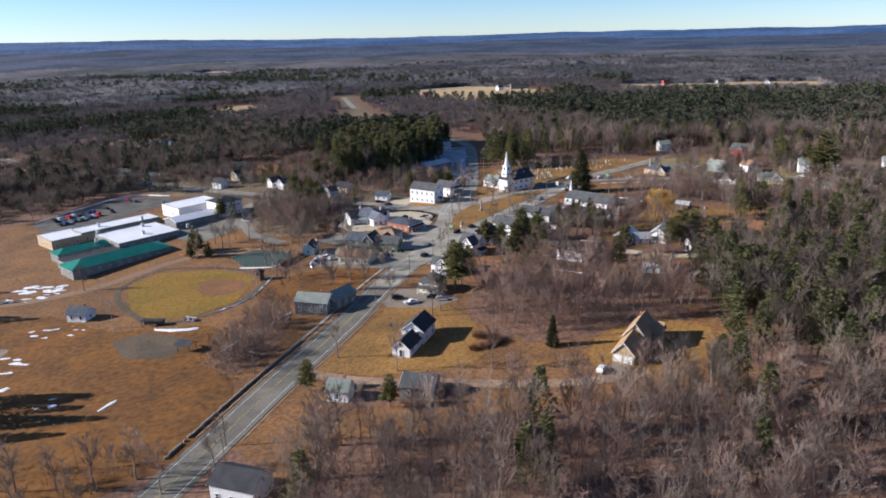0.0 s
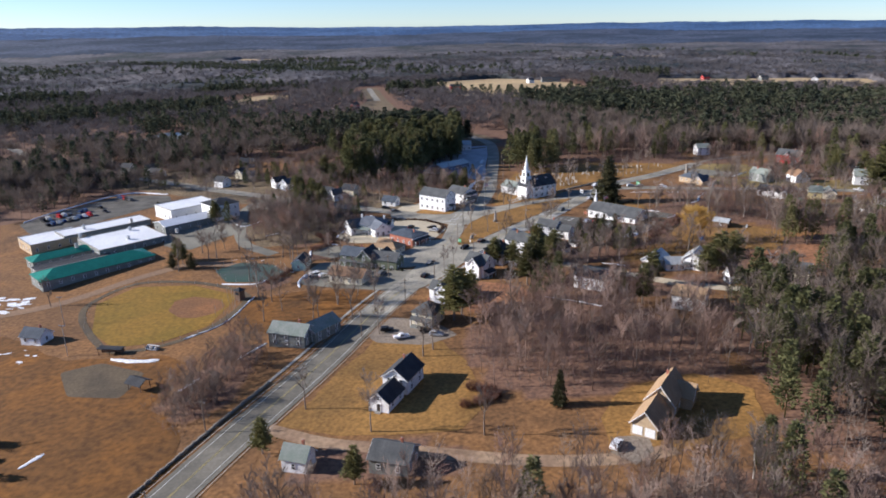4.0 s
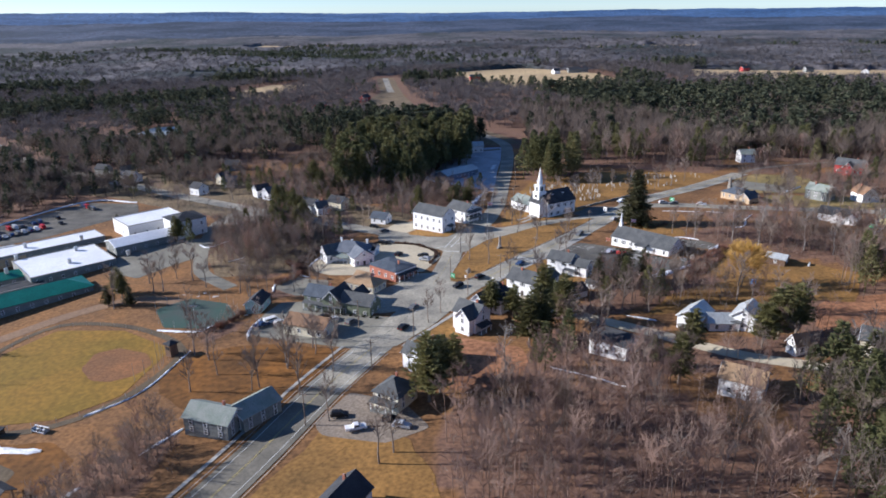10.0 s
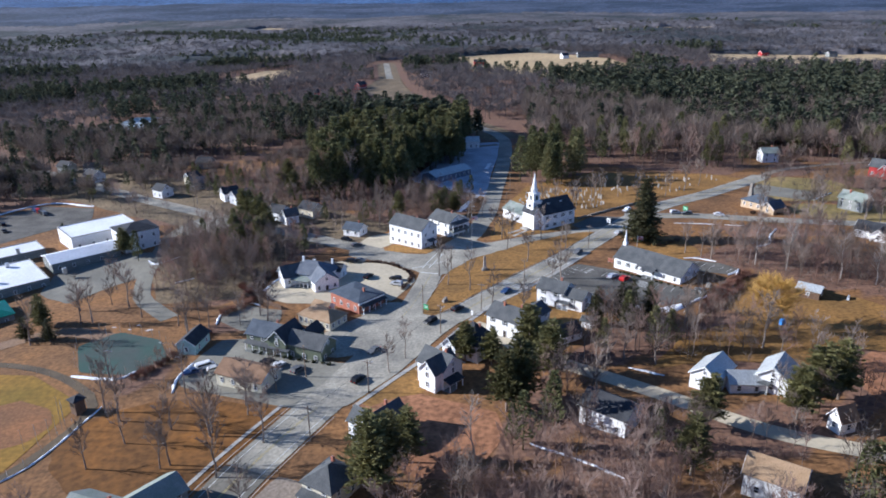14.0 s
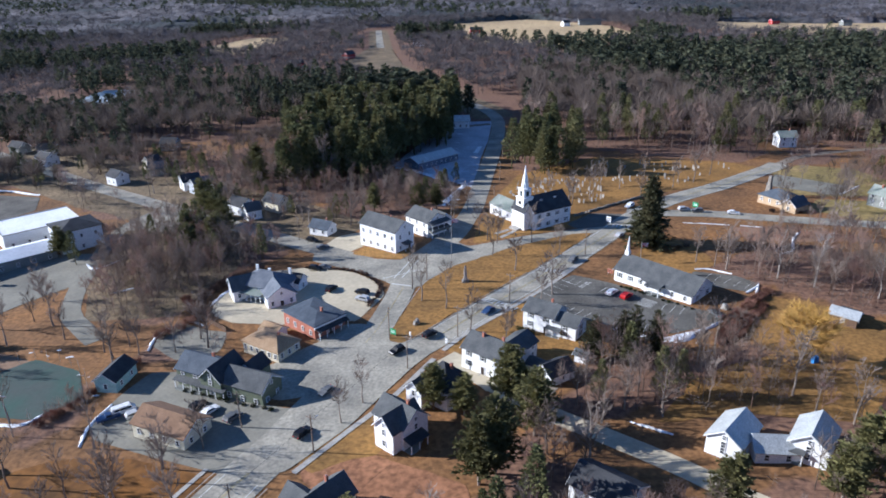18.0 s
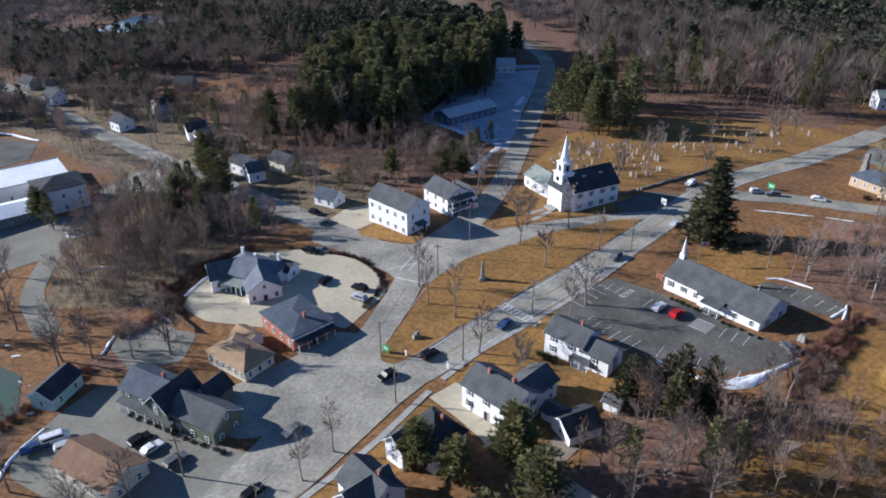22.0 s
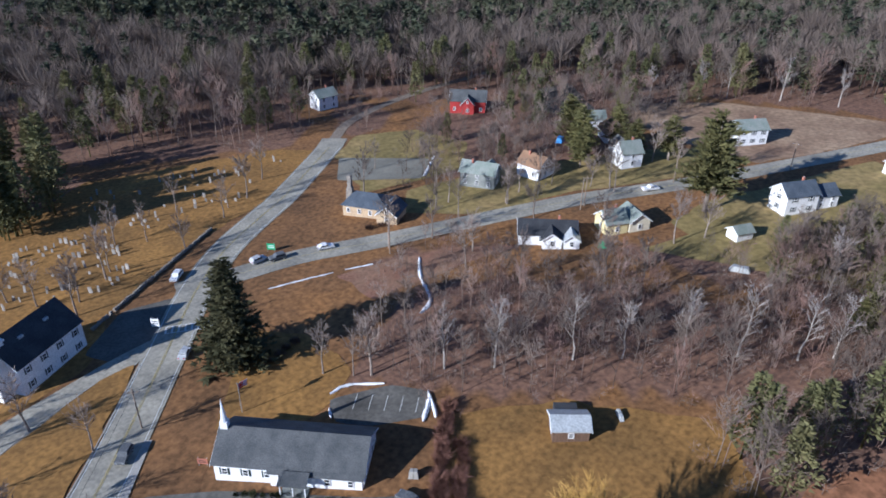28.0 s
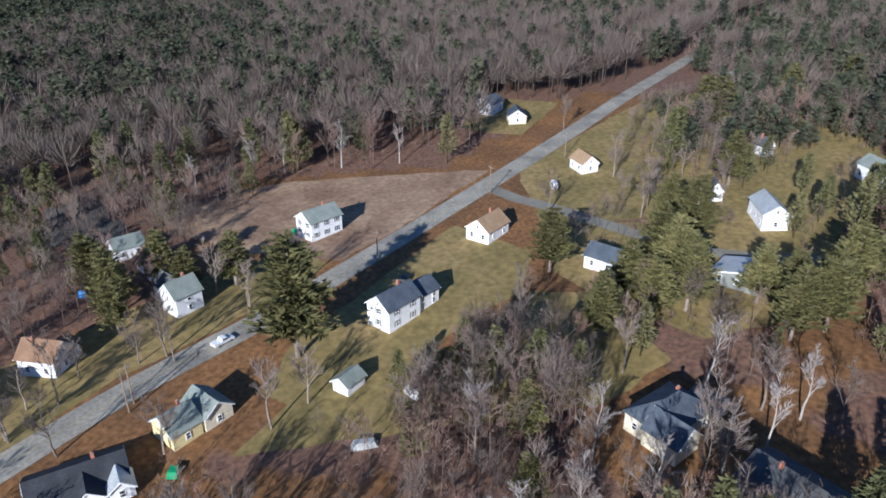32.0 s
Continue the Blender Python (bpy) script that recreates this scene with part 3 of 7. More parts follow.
def patch(name, outline, material, lift, label, category="ground", kind="structure", parent=None, soft=True):
    """A flat area draped on the ground."""
    if soft:
        pts = [Vector(p) for p in outline]
        outline = []
        for i in range(len(pts)):
            a, b, c = pts[i - 1], pts[i], pts[(i + 1) % len(pts)]
            k = min(2.0, (a - b).length / 3, (c - b).length / 3)
            outline += [tuple(b + (a - b).normalized() * k), tuple(b * 0.6 + (b + (a - b).normalized() * k) * 0.2 + (b + (c - b).normalized() * k) * 0.2), tuple(b + (c - b).normalized() * k)]
    if category in ("lawn", "ground", "yard", "field"):
        ragged = []
        for (ax, ay), (bx, by) in zip(outline, outline[1:] + outline[:1]):
            steps = max(1, int(math.hypot(bx - ax, by - ay) / 3))
            for i in range(steps):
                px, py = ax + (bx - ax) * i / steps, ay + (by - ay) * i / steps
                ragged.append((px + 0.9 * float(lattice(np.array(px), np.array(py), 4.5, 11)), py + 0.9 * float(lattice(np.array(px), np.array(py), 4.5, 12))))
        outline = ragged
    bm = bmesh.new()
    bm.faces.new([bm.verts.new((x, y, 0)) for x, y in outline])
    bmesh.ops.triangulate(bm, faces=bm.faces[:])
    for _ in range(5):
        long = [e for e in bm.edges if e.calc_length() > 9]
        if not long:
            break
        bmesh.ops.subdivide_edges(bm, edges=long, cuts=1)
        bmesh.ops.triangulate(bm, faces=[f for f in bm.faces if len(f.verts) > 3])
    for v in bm.verts:
        v.co.z = float(height(v.co.x, v.co.y)) + lift
    bmesh.ops.recalc_face_normals(bm, faces=bm.faces[:])
    if sum(f.normal.z for f in bm.faces) < 0:
        bmesh.ops.reverse_faces(bm, faces=bm.faces[:])
    me = bpy.data.meshes.new(name)
    bm.to_mesh(me)
    bm.free()
    me.materials.append(material)
    ob = new(name, me)
    if parent:
        ob.parent = parent
        return ob
    return tagged(ob, label, category, "", kind)


# ---- ground ----
def spaced(lo, hi, fine_lo, fine_hi, fine, grow):
    a = list(np.arange(fine_lo, fine_hi + 0.1, fine))
    for sign, end in ((1, hi), (-1, lo)):
        step, p, out = fine, a[-1] if sign > 0 else a[0], []
        while (p < end) if sign > 0 else (p > end):
            step *= grow
            p += sign * step
            out.append(p)
        a = a + out if sign > 0 else out[::-1] + a
    return np.array(a)


gx, gy = spaced(-4900, 4900, -260, 480, 5, 1.06), spaced(-1500, 4900, 90, 660, 5, 1.045)
X, Y = np.meshgrid(gx, gy)
litter = np.zeros(X.shape)
for outline, dens, pines, lo, hi in WOODS:
    litter = np.maximum(litter, inside(outline, X, Y) * 1.0)
far_wood = (Y > 600) | (X < -330) | (X > 430) | (Y < 100) | ((X > 105) & (Y < 190))
for outline in OPEN_FAR:
    far_wood &= ~inside(outline, X, Y)
litter = np.maximum(litter, far_wood * 1.0)
me = bpy.data.meshes.new("ground")
nx, ny = len(gx), len(gy)
Z = height(X, Y) - 40 * smooth(4450, 4750, np.hypot(X - 45, Y - 130))
me.from_pydata(np.stack([X.ravel(), Y.ravel(), Z.ravel()], 1).tolist(), [], [(j * nx + i, j * nx + i + 1, (j + 1) * nx + i + 1, (j + 1) * nx + i) for j in range(ny - 1) for i in range(nx - 1)])
me.attributes.new("litter", "FLOAT", "POINT").data.foreach_set("value", litter.ravel().astype(np.float32))
gm = mat("grass_and_leaf_litter", (0.27, 0.13, 0.044), (0.1, 0.054, 0.025), 0.06, 0.95, 0.4, 14, spread=0.62, c=(0.19, 0.097, 0.04), grain=0.4)
n, k = gm.node_tree.nodes, gm.node_tree.links
at, mix, nz, ad, rp, lit = n.new("ShaderNodeAttribute"), n.new("ShaderNodeMixRGB"), n.new("ShaderNodeTexNoise"), n.new("ShaderNodeMath"), n.new("ShaderNodeMapRange"), n.new("ShaderNodeValToRGB")
at.attribute_name, nz.inputs["Scale"].default_value, nz.inputs["Detail"].default_value = "litter", 0.12, 6
k.new(next(q for q in n if q.type == "TEX_COORD").outputs["Object"], nz.inputs["Vector"])
ad.operation = "ADD"
k.new(at.outputs["Fac"], ad.inputs[0]), k.new(nz.outputs[0], ad.inputs[1])
rp.inputs[1].default_value, rp.inputs[2].default_value = 0.75, 1.2
k.new(ad.outputs[0], rp.inputs[0]), k.new(rp.outputs[0], mix.inputs[0])
lit.color_ramp.elements[0].color, lit.color_ramp.elements[1].color = (0.115, 0.066, 0.047, 1), (0.225, 0.126, 0.08, 1)
lit.color_ramp.elements[0].position, lit.color_ramp.elements[1].position = 0.35, 0.65
k.new([q for q in n if q.type == "TEX_NOISE"][1].outputs[0], lit.inputs[0])
k.new(next(q for q in n if q.type == "HUE_SAT").outputs[0], mix.inputs[1]), k.new(lit.outputs[0], mix.inputs[2])
k.new(mix.outputs[0], n["Principled BSDF"].inputs["Base Color"])
me.materials.append(gm)
for poly in me.polygons:
    poly.use_smooth = True
tagged(new("ground", me), "brown winter grass and leaf litter over rolling land", "ground", "", "structure")

# ---- roads, lots, lawns ----
MAIN = [(-100, 40), (-78, 95), (-66, 128), (-55.5, 158), (-45.5, 187), (-36, 212), (-29, 232), (-20.5, 260), (-12, 282), (-3, 302), (8, 322)]
ROAD_A = [(-3, 302), (1.5, 325), (5.3, 345), (7.8, 364), (9, 380), (14, 396), (21, 412), (24.5, 430), (27, 446), (30, 490), (33, 534), (35, 588), (32.5, 622), (20, 654), (-5, 697), (-34, 752), (-69, 840), (-101, 985), (-140, 1200)]
ROAD_B = [(-3, 302), (8, 321), (21, 337), (34.5, 355), (47, 371), (59, 387), (76, 412), (90, 433), (103, 448), (118, 460), (131, 470), (160, 497), (166, 504)]
WEST = [(4, 378), (-8, 390), (-33, 406), (-63, 425), (-102, 449), (-155, 482), (-201, 513), (-262, 552), (-330, 600), (-420, 690)]
NE = [(86, 436), (98, 434), (117, 432), (139, 425.5), (176, 416), (198, 409.5), (224, 399), (253, 389), (298, 374.7), (369, 353), (448, 331), (560, 300), (700, 255)]
SIDE = [(24, 327), (31, 321), (39, 313), (47, 305.5), (60, 296), (72, 287), (92, 271), (120, 258), (150, 235)]
SOUTHX = [(-40, 192), (-22, 183), (-6, 179), (25, 171), (46, 169.5), (58, 172)]
LANE = [(316, 370), (308, 357), (304, 346), (297, 331), (289, 313), (285, 295), (287, 275), (289, 258)]
DRIVE = [(-74, 338), (-84, 347), (-92.5, 356), (-101, 376), (-105, 392), (-112, 420), (-109, 440), (-103, 450)]
road = ribbon("road", MAIN[:8], 11.5, ROADM, 0.1, "worn grey asphalt main street with painted lines")
ribbon("road_centre", MAIN[7:], 11.5, ASPHALT, 0.104, "pale worn asphalt street at the village centre")
ribbon("road_south", [(-100, 40), (-128, -30), (-175, -140), (-250, -310)], 11.5, ROADM, 0.1, "worn grey asphalt street leading in from woods")
ribbon("road_north", ROAD_A, 8.2, ASPHALT, 0.105, "grey asphalt road running on past the white church")
ribbon("road_green", ROAD_B, 9.4, ASPHALT, 0.11, "grey asphalt road along the village green")
ribbon("lane_woods", [(166, 504), (178, 516), (198, 526), (226, 534), (270, 540)], 4.2, GRAVEL, 0.09, "narrow gravel lane going into bare woods", "lane")
ribbon("verge_north", [(33, 618), (20, 654), (-5, 697), (-34, 752), (-69, 840), (-101, 985), (-140, 1200)], 26, LAWNT, 0.05, "dry grass verges of a climbing road", "verge")
ribbon("road_west", WEST, 8, ASPHALT, 0.115, "grey asphalt side road between houses")
ribbon("road_east", NE, 7.6, ASPHALT, 0.12, "grey asphalt road climbing past white houses")
ribbon("lane_side", SIDE, 5.2, LOTPALE, 0.09, "narrow grey lane behind the houses", "lane")
ribbon("lane_south", SOUTHX, 4.4, TANDIRT, 0.09, "pale gravelly cross lane", "lane")
ribbon("lane_east", LANE, 5, ASPH_M, 0.09, "grey narrow lane among pines", "lane")
ribbon("drive_school", DRIVE, 6, ASPH_M, 0.095, "grey asphalt drive along the school", "driveway")
ribbon("drive_house", [(46, 169.5), (50, 173), (50, 178)], 7, GRAVEL, 0.095, "gravel driveway in front of a garage", "driveway")
ribbon("drive_farm", [(30, 600), (10, 592)], 5, GRAVEL, 0.09, "gravel driveway in the shade", "driveway")
ribbon("drive_garage", [(45, 307), (48, 312), (50, 315)], 5, GRAVEL, 0.1, "short gravel driveway up to a garage", "driveway")
ribbon("drive_colonial", [(25, 328), (31, 323), (38, 314)], 6, LOTPALE, 0.125, "pale worn driveway beside a white colonial house", "driveway")
patch("junction", [(-16, 284), (-4, 284), (6, 299), (17, 323), (23.5, 334), (14, 332.5), (9, 334.5), (3, 346), (-3, 323), (-10, 303)], ASPHALT, 0.13, "wide grey asphalt road fork", "road")
patch("plaza", [(2, 374), (9, 366), (15, 374), (22.5, 385.5), (43, 402), (62, 412), (73, 414.5), (78, 420), (66, 417.5), (46, 411), (27, 402), (19, 410), (18, 418), (14, 409), (9, 398), (4.7, 390.7), (-7, 392.7), (-14, 396.5), (-27, 399), (-26, 391), (-10.7, 383)], ASPHALT, 0.125, "grey asphalt crossing by the town hall", "road")
patch("lot_parish", [(53, 369), (60.5, 377), (72, 370), (91, 353.5), (97.5, 349), (95.5, 343.5), (81, 338), (68, 342.5), (53, 353.5), (46, 358)], ASPH_D, 0.09, "dark asphalt parking lot with white stall lines", "parking lot")
patch("lot_rear", [(97, 378.5), (109, 374.5), (114, 368), (110, 362.5), (100, 367), (95, 372)], ASPH_D, 0.09, "small dark asphalt parking lot edged with snow", "parking lot")
patch("lot_bank", [(-47, 353), (-38, 347.5), (-21, 346), (-16, 354), (-2, 347), (3.6, 364), (0.5, 373), (-10.3, 382), (-25, 386), (-43, 382), (-49, 365)], LOTPALE, 0.09, "sandy pale pavement round a white building", "parking lot")
patch("lot_row", [(-54, 300), (-53, 312), (-50, 322), (-38, 322), (-36, 314), (-10, 306), (-3, 306), (-8, 295), (-15, 283), (-37, 290), (-51, 295)], ASPH_M, 0.09, "grey worn parking lot beside shop buildings", "parking lot")
patch("lot_brick", [(-12, 309), (-3, 312), (-1, 325), (2, 346), (-5, 346), (-10, 336), (-15, 331), (-20, 324), (-36, 322), (-36, 316)], ASPHALT, 0.085, "grey asphalt forecourt by a brick building", "parking lot")
patch("lot_rearyard", [(-55, 334), (-56.5, 342), (-51, 347), (-38, 342), (-35, 331), (-45, 327)], ASPH_M, 0.07, "gravelly yard behind shops", "yard")
patch("lot_hall", [(-27, 400), (-15, 398), (-7, 409), (-12, 419), (-22, 414)], LOTPALE, 0.08, "sandy worn pavement beside the town hall", "parking lot")
patch("lot_church", [(62, 423), (73, 435), (86, 433), (79, 420), (67, 416)], ASPH_D, 0.09, "dark asphalt lot beside the church", "parking lot")
patch("lot_office", [(158, 486), (182, 465), (170, 453), (148, 469)], ASPH_M, 0.09, "pale pavement behind a low brown building", "parking lot")
# Asphalt in deep shade, drawn paler and bluer than it is.
patch("lot_pines", [(5, 490), (26, 470), (27, 520), (30, 560), (31, 608), (6, 606), (-6, 560), (-16, 508)], BLUE_SHADE, 0.07, "shaded pavement below tall pines, its blue shade light put into the colour", "parking lot")
patch("lot_school", [(-240, 416), (-232, 436), (-206, 474), (-174, 468), (-165, 450), (-196, 410), (-222, 396)], ASPH_D, 0.09, "dark school parking lot with parked cars", "parking lot")
patch("yard_school", [(-128, 402), (-108, 402), (-100, 380), (-118, 352), (-134, 360), (-140, 378)], ASPH_M, 0.09, "grey paved school yard", "yard")
patch("lot_office_south", [(-19, 243), (-13, 258), (2, 252), (10, 240), (0, 234), (-16, 238)], GRAVEL, 0.085, "gravel lot with parked cars beside the road", "parking lot")
patch("track_west", [(-260, 240), (-190, 250), (-150, 232), (-150, 200), (-190, 170), (-260, 160)], GRAVEL, 0.05, "wet gravelly ground with snow patches", "ground")
ribbon("track_school", [(-75, 320), (-105, 330), (-125, 318), (-150, 290), (-190, 280), (-260, 285)], 6, DIRT, 0.07, "bare dirt track behind the school", "track")
ribbon("track_field", [(-118, 258), (-130, 275), (-134, 290), (-124, 309), (-98, 306), (-75, 292), (-70, 280), (-76, 258), (-88, 246), (-104, 244), (-118, 258)], 2.6, CLAY_D, 0.08, "grey cinder path round the ball field", "path")
patch("green", [(9, 336), (13, 334.5), (17.5, 340.5), (30, 357), (40.5, 371.5), (52.5, 386), (71, 412.5), (62, 411.5), (43, 401.5), (22.8, 385), (15.4, 374), (11.2, 357), (9, 344)], LAWN, 0.16, "tan village green with bare trees", "lawn")
patch("lawn_hall", [(-14, 397), (-7, 393.5), (4.4, 391.5), (8.5, 398), (-5, 409)], LAWN, 0.15, "small lawn before the town hall", "lawn")
patch("lawn_church", [(28, 404), (46, 412), (60, 417), (66, 424), (70, 436), (100, 458), (128, 472), (156, 497), (145, 508), (84, 520), (45, 490), (36, 455), (31, 430)], LAWN, 0.05, "dry orange grass of the burial ground", "lawn")
patch("lawn_corner", [(24, 334), (30, 343), (52, 370), (52, 353), (66, 342), (62, 330), (48, 318), (40, 313), (28, 323)], LAWN, 0.06, "dry lawn around white houses", "lawn")
patch("lawn_road", [(7, 300), (22, 324), (29, 319), (20, 304), (14, 290), (2, 284), (-2, 287)], LAWN, 0.06, "dry grass verge by the road fork", "lawn")
patch("lawn_tree_row", [(-56, 288), (-38, 289), (-19, 282), (-26, 262), (-33, 246), (-54, 250), (-68, 262), (-72, 278)], LAWNW, 0.06, "orange dormant grass with a row of bare trees", "lawn")
patch("lawn_south", [(-29, 206), (-14, 246), (5, 236), (12, 222), (18, 200), (10, 184), (-20, 186), (-36, 192)], LAWN, 0.06, "orange lawn around a white house", "lawn")
patch("field_west", [(-250, 140), (-90, 130), (-62, 150), (-54, 172), (-62, 195), (-75, 205), (-74, 232), (-84, 238), (-118, 240), (-150, 262), (-250, 262)], LAWNW, 0.04, "wide orange dormant grass field", "field")
patch("lawn_clearing", CLEARINGS[0], LAWNR, 0.055, "red-brown leafy clearing behind old houses", "lawn")
patch("field_orange", CLEARINGS[1], LAWNR, 0.05, "orange-brown rough grass clearing", "lawn")
patch("apron_school", [(-113, 425), (-110, 441), (-100, 446), (-80, 431), (-77, 421), (-96, 422)], ASPHALT, 0.1, "wide pale asphalt apron before the school", "parking lot")
patch("lawn_farm", [(72, 300), (92, 303), (114, 300), (126, 318), (114, 331), (98, 326), (82, 316)], LAWN, 0.07, "olive shaded lawn behind a white farmhouse", "lawn")
patch("yard_west", [(-240, 500), (-196, 484), (-150, 455), (-120, 440), (-98, 424), (-70, 416), (-34, 402), (-18, 412), (-14, 428), (-44, 452), (-72, 470), (-130, 512), (-200, 545), (-240, 560)], LAWNT, 0.035, "grey-tan winter yards along the side road", "lawn")
patch("yard_brush", [(-112, 440), (-97, 432), (-60, 410), (-50, 396), (-56, 352), (-84, 350), (-96, 372), (-103, 395)], LAWNT, 0.04, "grey-tan brushy ground beside the school", "lawn")
# Dark asphalt colour laid here for the shadow that lies over the yard.
patch("yard_shadowed", [(266, 503), (282, 500), (262, 466), (250, 460), (244, 482)], ASPH_D, 0.07, "shadowed yard among trees, its shade drawn as a dark patch", "ground")
patch("lawn_shed", [(112, 362), (132, 350), (150, 330), (136, 305), (115, 312), (103, 330), (100, 342)], LAWN, 0.06, "shaded dry lawn round a shed", "lawn")
patch("lawn_spruce", [(76, 385), (84, 393), (92, 412), (102, 402), (106, 384), (96, 376), (86, 377)], LAWN, 0.06, "orange grass below a tall spruce", "lawn")
patch("bank_red", [(120, 418), (150, 412), (166, 400), (146, 402), (122, 403)], MULCH, 0.06, "reddish brown leafy bank", "ground")
patch("lawn_big", [(205, 384), (224, 385), (252, 378), (286, 370), (275, 345), (255, 342), (240, 352), (215, 357), (200, 370)], LAWNG, 0.06, "greenish lawn around white houses", "lawn")
patch("lawn_east", [(225, 337), (255, 340), (262, 322), (250, 312), (238, 318)], LAWNG, 0.06, "greenish shaded back lawn", "lawn")
patch("verge_east", [(170, 420), (200, 415), (224, 404), (255, 394), (262, 408), (240, 425), (190, 445), (160, 448), (152, 436)], LAWNG, 0.05, "dry grass yards along the road", "lawn")
patch("dirt_east", [(258, 392), (300, 379), (330, 372), (318, 405), (305, 438), (276, 464), (262, 450), (256, 420)], TANDIRT, 0.05, "bare brown cleared slope", "ground")
patch("yard_far_east", [(290, 345), (330, 362), (380, 345), (440, 320), (420, 295), (350, 300), (310, 300)], LAWNG, 0.05, "dry grass yards among pines", "lawn")
patch("lawn_fenced", [(150, 456), (158, 490), (174, 501), (194, 494), (201, 470), (185, 452), (170, 452)], LAWNG, 0.04, "dry lawn beside a pale yard", "lawn")
patch("lawn_back", [(187, 379), (203, 377), (216, 363), (232, 330), (252, 324), (237, 306), (219, 319), (205, 345)], LAWNG, 0.04, "olive back lawn among bare trees", "lawn")
patch("lawn_pines", [(246, 300), (262, 277), (300, 270), (345, 247), (398, 252), (422, 288), (350, 298), (308, 300), (290, 342), (264, 336)], LAWNG, 0.045, "tan dry lawns among scattered pines", "lawn")
patch("yard_farhouse", [(366, 370), (412, 364), (416, 390), (392, 402), (370, 392)], LAWNG, 0.05, "dry grass clearing", "lawn")
patch("yard_pines", [(335, 285), (378, 264), (360, 244), (328, 262)], LAWNG, 0.05, "dry grass clearing among pines", "lawn")
patch("lawn_tan_house", [(44, 172), (60, 171), (80, 176), (84, 196), (72, 206), (52, 200), (44, 186)], LAWN, 0.06, "orange lawn beside a tan house", "lawn")
field = patch("ball_field", [(-131, 288), (-122.4, 305), (-98, 303), (-75, 288), (-77, 260), (-89, 249), (-105, 247), (-119, 261)], FIELD, 0.07, "yellow-green ball field grass with clay infield", "ball field")
patch("infield", [(-98, 277), (-99.5, 286), (-92, 290), (-81, 285), (-77, 279), (-78.5, 272), (-84, 268), (-91, 269)], CLAY, 0.012 + 0.08, "", parent=field)
patch("infield_south", [(-114, 231), (-103, 236), (-85, 227), (-86, 212), (-103, 215)], CLAY_D, 0.07, "grey-brown clay infield of a small diamond", "infield")
patch("court", [(-95, 320), (-86, 329), (-70, 323), (-62, 311), (-70, 302), (-85, 304)], COURT, 0.09, "faded green sports court", "court")
patch("hill_field", OPEN_FAR[0], TAN_FIELD, 0.4, "straw coloured hilltop field", "field")
patch("far_field", OPEN_FAR[2], TAN_FIELD, 0.4, "straw coloured distant field", "field")
for i in (3, 4, 5, 6, 7, 8):
    patch("distant_field", OPEN_FAR[i], LAWNT if i == 5 else TAN_FIELD, 0.4, "pale brown distant field", "field")
patch("pond", OPEN_FAR[1], POND, 0.4, "pale frozen pond among pines", "pond")

# painted lines and walks
CLEAR = []


def lines(name, owner, pts, w, m, lift, **kw):
    ribbon(name, pts, w, m, lift, "", parent=owner, **kw)


for off in (-0.18, 0.18):
    lines("centre_line", road, MAIN[:10], 0.14, YPAINT, 0.125, offset=off)
for off in (-4.2, 4.2):
    lines("edge_line", road, MAIN[:9], 0.16, PAINT, 0.125, offset=off)
for side in (-6.6, 6.6):
    ribbon("kerb", MAIN[3:9], 0.2, CONC, 0.2, "pale concrete kerb along the street", "kerb", offset=side)
ribbon("pavement_west", MAIN[5:9], 1.1, CONC, 0.16, "narrow pale pavement beside the street", "pavement", offset=9)
ribbon("pavement_green", [(24, 331), (31, 342), (41, 354), (54, 371), (66, 389)], 1.4, CONC, 0.16, "narrow concrete pavement", "pavement")
ribbon("pavement_corner", [(-2, 284), (6, 297), (14, 310), (22, 327)], 1.4, CONC, 0.16, "narrow concrete pavement", "pavement")
ribbon("kerb_green", [(9, 343), (11.3, 357), (15.4, 374), (22.8, 385), (43, 401.5), (62, 411.7)], 0.2, CONC, 0.24, "pale kerb round the green", "kerb")
ribbon("kerb_green", [(9, 336), (13, 334.4), (17.6, 340.4), (30, 357), (40.6, 371.3), (52.6, 385.8), (71, 412.4)], 0.2, CONC, 0.24, "pale kerb round the green", "kerb")
for off in (-0.15, 0.15):
    ribbon("centre_line", ROAD_B[2:12], 0.13, YPAINT, 0.14, "worn yellow centre line", "road marking", offset=off)
for off in (-4.0, 4.0):
    ribbon("edge_line", ROAD_B[2:12], 0.16, PAINT, 0.14, "white edge line", "road marking", offset=off)
ribbon("centre_line", [(3, 335), (5.3, 345), (7.8, 364), (8.5, 370)], 0.14, YPAINT, 0.14, "worn yellow centre line", "road marking")
ribbon("centre_line", NE[1:10], 0.14, YPAINT, 0.14, "worn yellow centre line", "road marking")
ribbon("stop_line", [(4.5, 372), (11, 370)], 0.5, PAINT, 0.15, "white stop line", "road marking")
ribbon("crossing_line", [(1, 376), (13, 383)], 0.3, PAINT, 0.15, "white crossing line by the town hall", "road marking")
ribbon("crossing_line", [(4.5, 376), (8.5, 392)], 0.3, PAINT, 0.15, "white crossing line by the town hall", "road marking")
ribbon("crossing_line", [(7, 376), (11, 391)], 0.3, PAINT, 0.15, "white crossing line by the town hall", "road marking")


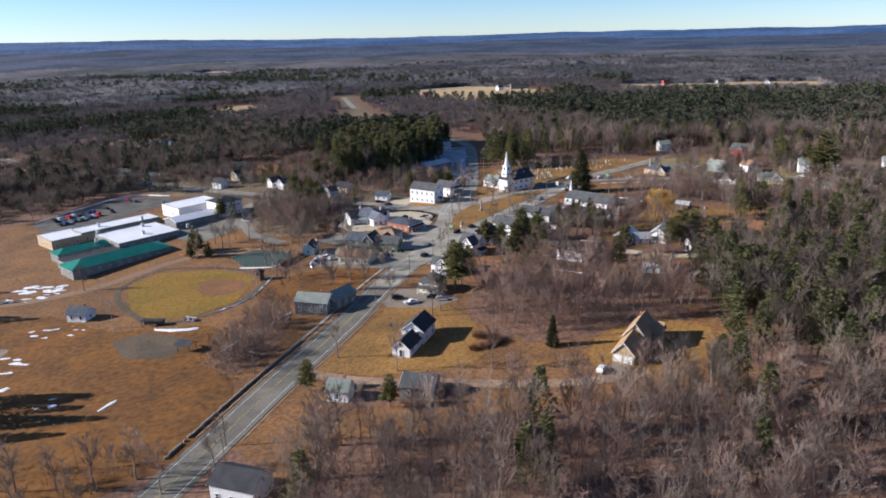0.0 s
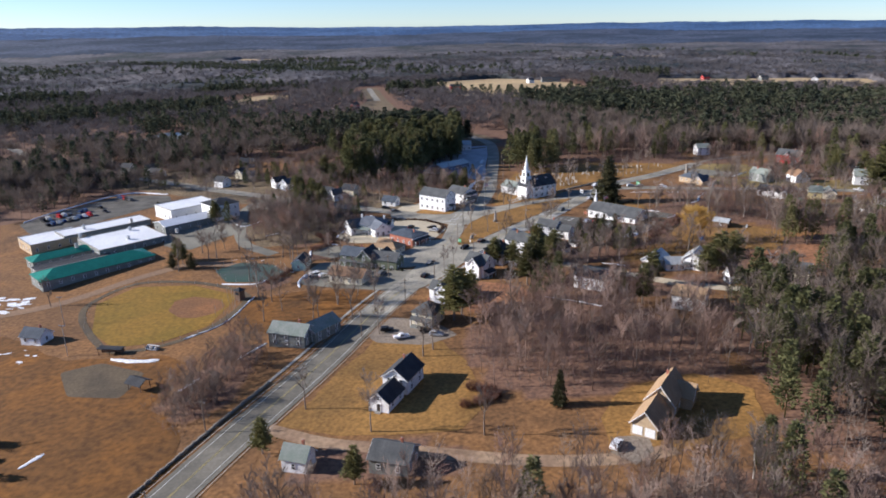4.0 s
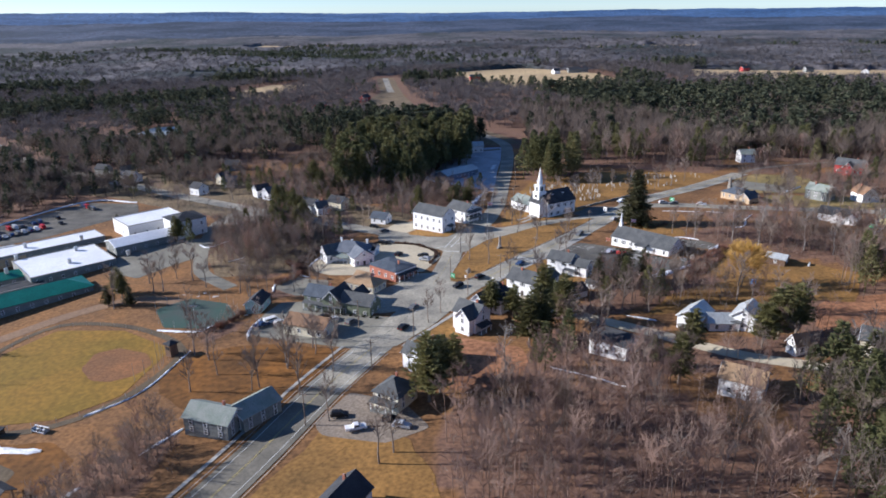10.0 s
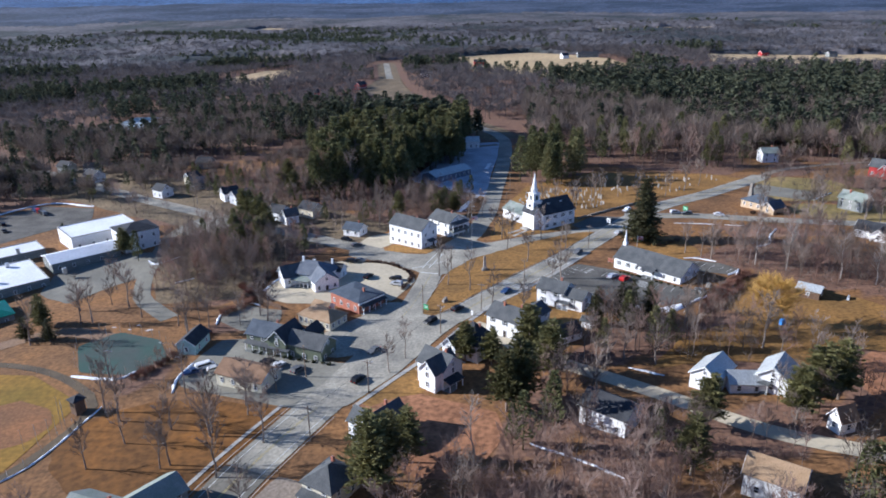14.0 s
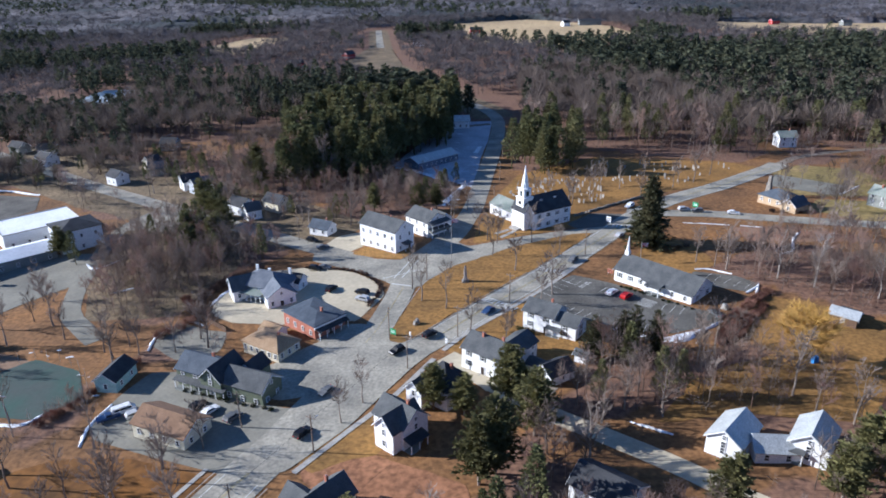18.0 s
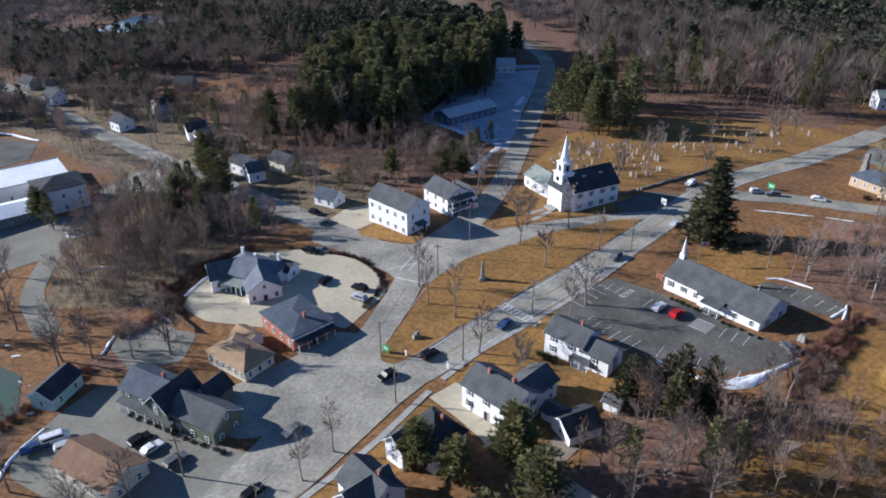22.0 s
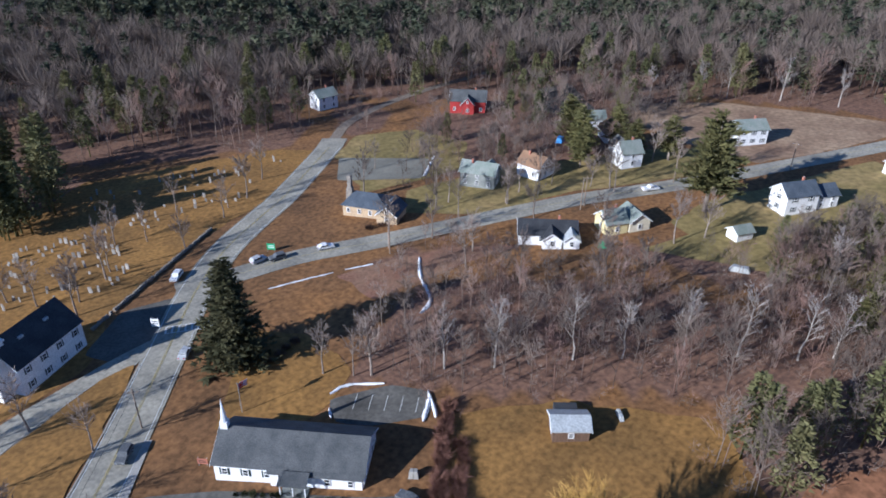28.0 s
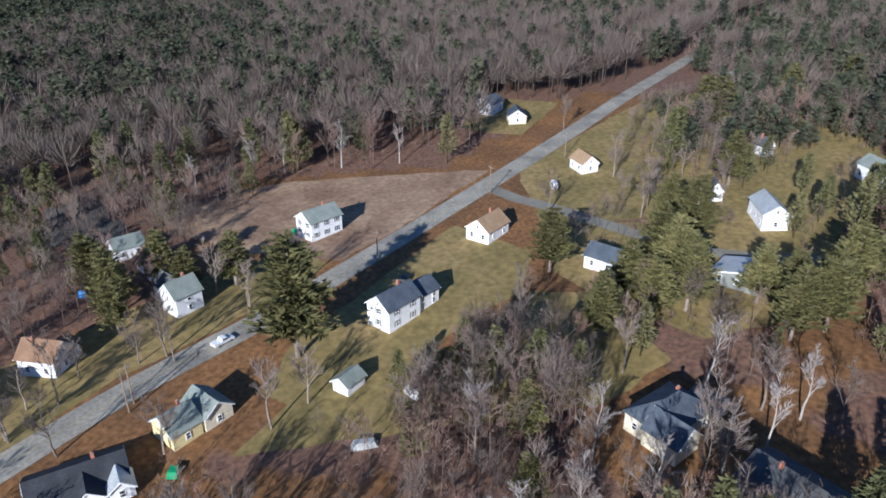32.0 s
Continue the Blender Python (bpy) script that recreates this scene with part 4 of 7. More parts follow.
def zebra(ax, ay, bx, by, wide):
    """A ladder crossing from one kerb to the other."""
    t = thing("zebra_crossing", ax, ay, label="worn white ladder crossing on the road", category="road marking", kind="structure", z=0)
    a, b = Vector((ax, ay)), Vector((bx, by))
    d = (b - a).normalized()
    nrm = Vector((-d.y, d.x)) * wide / 2
    g = Geo()
    bars = int((b - a).length / 1.3)

    def quad(p, q, w, gg):
        o = Vector((-(q - p).y, (q - p).x)).normalized() * w / 2
        gg.add([((c.x) - ax, (c.y) - ay, float(height(c.x, c.y)) + 0.15) for c in (p + o, p - o, q - o, q + o)], [(0, 1, 2, 3)])

    for i in range(bars + 1):
        s = a + d * (i * (b - a).length / bars)
        g2 = Geo()
        quad(s - nrm, s + nrm, 0.45, g2)
        part("stripe", g2, PAINT, t)
    for s in (-1, 1):
        quad(a + nrm * s, b + nrm * s, 0.25, g)
    part("border_line", g, PAINT, t)


zebra(33.5, 361, 42.5, 353.5, 2.4)
zebra(49.5, 383, 58.5, 377, 2.4)
zebra(79, 421, 88, 417, 2.6)


def stalls(x, y, turn, count, wide=2.7, deep=5.0):
    """A row of parking stalls: one painted line per gap."""
    t = thing("stall_lines", x, y, label="white painted parking stall lines", category="road marking", kind="structure", z=0)
    c, s = math.cos(radians(turn)), math.sin(radians(turn))
    for i in range(count + 1):
        g = Geo()
        for k in range(2):
            pts = []
            for u, v in ((i * wide - 0.06, k * deep / 2), (i * wide + 0.06, k * deep / 2), (i * wide + 0.06, (k + 1) * deep / 2), (i * wide - 0.06, (k + 1) * deep / 2)):
                px, py = u * c - v * s, u * s + v * c
                pts.append((px, py, float(height(x + px, y + py)) + 0.12))
            g.add(pts, [(0, 1, 2, 3)])
        part("stripe", g, PAINT, t)


stalls(67.0, 363.6, -37, 3, 2.7, 4.4)
stalls(82.4, 352.0, -31, 2, 2.6, 4.4)
stalls(58.2, 370.4, -37, 1, 2.7, 4.4)


def hatching(a, b, c, d, bars):
    """A no-parking area: white bars slanting between two edges, a to b and d to c."""
    t = thing("hatched_marking", a[0], a[1], label="white hatched no-parking lines on dark asphalt", category="road marking", kind="structure", z=0)
    a, b, c, d = (Vector(q) for q in (a, b, c, d))

    def bar(p, q):
        n = Vector((p.y - q.y, q.x - p.x)).normalized() * 0.09
        o = Vector(t.location.xy)
        part("stripe", Geo().add([(v.x - o.x, v.y - o.y, float(height(v.x, v.y)) + 0.12) for v in (p - n, q - n, q + n, p + n)], [(0, 1, 2, 3)]), PAINT, t)
    for i in range(bars):
        bar(a.lerp(b, i / bars), d.lerp(c, (i + 1) / bars))
    for p, q in ((a, d), (b, c)):
        bar(p, q)


hatching((76.3, 356.4), (79.0, 359.4), (82.4, 356.6), (79.9, 353.3), 6)
hatching((61.6, 368.2), (64.2, 371.4), (65.6, 370.4), (62.9, 367.0), 6)
stalls(68, 343, -27, 8)
stalls(53, 362, 47, 4)
stalls(99.5, 373.2, -43, 4, 3.0, 4.2)
stalls(52, 354, -40, 5)


# ---- buildings ----
SHARED = {}


def shared(key, make, material):
    if key not in SHARED:
        SHARED[key] = make().mesh(key[0], material)
    return SHARED[key]


def window(owner, m, w=1.0, h=1.5, shutters=False):
    """A sash window: white frame proud of the wall, dark panes, a sill, shutters where the house has them."""
    def ring():
        g = Geo()
        for x, z, sx, sz in ((-w / 2, 0, 0.12, h), (w / 2, 0, 0.12, h), (0, 0, w, 0.12), (0, h - 0.12, w, 0.12), (0, h / 2 - 0.05, w, 0.09)):
            g.box(x, -0.05, z, sx, 0.14, sz)
        return g
    win = part("window", shared(("window", w, h), ring, WHITE), None, owner, m=m)
    part("pane", shared(("pane", w, h), lambda: Geo().box(0, -0.02, 0.06, w - 0.1, 0.06, h - 0.12), GLASS), None, win)
    if shutters:
        for s in (-1, 1):
            part("shutter", shared(("shutter", h), lambda: Geo().box(0, -0.04, 0, 0.3, 0.06, h), SHUT), None, win, m=pose(s * (w / 2 + 0.24), 0, 0))
    return win


def gable_roof(w, d, h, rise, over=0.4, thick=0.18):
    """Two slabs meeting at a ridge along x."""
    g = Geo()
    slope = rise / (d / 2)
    for s in (-1, 1):
        ye, ze = s * (d / 2 + over), h - over * slope
        pts = [(-w / 2 - over, ye, ze), (w / 2 + over, ye, ze), (w / 2 + over, 0, h + rise), (-w / 2 - over, 0, h + rise)]
        pts += [(a, b, c + thick) for a, b, c in pts]
        g.add(pts, [(0, 1, 2, 3), (7, 6, 5, 4), (0, 4, 5, 1), (1, 5, 6, 2), (2, 6, 7, 3), (3, 7, 4, 0)])
    return g


def hip_roof(w, d, h, rise, over=0.45, thick=0.18):
    g = Geo()
    a, b = w / 2 + over, d / 2 + over
    r = max(0.0, (w - d) / 2)
    base = [(-a, -b, h), (a, -b, h), (a, b, h), (-a, b, h)]
    pts = base + [(x, y, z + thick) for x, y, z in base] + [(-r, 0, h + rise), (r, 0, h + rise)]
    return g.add(pts, [(3, 2, 1, 0), (0, 1, 5, 4), (1, 2, 6, 5), (2, 3, 7, 6), (3, 0, 4, 7), (4, 5, 9, 8), (5, 6, 9), (6, 7, 8, 9), (7, 4, 8)])


def walls(w, d, h, rise, kind):
    """Four walls with real thickness, and gables where the roof has them."""
    g, t = Geo(), 0.2
    g.box(0, -d / 2 + t / 2, -1.2, w, t, h + 1.2).box(0, d / 2 - t / 2, -1.2, w, t, h + 1.2)
    for s in (-1, 1):
        x = s * (w / 2 - t / 2)
        g.box(x, 0, -1.2, t, d - 2 * t, h + 1.2)
        if kind == "gable":
            pts = [(x + e * t / 2, y, z) for e in (-1, 1) for y, z in ((-d / 2, h), (d / 2, h), (0, h + rise))]
            g.add(pts, [(0, 1, 2), (5, 4, 3), (0, 3, 4, 1), (1, 4, 5, 2), (2, 5, 3, 0)])
    return g


def block(owner, x, y, turn, w, d, h, rise, wall, roof, kind="gable", rows=None, shutters=False, sides="nsew", gap=3.0, door=None, z=0.0):
    """One volume of a building: walls, roof and its windows, under the building."""
    m0 = pose(x, y, z, 0, 0, turn)
    body = part("wall", walls(w, d, h, rise, kind), wall, owner, m=m0)
    if kind == "gable":
        part("roof", gable_roof(w, d, h, rise), roof, owner, m=m0)
        for s in (-1, 1):
            g = Geo()
            slope = math.hypot(d / 2 + 0.4, rise + 0.4 * rise / (d / 2))
            for q in (-1, 1):
                pts = [(0, q * (d / 2 + 0.4), h - 0.8 * rise / d - 0.22), (0, 0, h + rise - 0.22), (0, 0, h + rise + 0.03), (0, q * (d / 2 + 0.4), h - 0.8 * rise / d + 0.03)]
                g.add([(e, b, c) for e in (-0.04, 0.04) for _, b, c in pts], [(0, 1, 2, 3), (7, 6, 5, 4), (0, 4, 5, 1), (1, 5, 6, 2), (2, 6, 7, 3), (3, 7, 4, 0)])
            part("trim_board", g, WHITE, owner, m=m0 @ pose(s * (w / 2 + 0.44), 0, 0))
    elif kind == "hip":
        part("roof", hip_roof(w, d, h, rise), roof, owner, m=m0)
    else:
        g = Geo().box(0, 0, h - 0.35, w - 0.5, d - 0.5, 0.3)
        part("roof", g, roof, owner, m=m0)
        rim = Geo()
        for bx, by, sx, sy in ((0, -d / 2, w + 0.3, 0.3), (0, d / 2, w + 0.3, 0.3), (-w / 2, 0, 0.3, d - 0.3), (w / 2, 0, 0.3, d - 0.3)):
            rim.box(bx, by, h - 0.15, sx, sy, 0.35)
        part("parapet", rim, CONC, owner, m=m0)
    rows = rows if rows is not None else max(1, int(h / 2.6))
    ww, wh = (0.95, 1.5) if h > 2.7 else (0.9, 1.1)
    for side in sides:
        length = w if side in "ns" else d
        n = max(1, int((length - 1.2) / gap))
        for r in range(rows):
            zz = 0.95 + r * (h / rows if rows > 1 else 2.7)
            if zz + wh > h + 0.1:
                zz = h - wh - 0.15
            for i in range(n):
                u = (i + 0.5 - n / 2) * length / n
                if door == side and r == 0 and i == n // 2:
                    mm = {"s": pose(u, -d / 2, 0), "n": pose(u, d / 2, 0, 0, 0, 180), "e": pose(w / 2, u, 0, 0, 0, 90), "w": pose(-w / 2, u, 0, 0, 0, -90)}[side]
                    dr = part("door", shared(("door",), lambda: Geo().box(0, -0.03, 0, 1.0, 0.1, 2.1), DOOR), None, owner, m=m0 @ mm)
                    part("door_frame", shared(("door_frame",), lambda: Geo().box(-0.6, -0.05, 0, 0.16, 0.16, 2.2).box(0.6, -0.05, 0, 0.16, 0.16, 2.2).box(0, -0.05, 2.12, 1.36, 0.16, 0.18), WHITE), None, dr)
                    part("step", shared(("step",), lambda: Geo().box(0, -0.5, -0.3, 1.6, 0.9, 0.3), CONC), None, dr)
                    continue
                mm = {"s": pose(u, -d / 2, zz), "n": pose(u, d / 2, zz, 0, 0, 180), "e": pose(w / 2, u, zz, 0, 0, 90), "w": pose(-w / 2, u, zz, 0, 0, -90)}[side]
                window(owner, m0 @ mm, ww, wh, shutters)
        if kind == "gable" and side in "ew" and rise > 2.2:
            mm = pose(w / 2, 0, h + 0.15, 0, 0, 90) if side == "e" else pose(-w / 2, 0, h + 0.15, 0, 0, -90)
            window(owner, m0 @ mm, 0.8, 1.1)
    return body


def chimney(owner, x, y, z, h=1.8, m=BRICK):
    ch = part("chimney", Geo().box(0, 0, -1.0, 0.55, 0.55, h + 0.6).box(0, 0, h - 0.4, 0.68, 0.68, 0.14), m, owner, m=pose(x, y, z))
    part("flue", Geo().rod((0, 0, h - 0.3), (0, 0, h - 0.05), 0.12, 0.12, 8), CONC, ch)


def porch(owner, m, w, deep, h, roof, posts=4):
    """An open porch: deck, posts and a lean-to roof, standing out from a wall along -y."""
    deck = part("porch_deck", Geo().box(0, -deep / 2, -0.6, w, deep, 0.9), GREYW, owner, m=m)
    for i in range(posts):
        part("post", shared(("post", h), lambda: Geo().box(0, 0, 0.3, 0.16, 0.16, h - 0.3), WHITE), None, owner, m=m @ pose((i / (posts - 1) - 0.5) * (w - 0.3), -deep + 0.15, 0))
    g = Geo()
    pts = [(-w / 2 - 0.2, -deep - 0.25, h), (w / 2 + 0.2, -deep - 0.25, h), (w / 2 + 0.2, 0, h + deep * 0.3), (-w / 2 - 0.2, 0, h + deep * 0.3)]
    g.add(pts + [(a, b, c + 0.14) for a, b, c in pts], [(3, 2, 1, 0), (4, 5, 6, 7), (0, 1, 5, 4), (1, 2, 6, 5), (2, 3, 7, 6), (3, 0, 4, 7)])
    part("porch_roof", g, roof, owner, m=m)


def house(name, label, x, y, turn, w, d, h, rise, wall=WHITE, roof=R_GREY, kind="gable", category="house", chim=1, **kw):
    t = thing(name, x, y, turn, label, category)
    block(t, 0, 0, 0, w, d, h, rise, wall, roof, kind, **kw)
    if chim:
        chimney(t, w * 0.2 * (1 if chim > 0 else -1), 0.6, h + rise * (0.75 if kind == "gable" else 0.6))
    CLEAR.append((x, y, math.hypot(w, d) / 2 + 2.5))
    return t


t = house("town_hall", "white clapboard town hall with a grey gable roof", -2.2, 405, -34, 17, 9.4, 8.0, 3.0, rows=2, gap=3.1, category="town hall", door="e", chim=0)
chimney(t, 1, 1.5, 9.6, 1.6)
porch(t, pose(8.5, 0, 0, 0, 0, 90), 3.4, 1.8, 2.9, R_GREY, 2)

t = house("porch_house", "white house with two-storey porches in the shade", 10.5, 418.5, -42, 12, 9.5, 5.8, 2.8, rows=2, category="house")
porch(t, pose(6, 0, 0, 0, 0, 90), 9, 2.2, 2.7, R_GREY, 4)
porch(t, pose(6, 0, 2.8, 0, 0, 90), 9, 2.2, 2.5, R_GREY, 4)
block(t, -1, 7.5, 0, 7, 6, 3.6, 2, WHITE, R_GREY, rows=1, sides="n")


def church():
    t = thing("church", 53.6, 425.9, 37, "white wooden church with a tall steeple and dark roof", "church")
    CLEAR.append((52, 426, 16))
    block(t, 0, 0, 0, 17, 11, 6.8, 4.6, WHITE, R_DARK, rows=2, gap=3.2, shutters=True, sides="sn")
    block(t, -9.6, 0.6, 90, 7.2, 3.6, 7.0, 2.6, WHITE, R_DARK, rows=2, sides="s", gap=2.0, door="s")
    tower = Geo().box(-8.6, 0.6, 0, 4.3, 4.3, 11.2).box(-8.6, 0.6, 11.2, 4.8, 4.8, 0.35)
    tw = part("tower", tower, WHITE, t)
    bel = part("belfry", Geo().box(-8.6, 0.6, 11.55, 3.3, 3.3, 3.0).box(-8.6, 0.6, 14.55, 3.7, 3.7, 0.3), WHITE, t)
    for a in range(4):
        part("louvre", Geo().box(0, -1.68, 12, 1.2, 0.1, 1.9), SHUT, bel, m=pose(-8.6, 0.6, 0, 0, 0, 90 * a))
    oc = [(math.cos(radians(22.5 + 45 * i)) * 1.35 - 8.6, math.sin(radians(22.5 + 45 * i)) * 1.35 + 0.6) for i in range(8)]
    part("drum", Geo().prism(oc, 14.85, 16.4), WHITE, t)
    part("spire", Geo().rod((-8.6, 0.6, 16.4), (-8.6, 0.6, 23.3), 1.2, 0.06, 8), WHITE, t)
    part("weather_vane", Geo().rod((-8.6, 0.6, 23.2), (-8.6, 0.6, 24.2), 0.05, 0.04, 5).box(-8.6, 0.6, 24, 0.7, 0.06, 0.3), BLACKM, t)
    part("clock_face", Geo().rod((-10.77, 0.6, 9.6), (-10.86, 0.6, 9.6), 0.75, 0.75, 20), BLACKM, t)
    part("steps", Geo().box(-12.1, 0.6, -1, 1.6, 4, 1.35).box(-13.2, 0.6, -1, 1.2, 4.4, 1.15), CONC, t)
    for q in (-3, 3.5):
        part("skylight", Geo().box(q, -1.6, 9.6, 1.2, 1.4, 0.5), R_METAL, t)
    return t


church()
house("church_annex", "white church annex with a pale grey roof", 41, 434.5, -52, 13, 8.5, 4, 2.6, WHITE, R_MOSS, rows=1, category="church hall", chim=0)
ribbon("walk_church", [(36, 414), (41, 418)], 1.6, CONC, 0.1, "concrete path to the church door", "path")
ribbon("walk_church", [(38, 410), (43, 416.5)], 1.6, CONC, 0.1, "concrete path to the church door", "path")

t = house("parish_hall", "long low white parish hall with a grey roof", 85.8, 368.2, -41.5, 25.5, 11, 3.3, 3.2, WHITE, R_GREY, rows=1, shutters=True, category="hall", chim=0, gap=3.4)
block(t, 4.8, -3.6, 0, 15.6, 5, 3.0, 1.2, WHITE, R_GREY, rows=1, sides="s", gap=3.4)
porch(t, pose(1.5, -6.1, 0), 4.5, 2.4, 2.7, R_GREY, 3)
part("cupola", Geo().box(-12.2, 0, 5.8, 1.3, 1.3, 1.9), WHITE, t)
part("spire", Geo().rod((-12.2, 0, 7.7), (-12.2, 0, 12.4), 0.6, 0.03, 8), WHITE, t)

t = house("duplex_house", "white two-storey house stepped in two parts", 50.3, 343.8, -31, 9, 7.5, 5.2, 2.2, rows=2, shutters=True, door="s")
block(t, 7.6, -0.6, 0, 6.5, 6.2, 4.4, 1.8, WHITE, R_GREY, rows=2, sides="se", shutters=True)
porch(t, pose(4.8, -3.6, 0), 4, 1.4, 2.4, R_GREY, 3)

t = house("colonial_house", "white colonial house with a grey roof and rear ell", 36.9, 322.9, -35, 12.7, 8.4, 5.4, 2.7, rows=2, shutters=True, door="s")
block(t, 2.5, 6.5, 90, 8, 6.5, 4.8, 2.0, WHITE, R_GREY, rows=2, sides="ns")
block(t, 9.5, 5, 0, 4, 3.6, 2.6, 1.0, WHITE, R_GREY, rows=1, sides="e")
chimney(t, -2.6, -0.5, 7.6, 1.6)
house("garage", "small white garage with a dark roof", 51.5, 318.3, 35, 7, 6, 2.7, 1.8, WHITE, R_DARK, rows=1, category="garage", chim=0)
house("white_shed", "little white shed beside hedges", 58.5, 325.5, -30, 3, 2.5, 2.2, 0.9, WHITE, R_GREY, rows=0, category="shed", chim=0)

t = house("post_office", "red brick building with a low dark hip roof", -13.4, 346, -38, 13.9, 10.6, 4.0, 1.2, BRICK, R_BLUE, "hip", rows=1, category="post office", chim=1, door="e")
part("fascia", Geo().box(7.1, 0, 3.2, 0.5, 10.8, 0.6), WHITE, t)
porch(t, pose(7.2, 0, 0, 0, 0, 90), 10, 1.6, 2.8, R_DARK, 5)
t = house("tan_roof_house", "white shop house with a tan hip roof", -21.5, 332.2, -27, 12.6, 8, 3.0, 2.4, CREAM, R_TAN, "hip", rows=1, category="shop", chim=1, gap=1.9)
block(t, -5, 6, 0, 6, 4, 2.6, 1.2, WHITE, R_TAN, rows=1, sides="n")

t = house("bank", "low white bank building with grey cross gables", -33.5, 367.5, -17, 15, 11, 4.2, 3.4, WHITE, R_SLATE, "hip", rows=1, category="bank", chim=0, sides="nw")
block(t, -5.5, -3, 50, 10.5, 7.5, 3.6, 3.0, WHITE, R_GREY, rows=1, sides="sw")
block(t, 5.5, -3.5, -40, 10.5, 8.5, 3.8, 2.8, WHITE, R_SLATE, rows=1, sides="se", door="e", gap=2.2)
block(t, 5.5, 5.5, 0, 7, 5, 3.4, 2.0, WHITE, R_DARK, rows=1, sides="e")
porch(t, pose(-1, -5.5, 0), 7, 2.6, 2.7, R_MOSS, 5)
for cx, cy in ((-6.0, 3.4), (-0.6, 2.2), (5.2, 4.6)):
    part("chimney", Geo().box(cx, cy, 5, 0.7, 0.6, 2.0).box(cx, cy, 7.0, 0.85, 0.75, 0.14), WHITE, t)

t = house("shop_row", "olive green shop building with dark gable roofs", -33, 317.5, -19, 11.5, 8, 5.0, 2.6, OLIVE, R_BLUE, rows=2, category="shop", chim=1)
block(t, 5.5, -0.5, 90, 9, 6, 5.2, 3.0, OLIVE, R_DARK, rows=2, sides="we")
block(t, 14, -0.5, 0, 11.5, 7.5, 4.6, 2.6, OLIVE, R_GREY, rows=1, sides="se")
block(t, 10, 5.5, 90, 6, 5, 4.0, 2.2, OLIVE, R_DARK, rows=1, sides="e")
porch(t, pose(2, -4, 0), 15, 1.6, 2.6, R_GREY, 7)
CLEAR.append((-20, 312, 10))
t = house("brown_roof_shop", "low shop with a brown hip roof", -33, 297.4, -19, 14.5, 8.4, 3.4, 2.2, CREAM, R_BROWN, rows=1, category="shop", chim=0)
house("teal_shed", "pale teal shed with a dark roof", -56.8, 317.6, 86, 9, 5.6, 3.4, 1.9, TEAL, R_DARK, rows=1, category="shed", chim=0)

t = house("victorian_house", "white gabled house with a dark porch roof", 18, 296.3, -38, 9, 7, 5.6, 2.9, WHITE, R_GREY, rows=2)
block(t, 1, -1.5, 90, 8.5, 5.5, 5.4, 2.9, WHITE, R_GREY, rows=2, sides="we")
porch(t, pose(4.5, -1, 0, 0, 0, 90), 5, 2.2, 2.6, R_DARK, 3)
t = house("steep_roof_house", "pale blue-white house with a steep dark roof", 26, 310, -35, 8.5, 8, 5.2, 4.6, WHITE, R_DARK, "hip", rows=2)
block(t, -3, -4, 90, 6, 4.5, 4.6, 2.2, WHITE, R_GREY, rows=2, sides="w")
porch(t, pose(-4.25, 1, 0, 0, 0, -90), 6, 1.8, 2.6, R_GREY, 4)

t = house("farmhouse", "white farmhouse joined to a barn by an ell", 84.3, 292.5, 52, 9.5, 6.8, 4.0, 2.4, WHITE, R_METAL, rows=2, chim=0)
block(t, 3.5, -8.5, -52, 12, 5.5, 3.0, 2.0, WHITE, R_METAL, rows=1, sides="s")
t = house("white_barn", "white barn with a pale roof", 98.7, 290.8, 57, 9, 6.9, 4.2, 2.6, WHITE, R_METAL, rows=2, category="barn", chim=0)
porch(t, pose(-4.5, 2, 0, 0, 0, -90), 3, 1.2, 2.4, R_GREY, 2)

t = house("long_grey_house", "long grey-green shingled house by the road", -43.2, 242.5, -15, 12.5, 8, 4.6, 2.3, GREYW, R_MOSS, rows=2)
block(t, 6.5, 6.5, 71, 11.5, 7.5, 4.4, 2.2, GREYW, R_MOSS, rows=2, sides="sew")
t = house("roadside_house", "white house with a dark roof and low garage", -4.9, 209.5, 68, 10, 7.4, 4.6, 2.8, WHITE, R_DARK, rows=2)
block(t, -10.5, -0.3, 0, 8.5, 5.8, 2.9, 2.4, WHITE, R_DARK, rows=1, sides="sw", door="w")
t = house("tan_house", "tan house with a tan roof and double garage", 60.5, 190, 59, 11, 6.6, 4.2, 4.0, TAN, R_TAN, rows=1)
block(t, -10.6, 0.5, 0, 9.5, 6, 3.0, 3.2, TAN, R_TAN, rows=1, sides="sn")
for s in (-1.6, 1.6):
    part("garage_door", Geo().box(-15.38, 0.5 + s * 0.9, 0, 0.1, 2.3, 2.2), WHITE, t)
block(t, 3, -4, 90, 4, 5, 3.6, 2.8, TAN, R_TAN, rows=1, sides="e")
t = house("grey_roof_house", "white gabled house near pines by the road", 7, 271.6, 55, 11, 6.4, 4.6, 2.8, WHITE, R_GREY, rows=2)
block(t, -2, 3, 90, 6, 5, 4.4, 2.4, WHITE, R_GREY, rows=1, sides="we")
t = house("corner_house", "white house with a grey hip roof behind a pine", 0, 252, 63, 8.5, 7.5, 4.4, 3.0, CREAM, R_GREY, "hip", rows=2)
porch(t, pose(-4.25, 0, 0, 0, 0, -90), 7, 2, 2.6, R_GREY, 4)
house("blue_roof_house", "small pale house with a blue-grey roof", -28.6, 418, -22, 8, 6, 3, 2.2, WHITE, R_BLUE, rows=1)
t = thing("pavilion", -82.5, 217.3, -25, "small dark-roofed open pavilion beside the diamond", "pavilion")
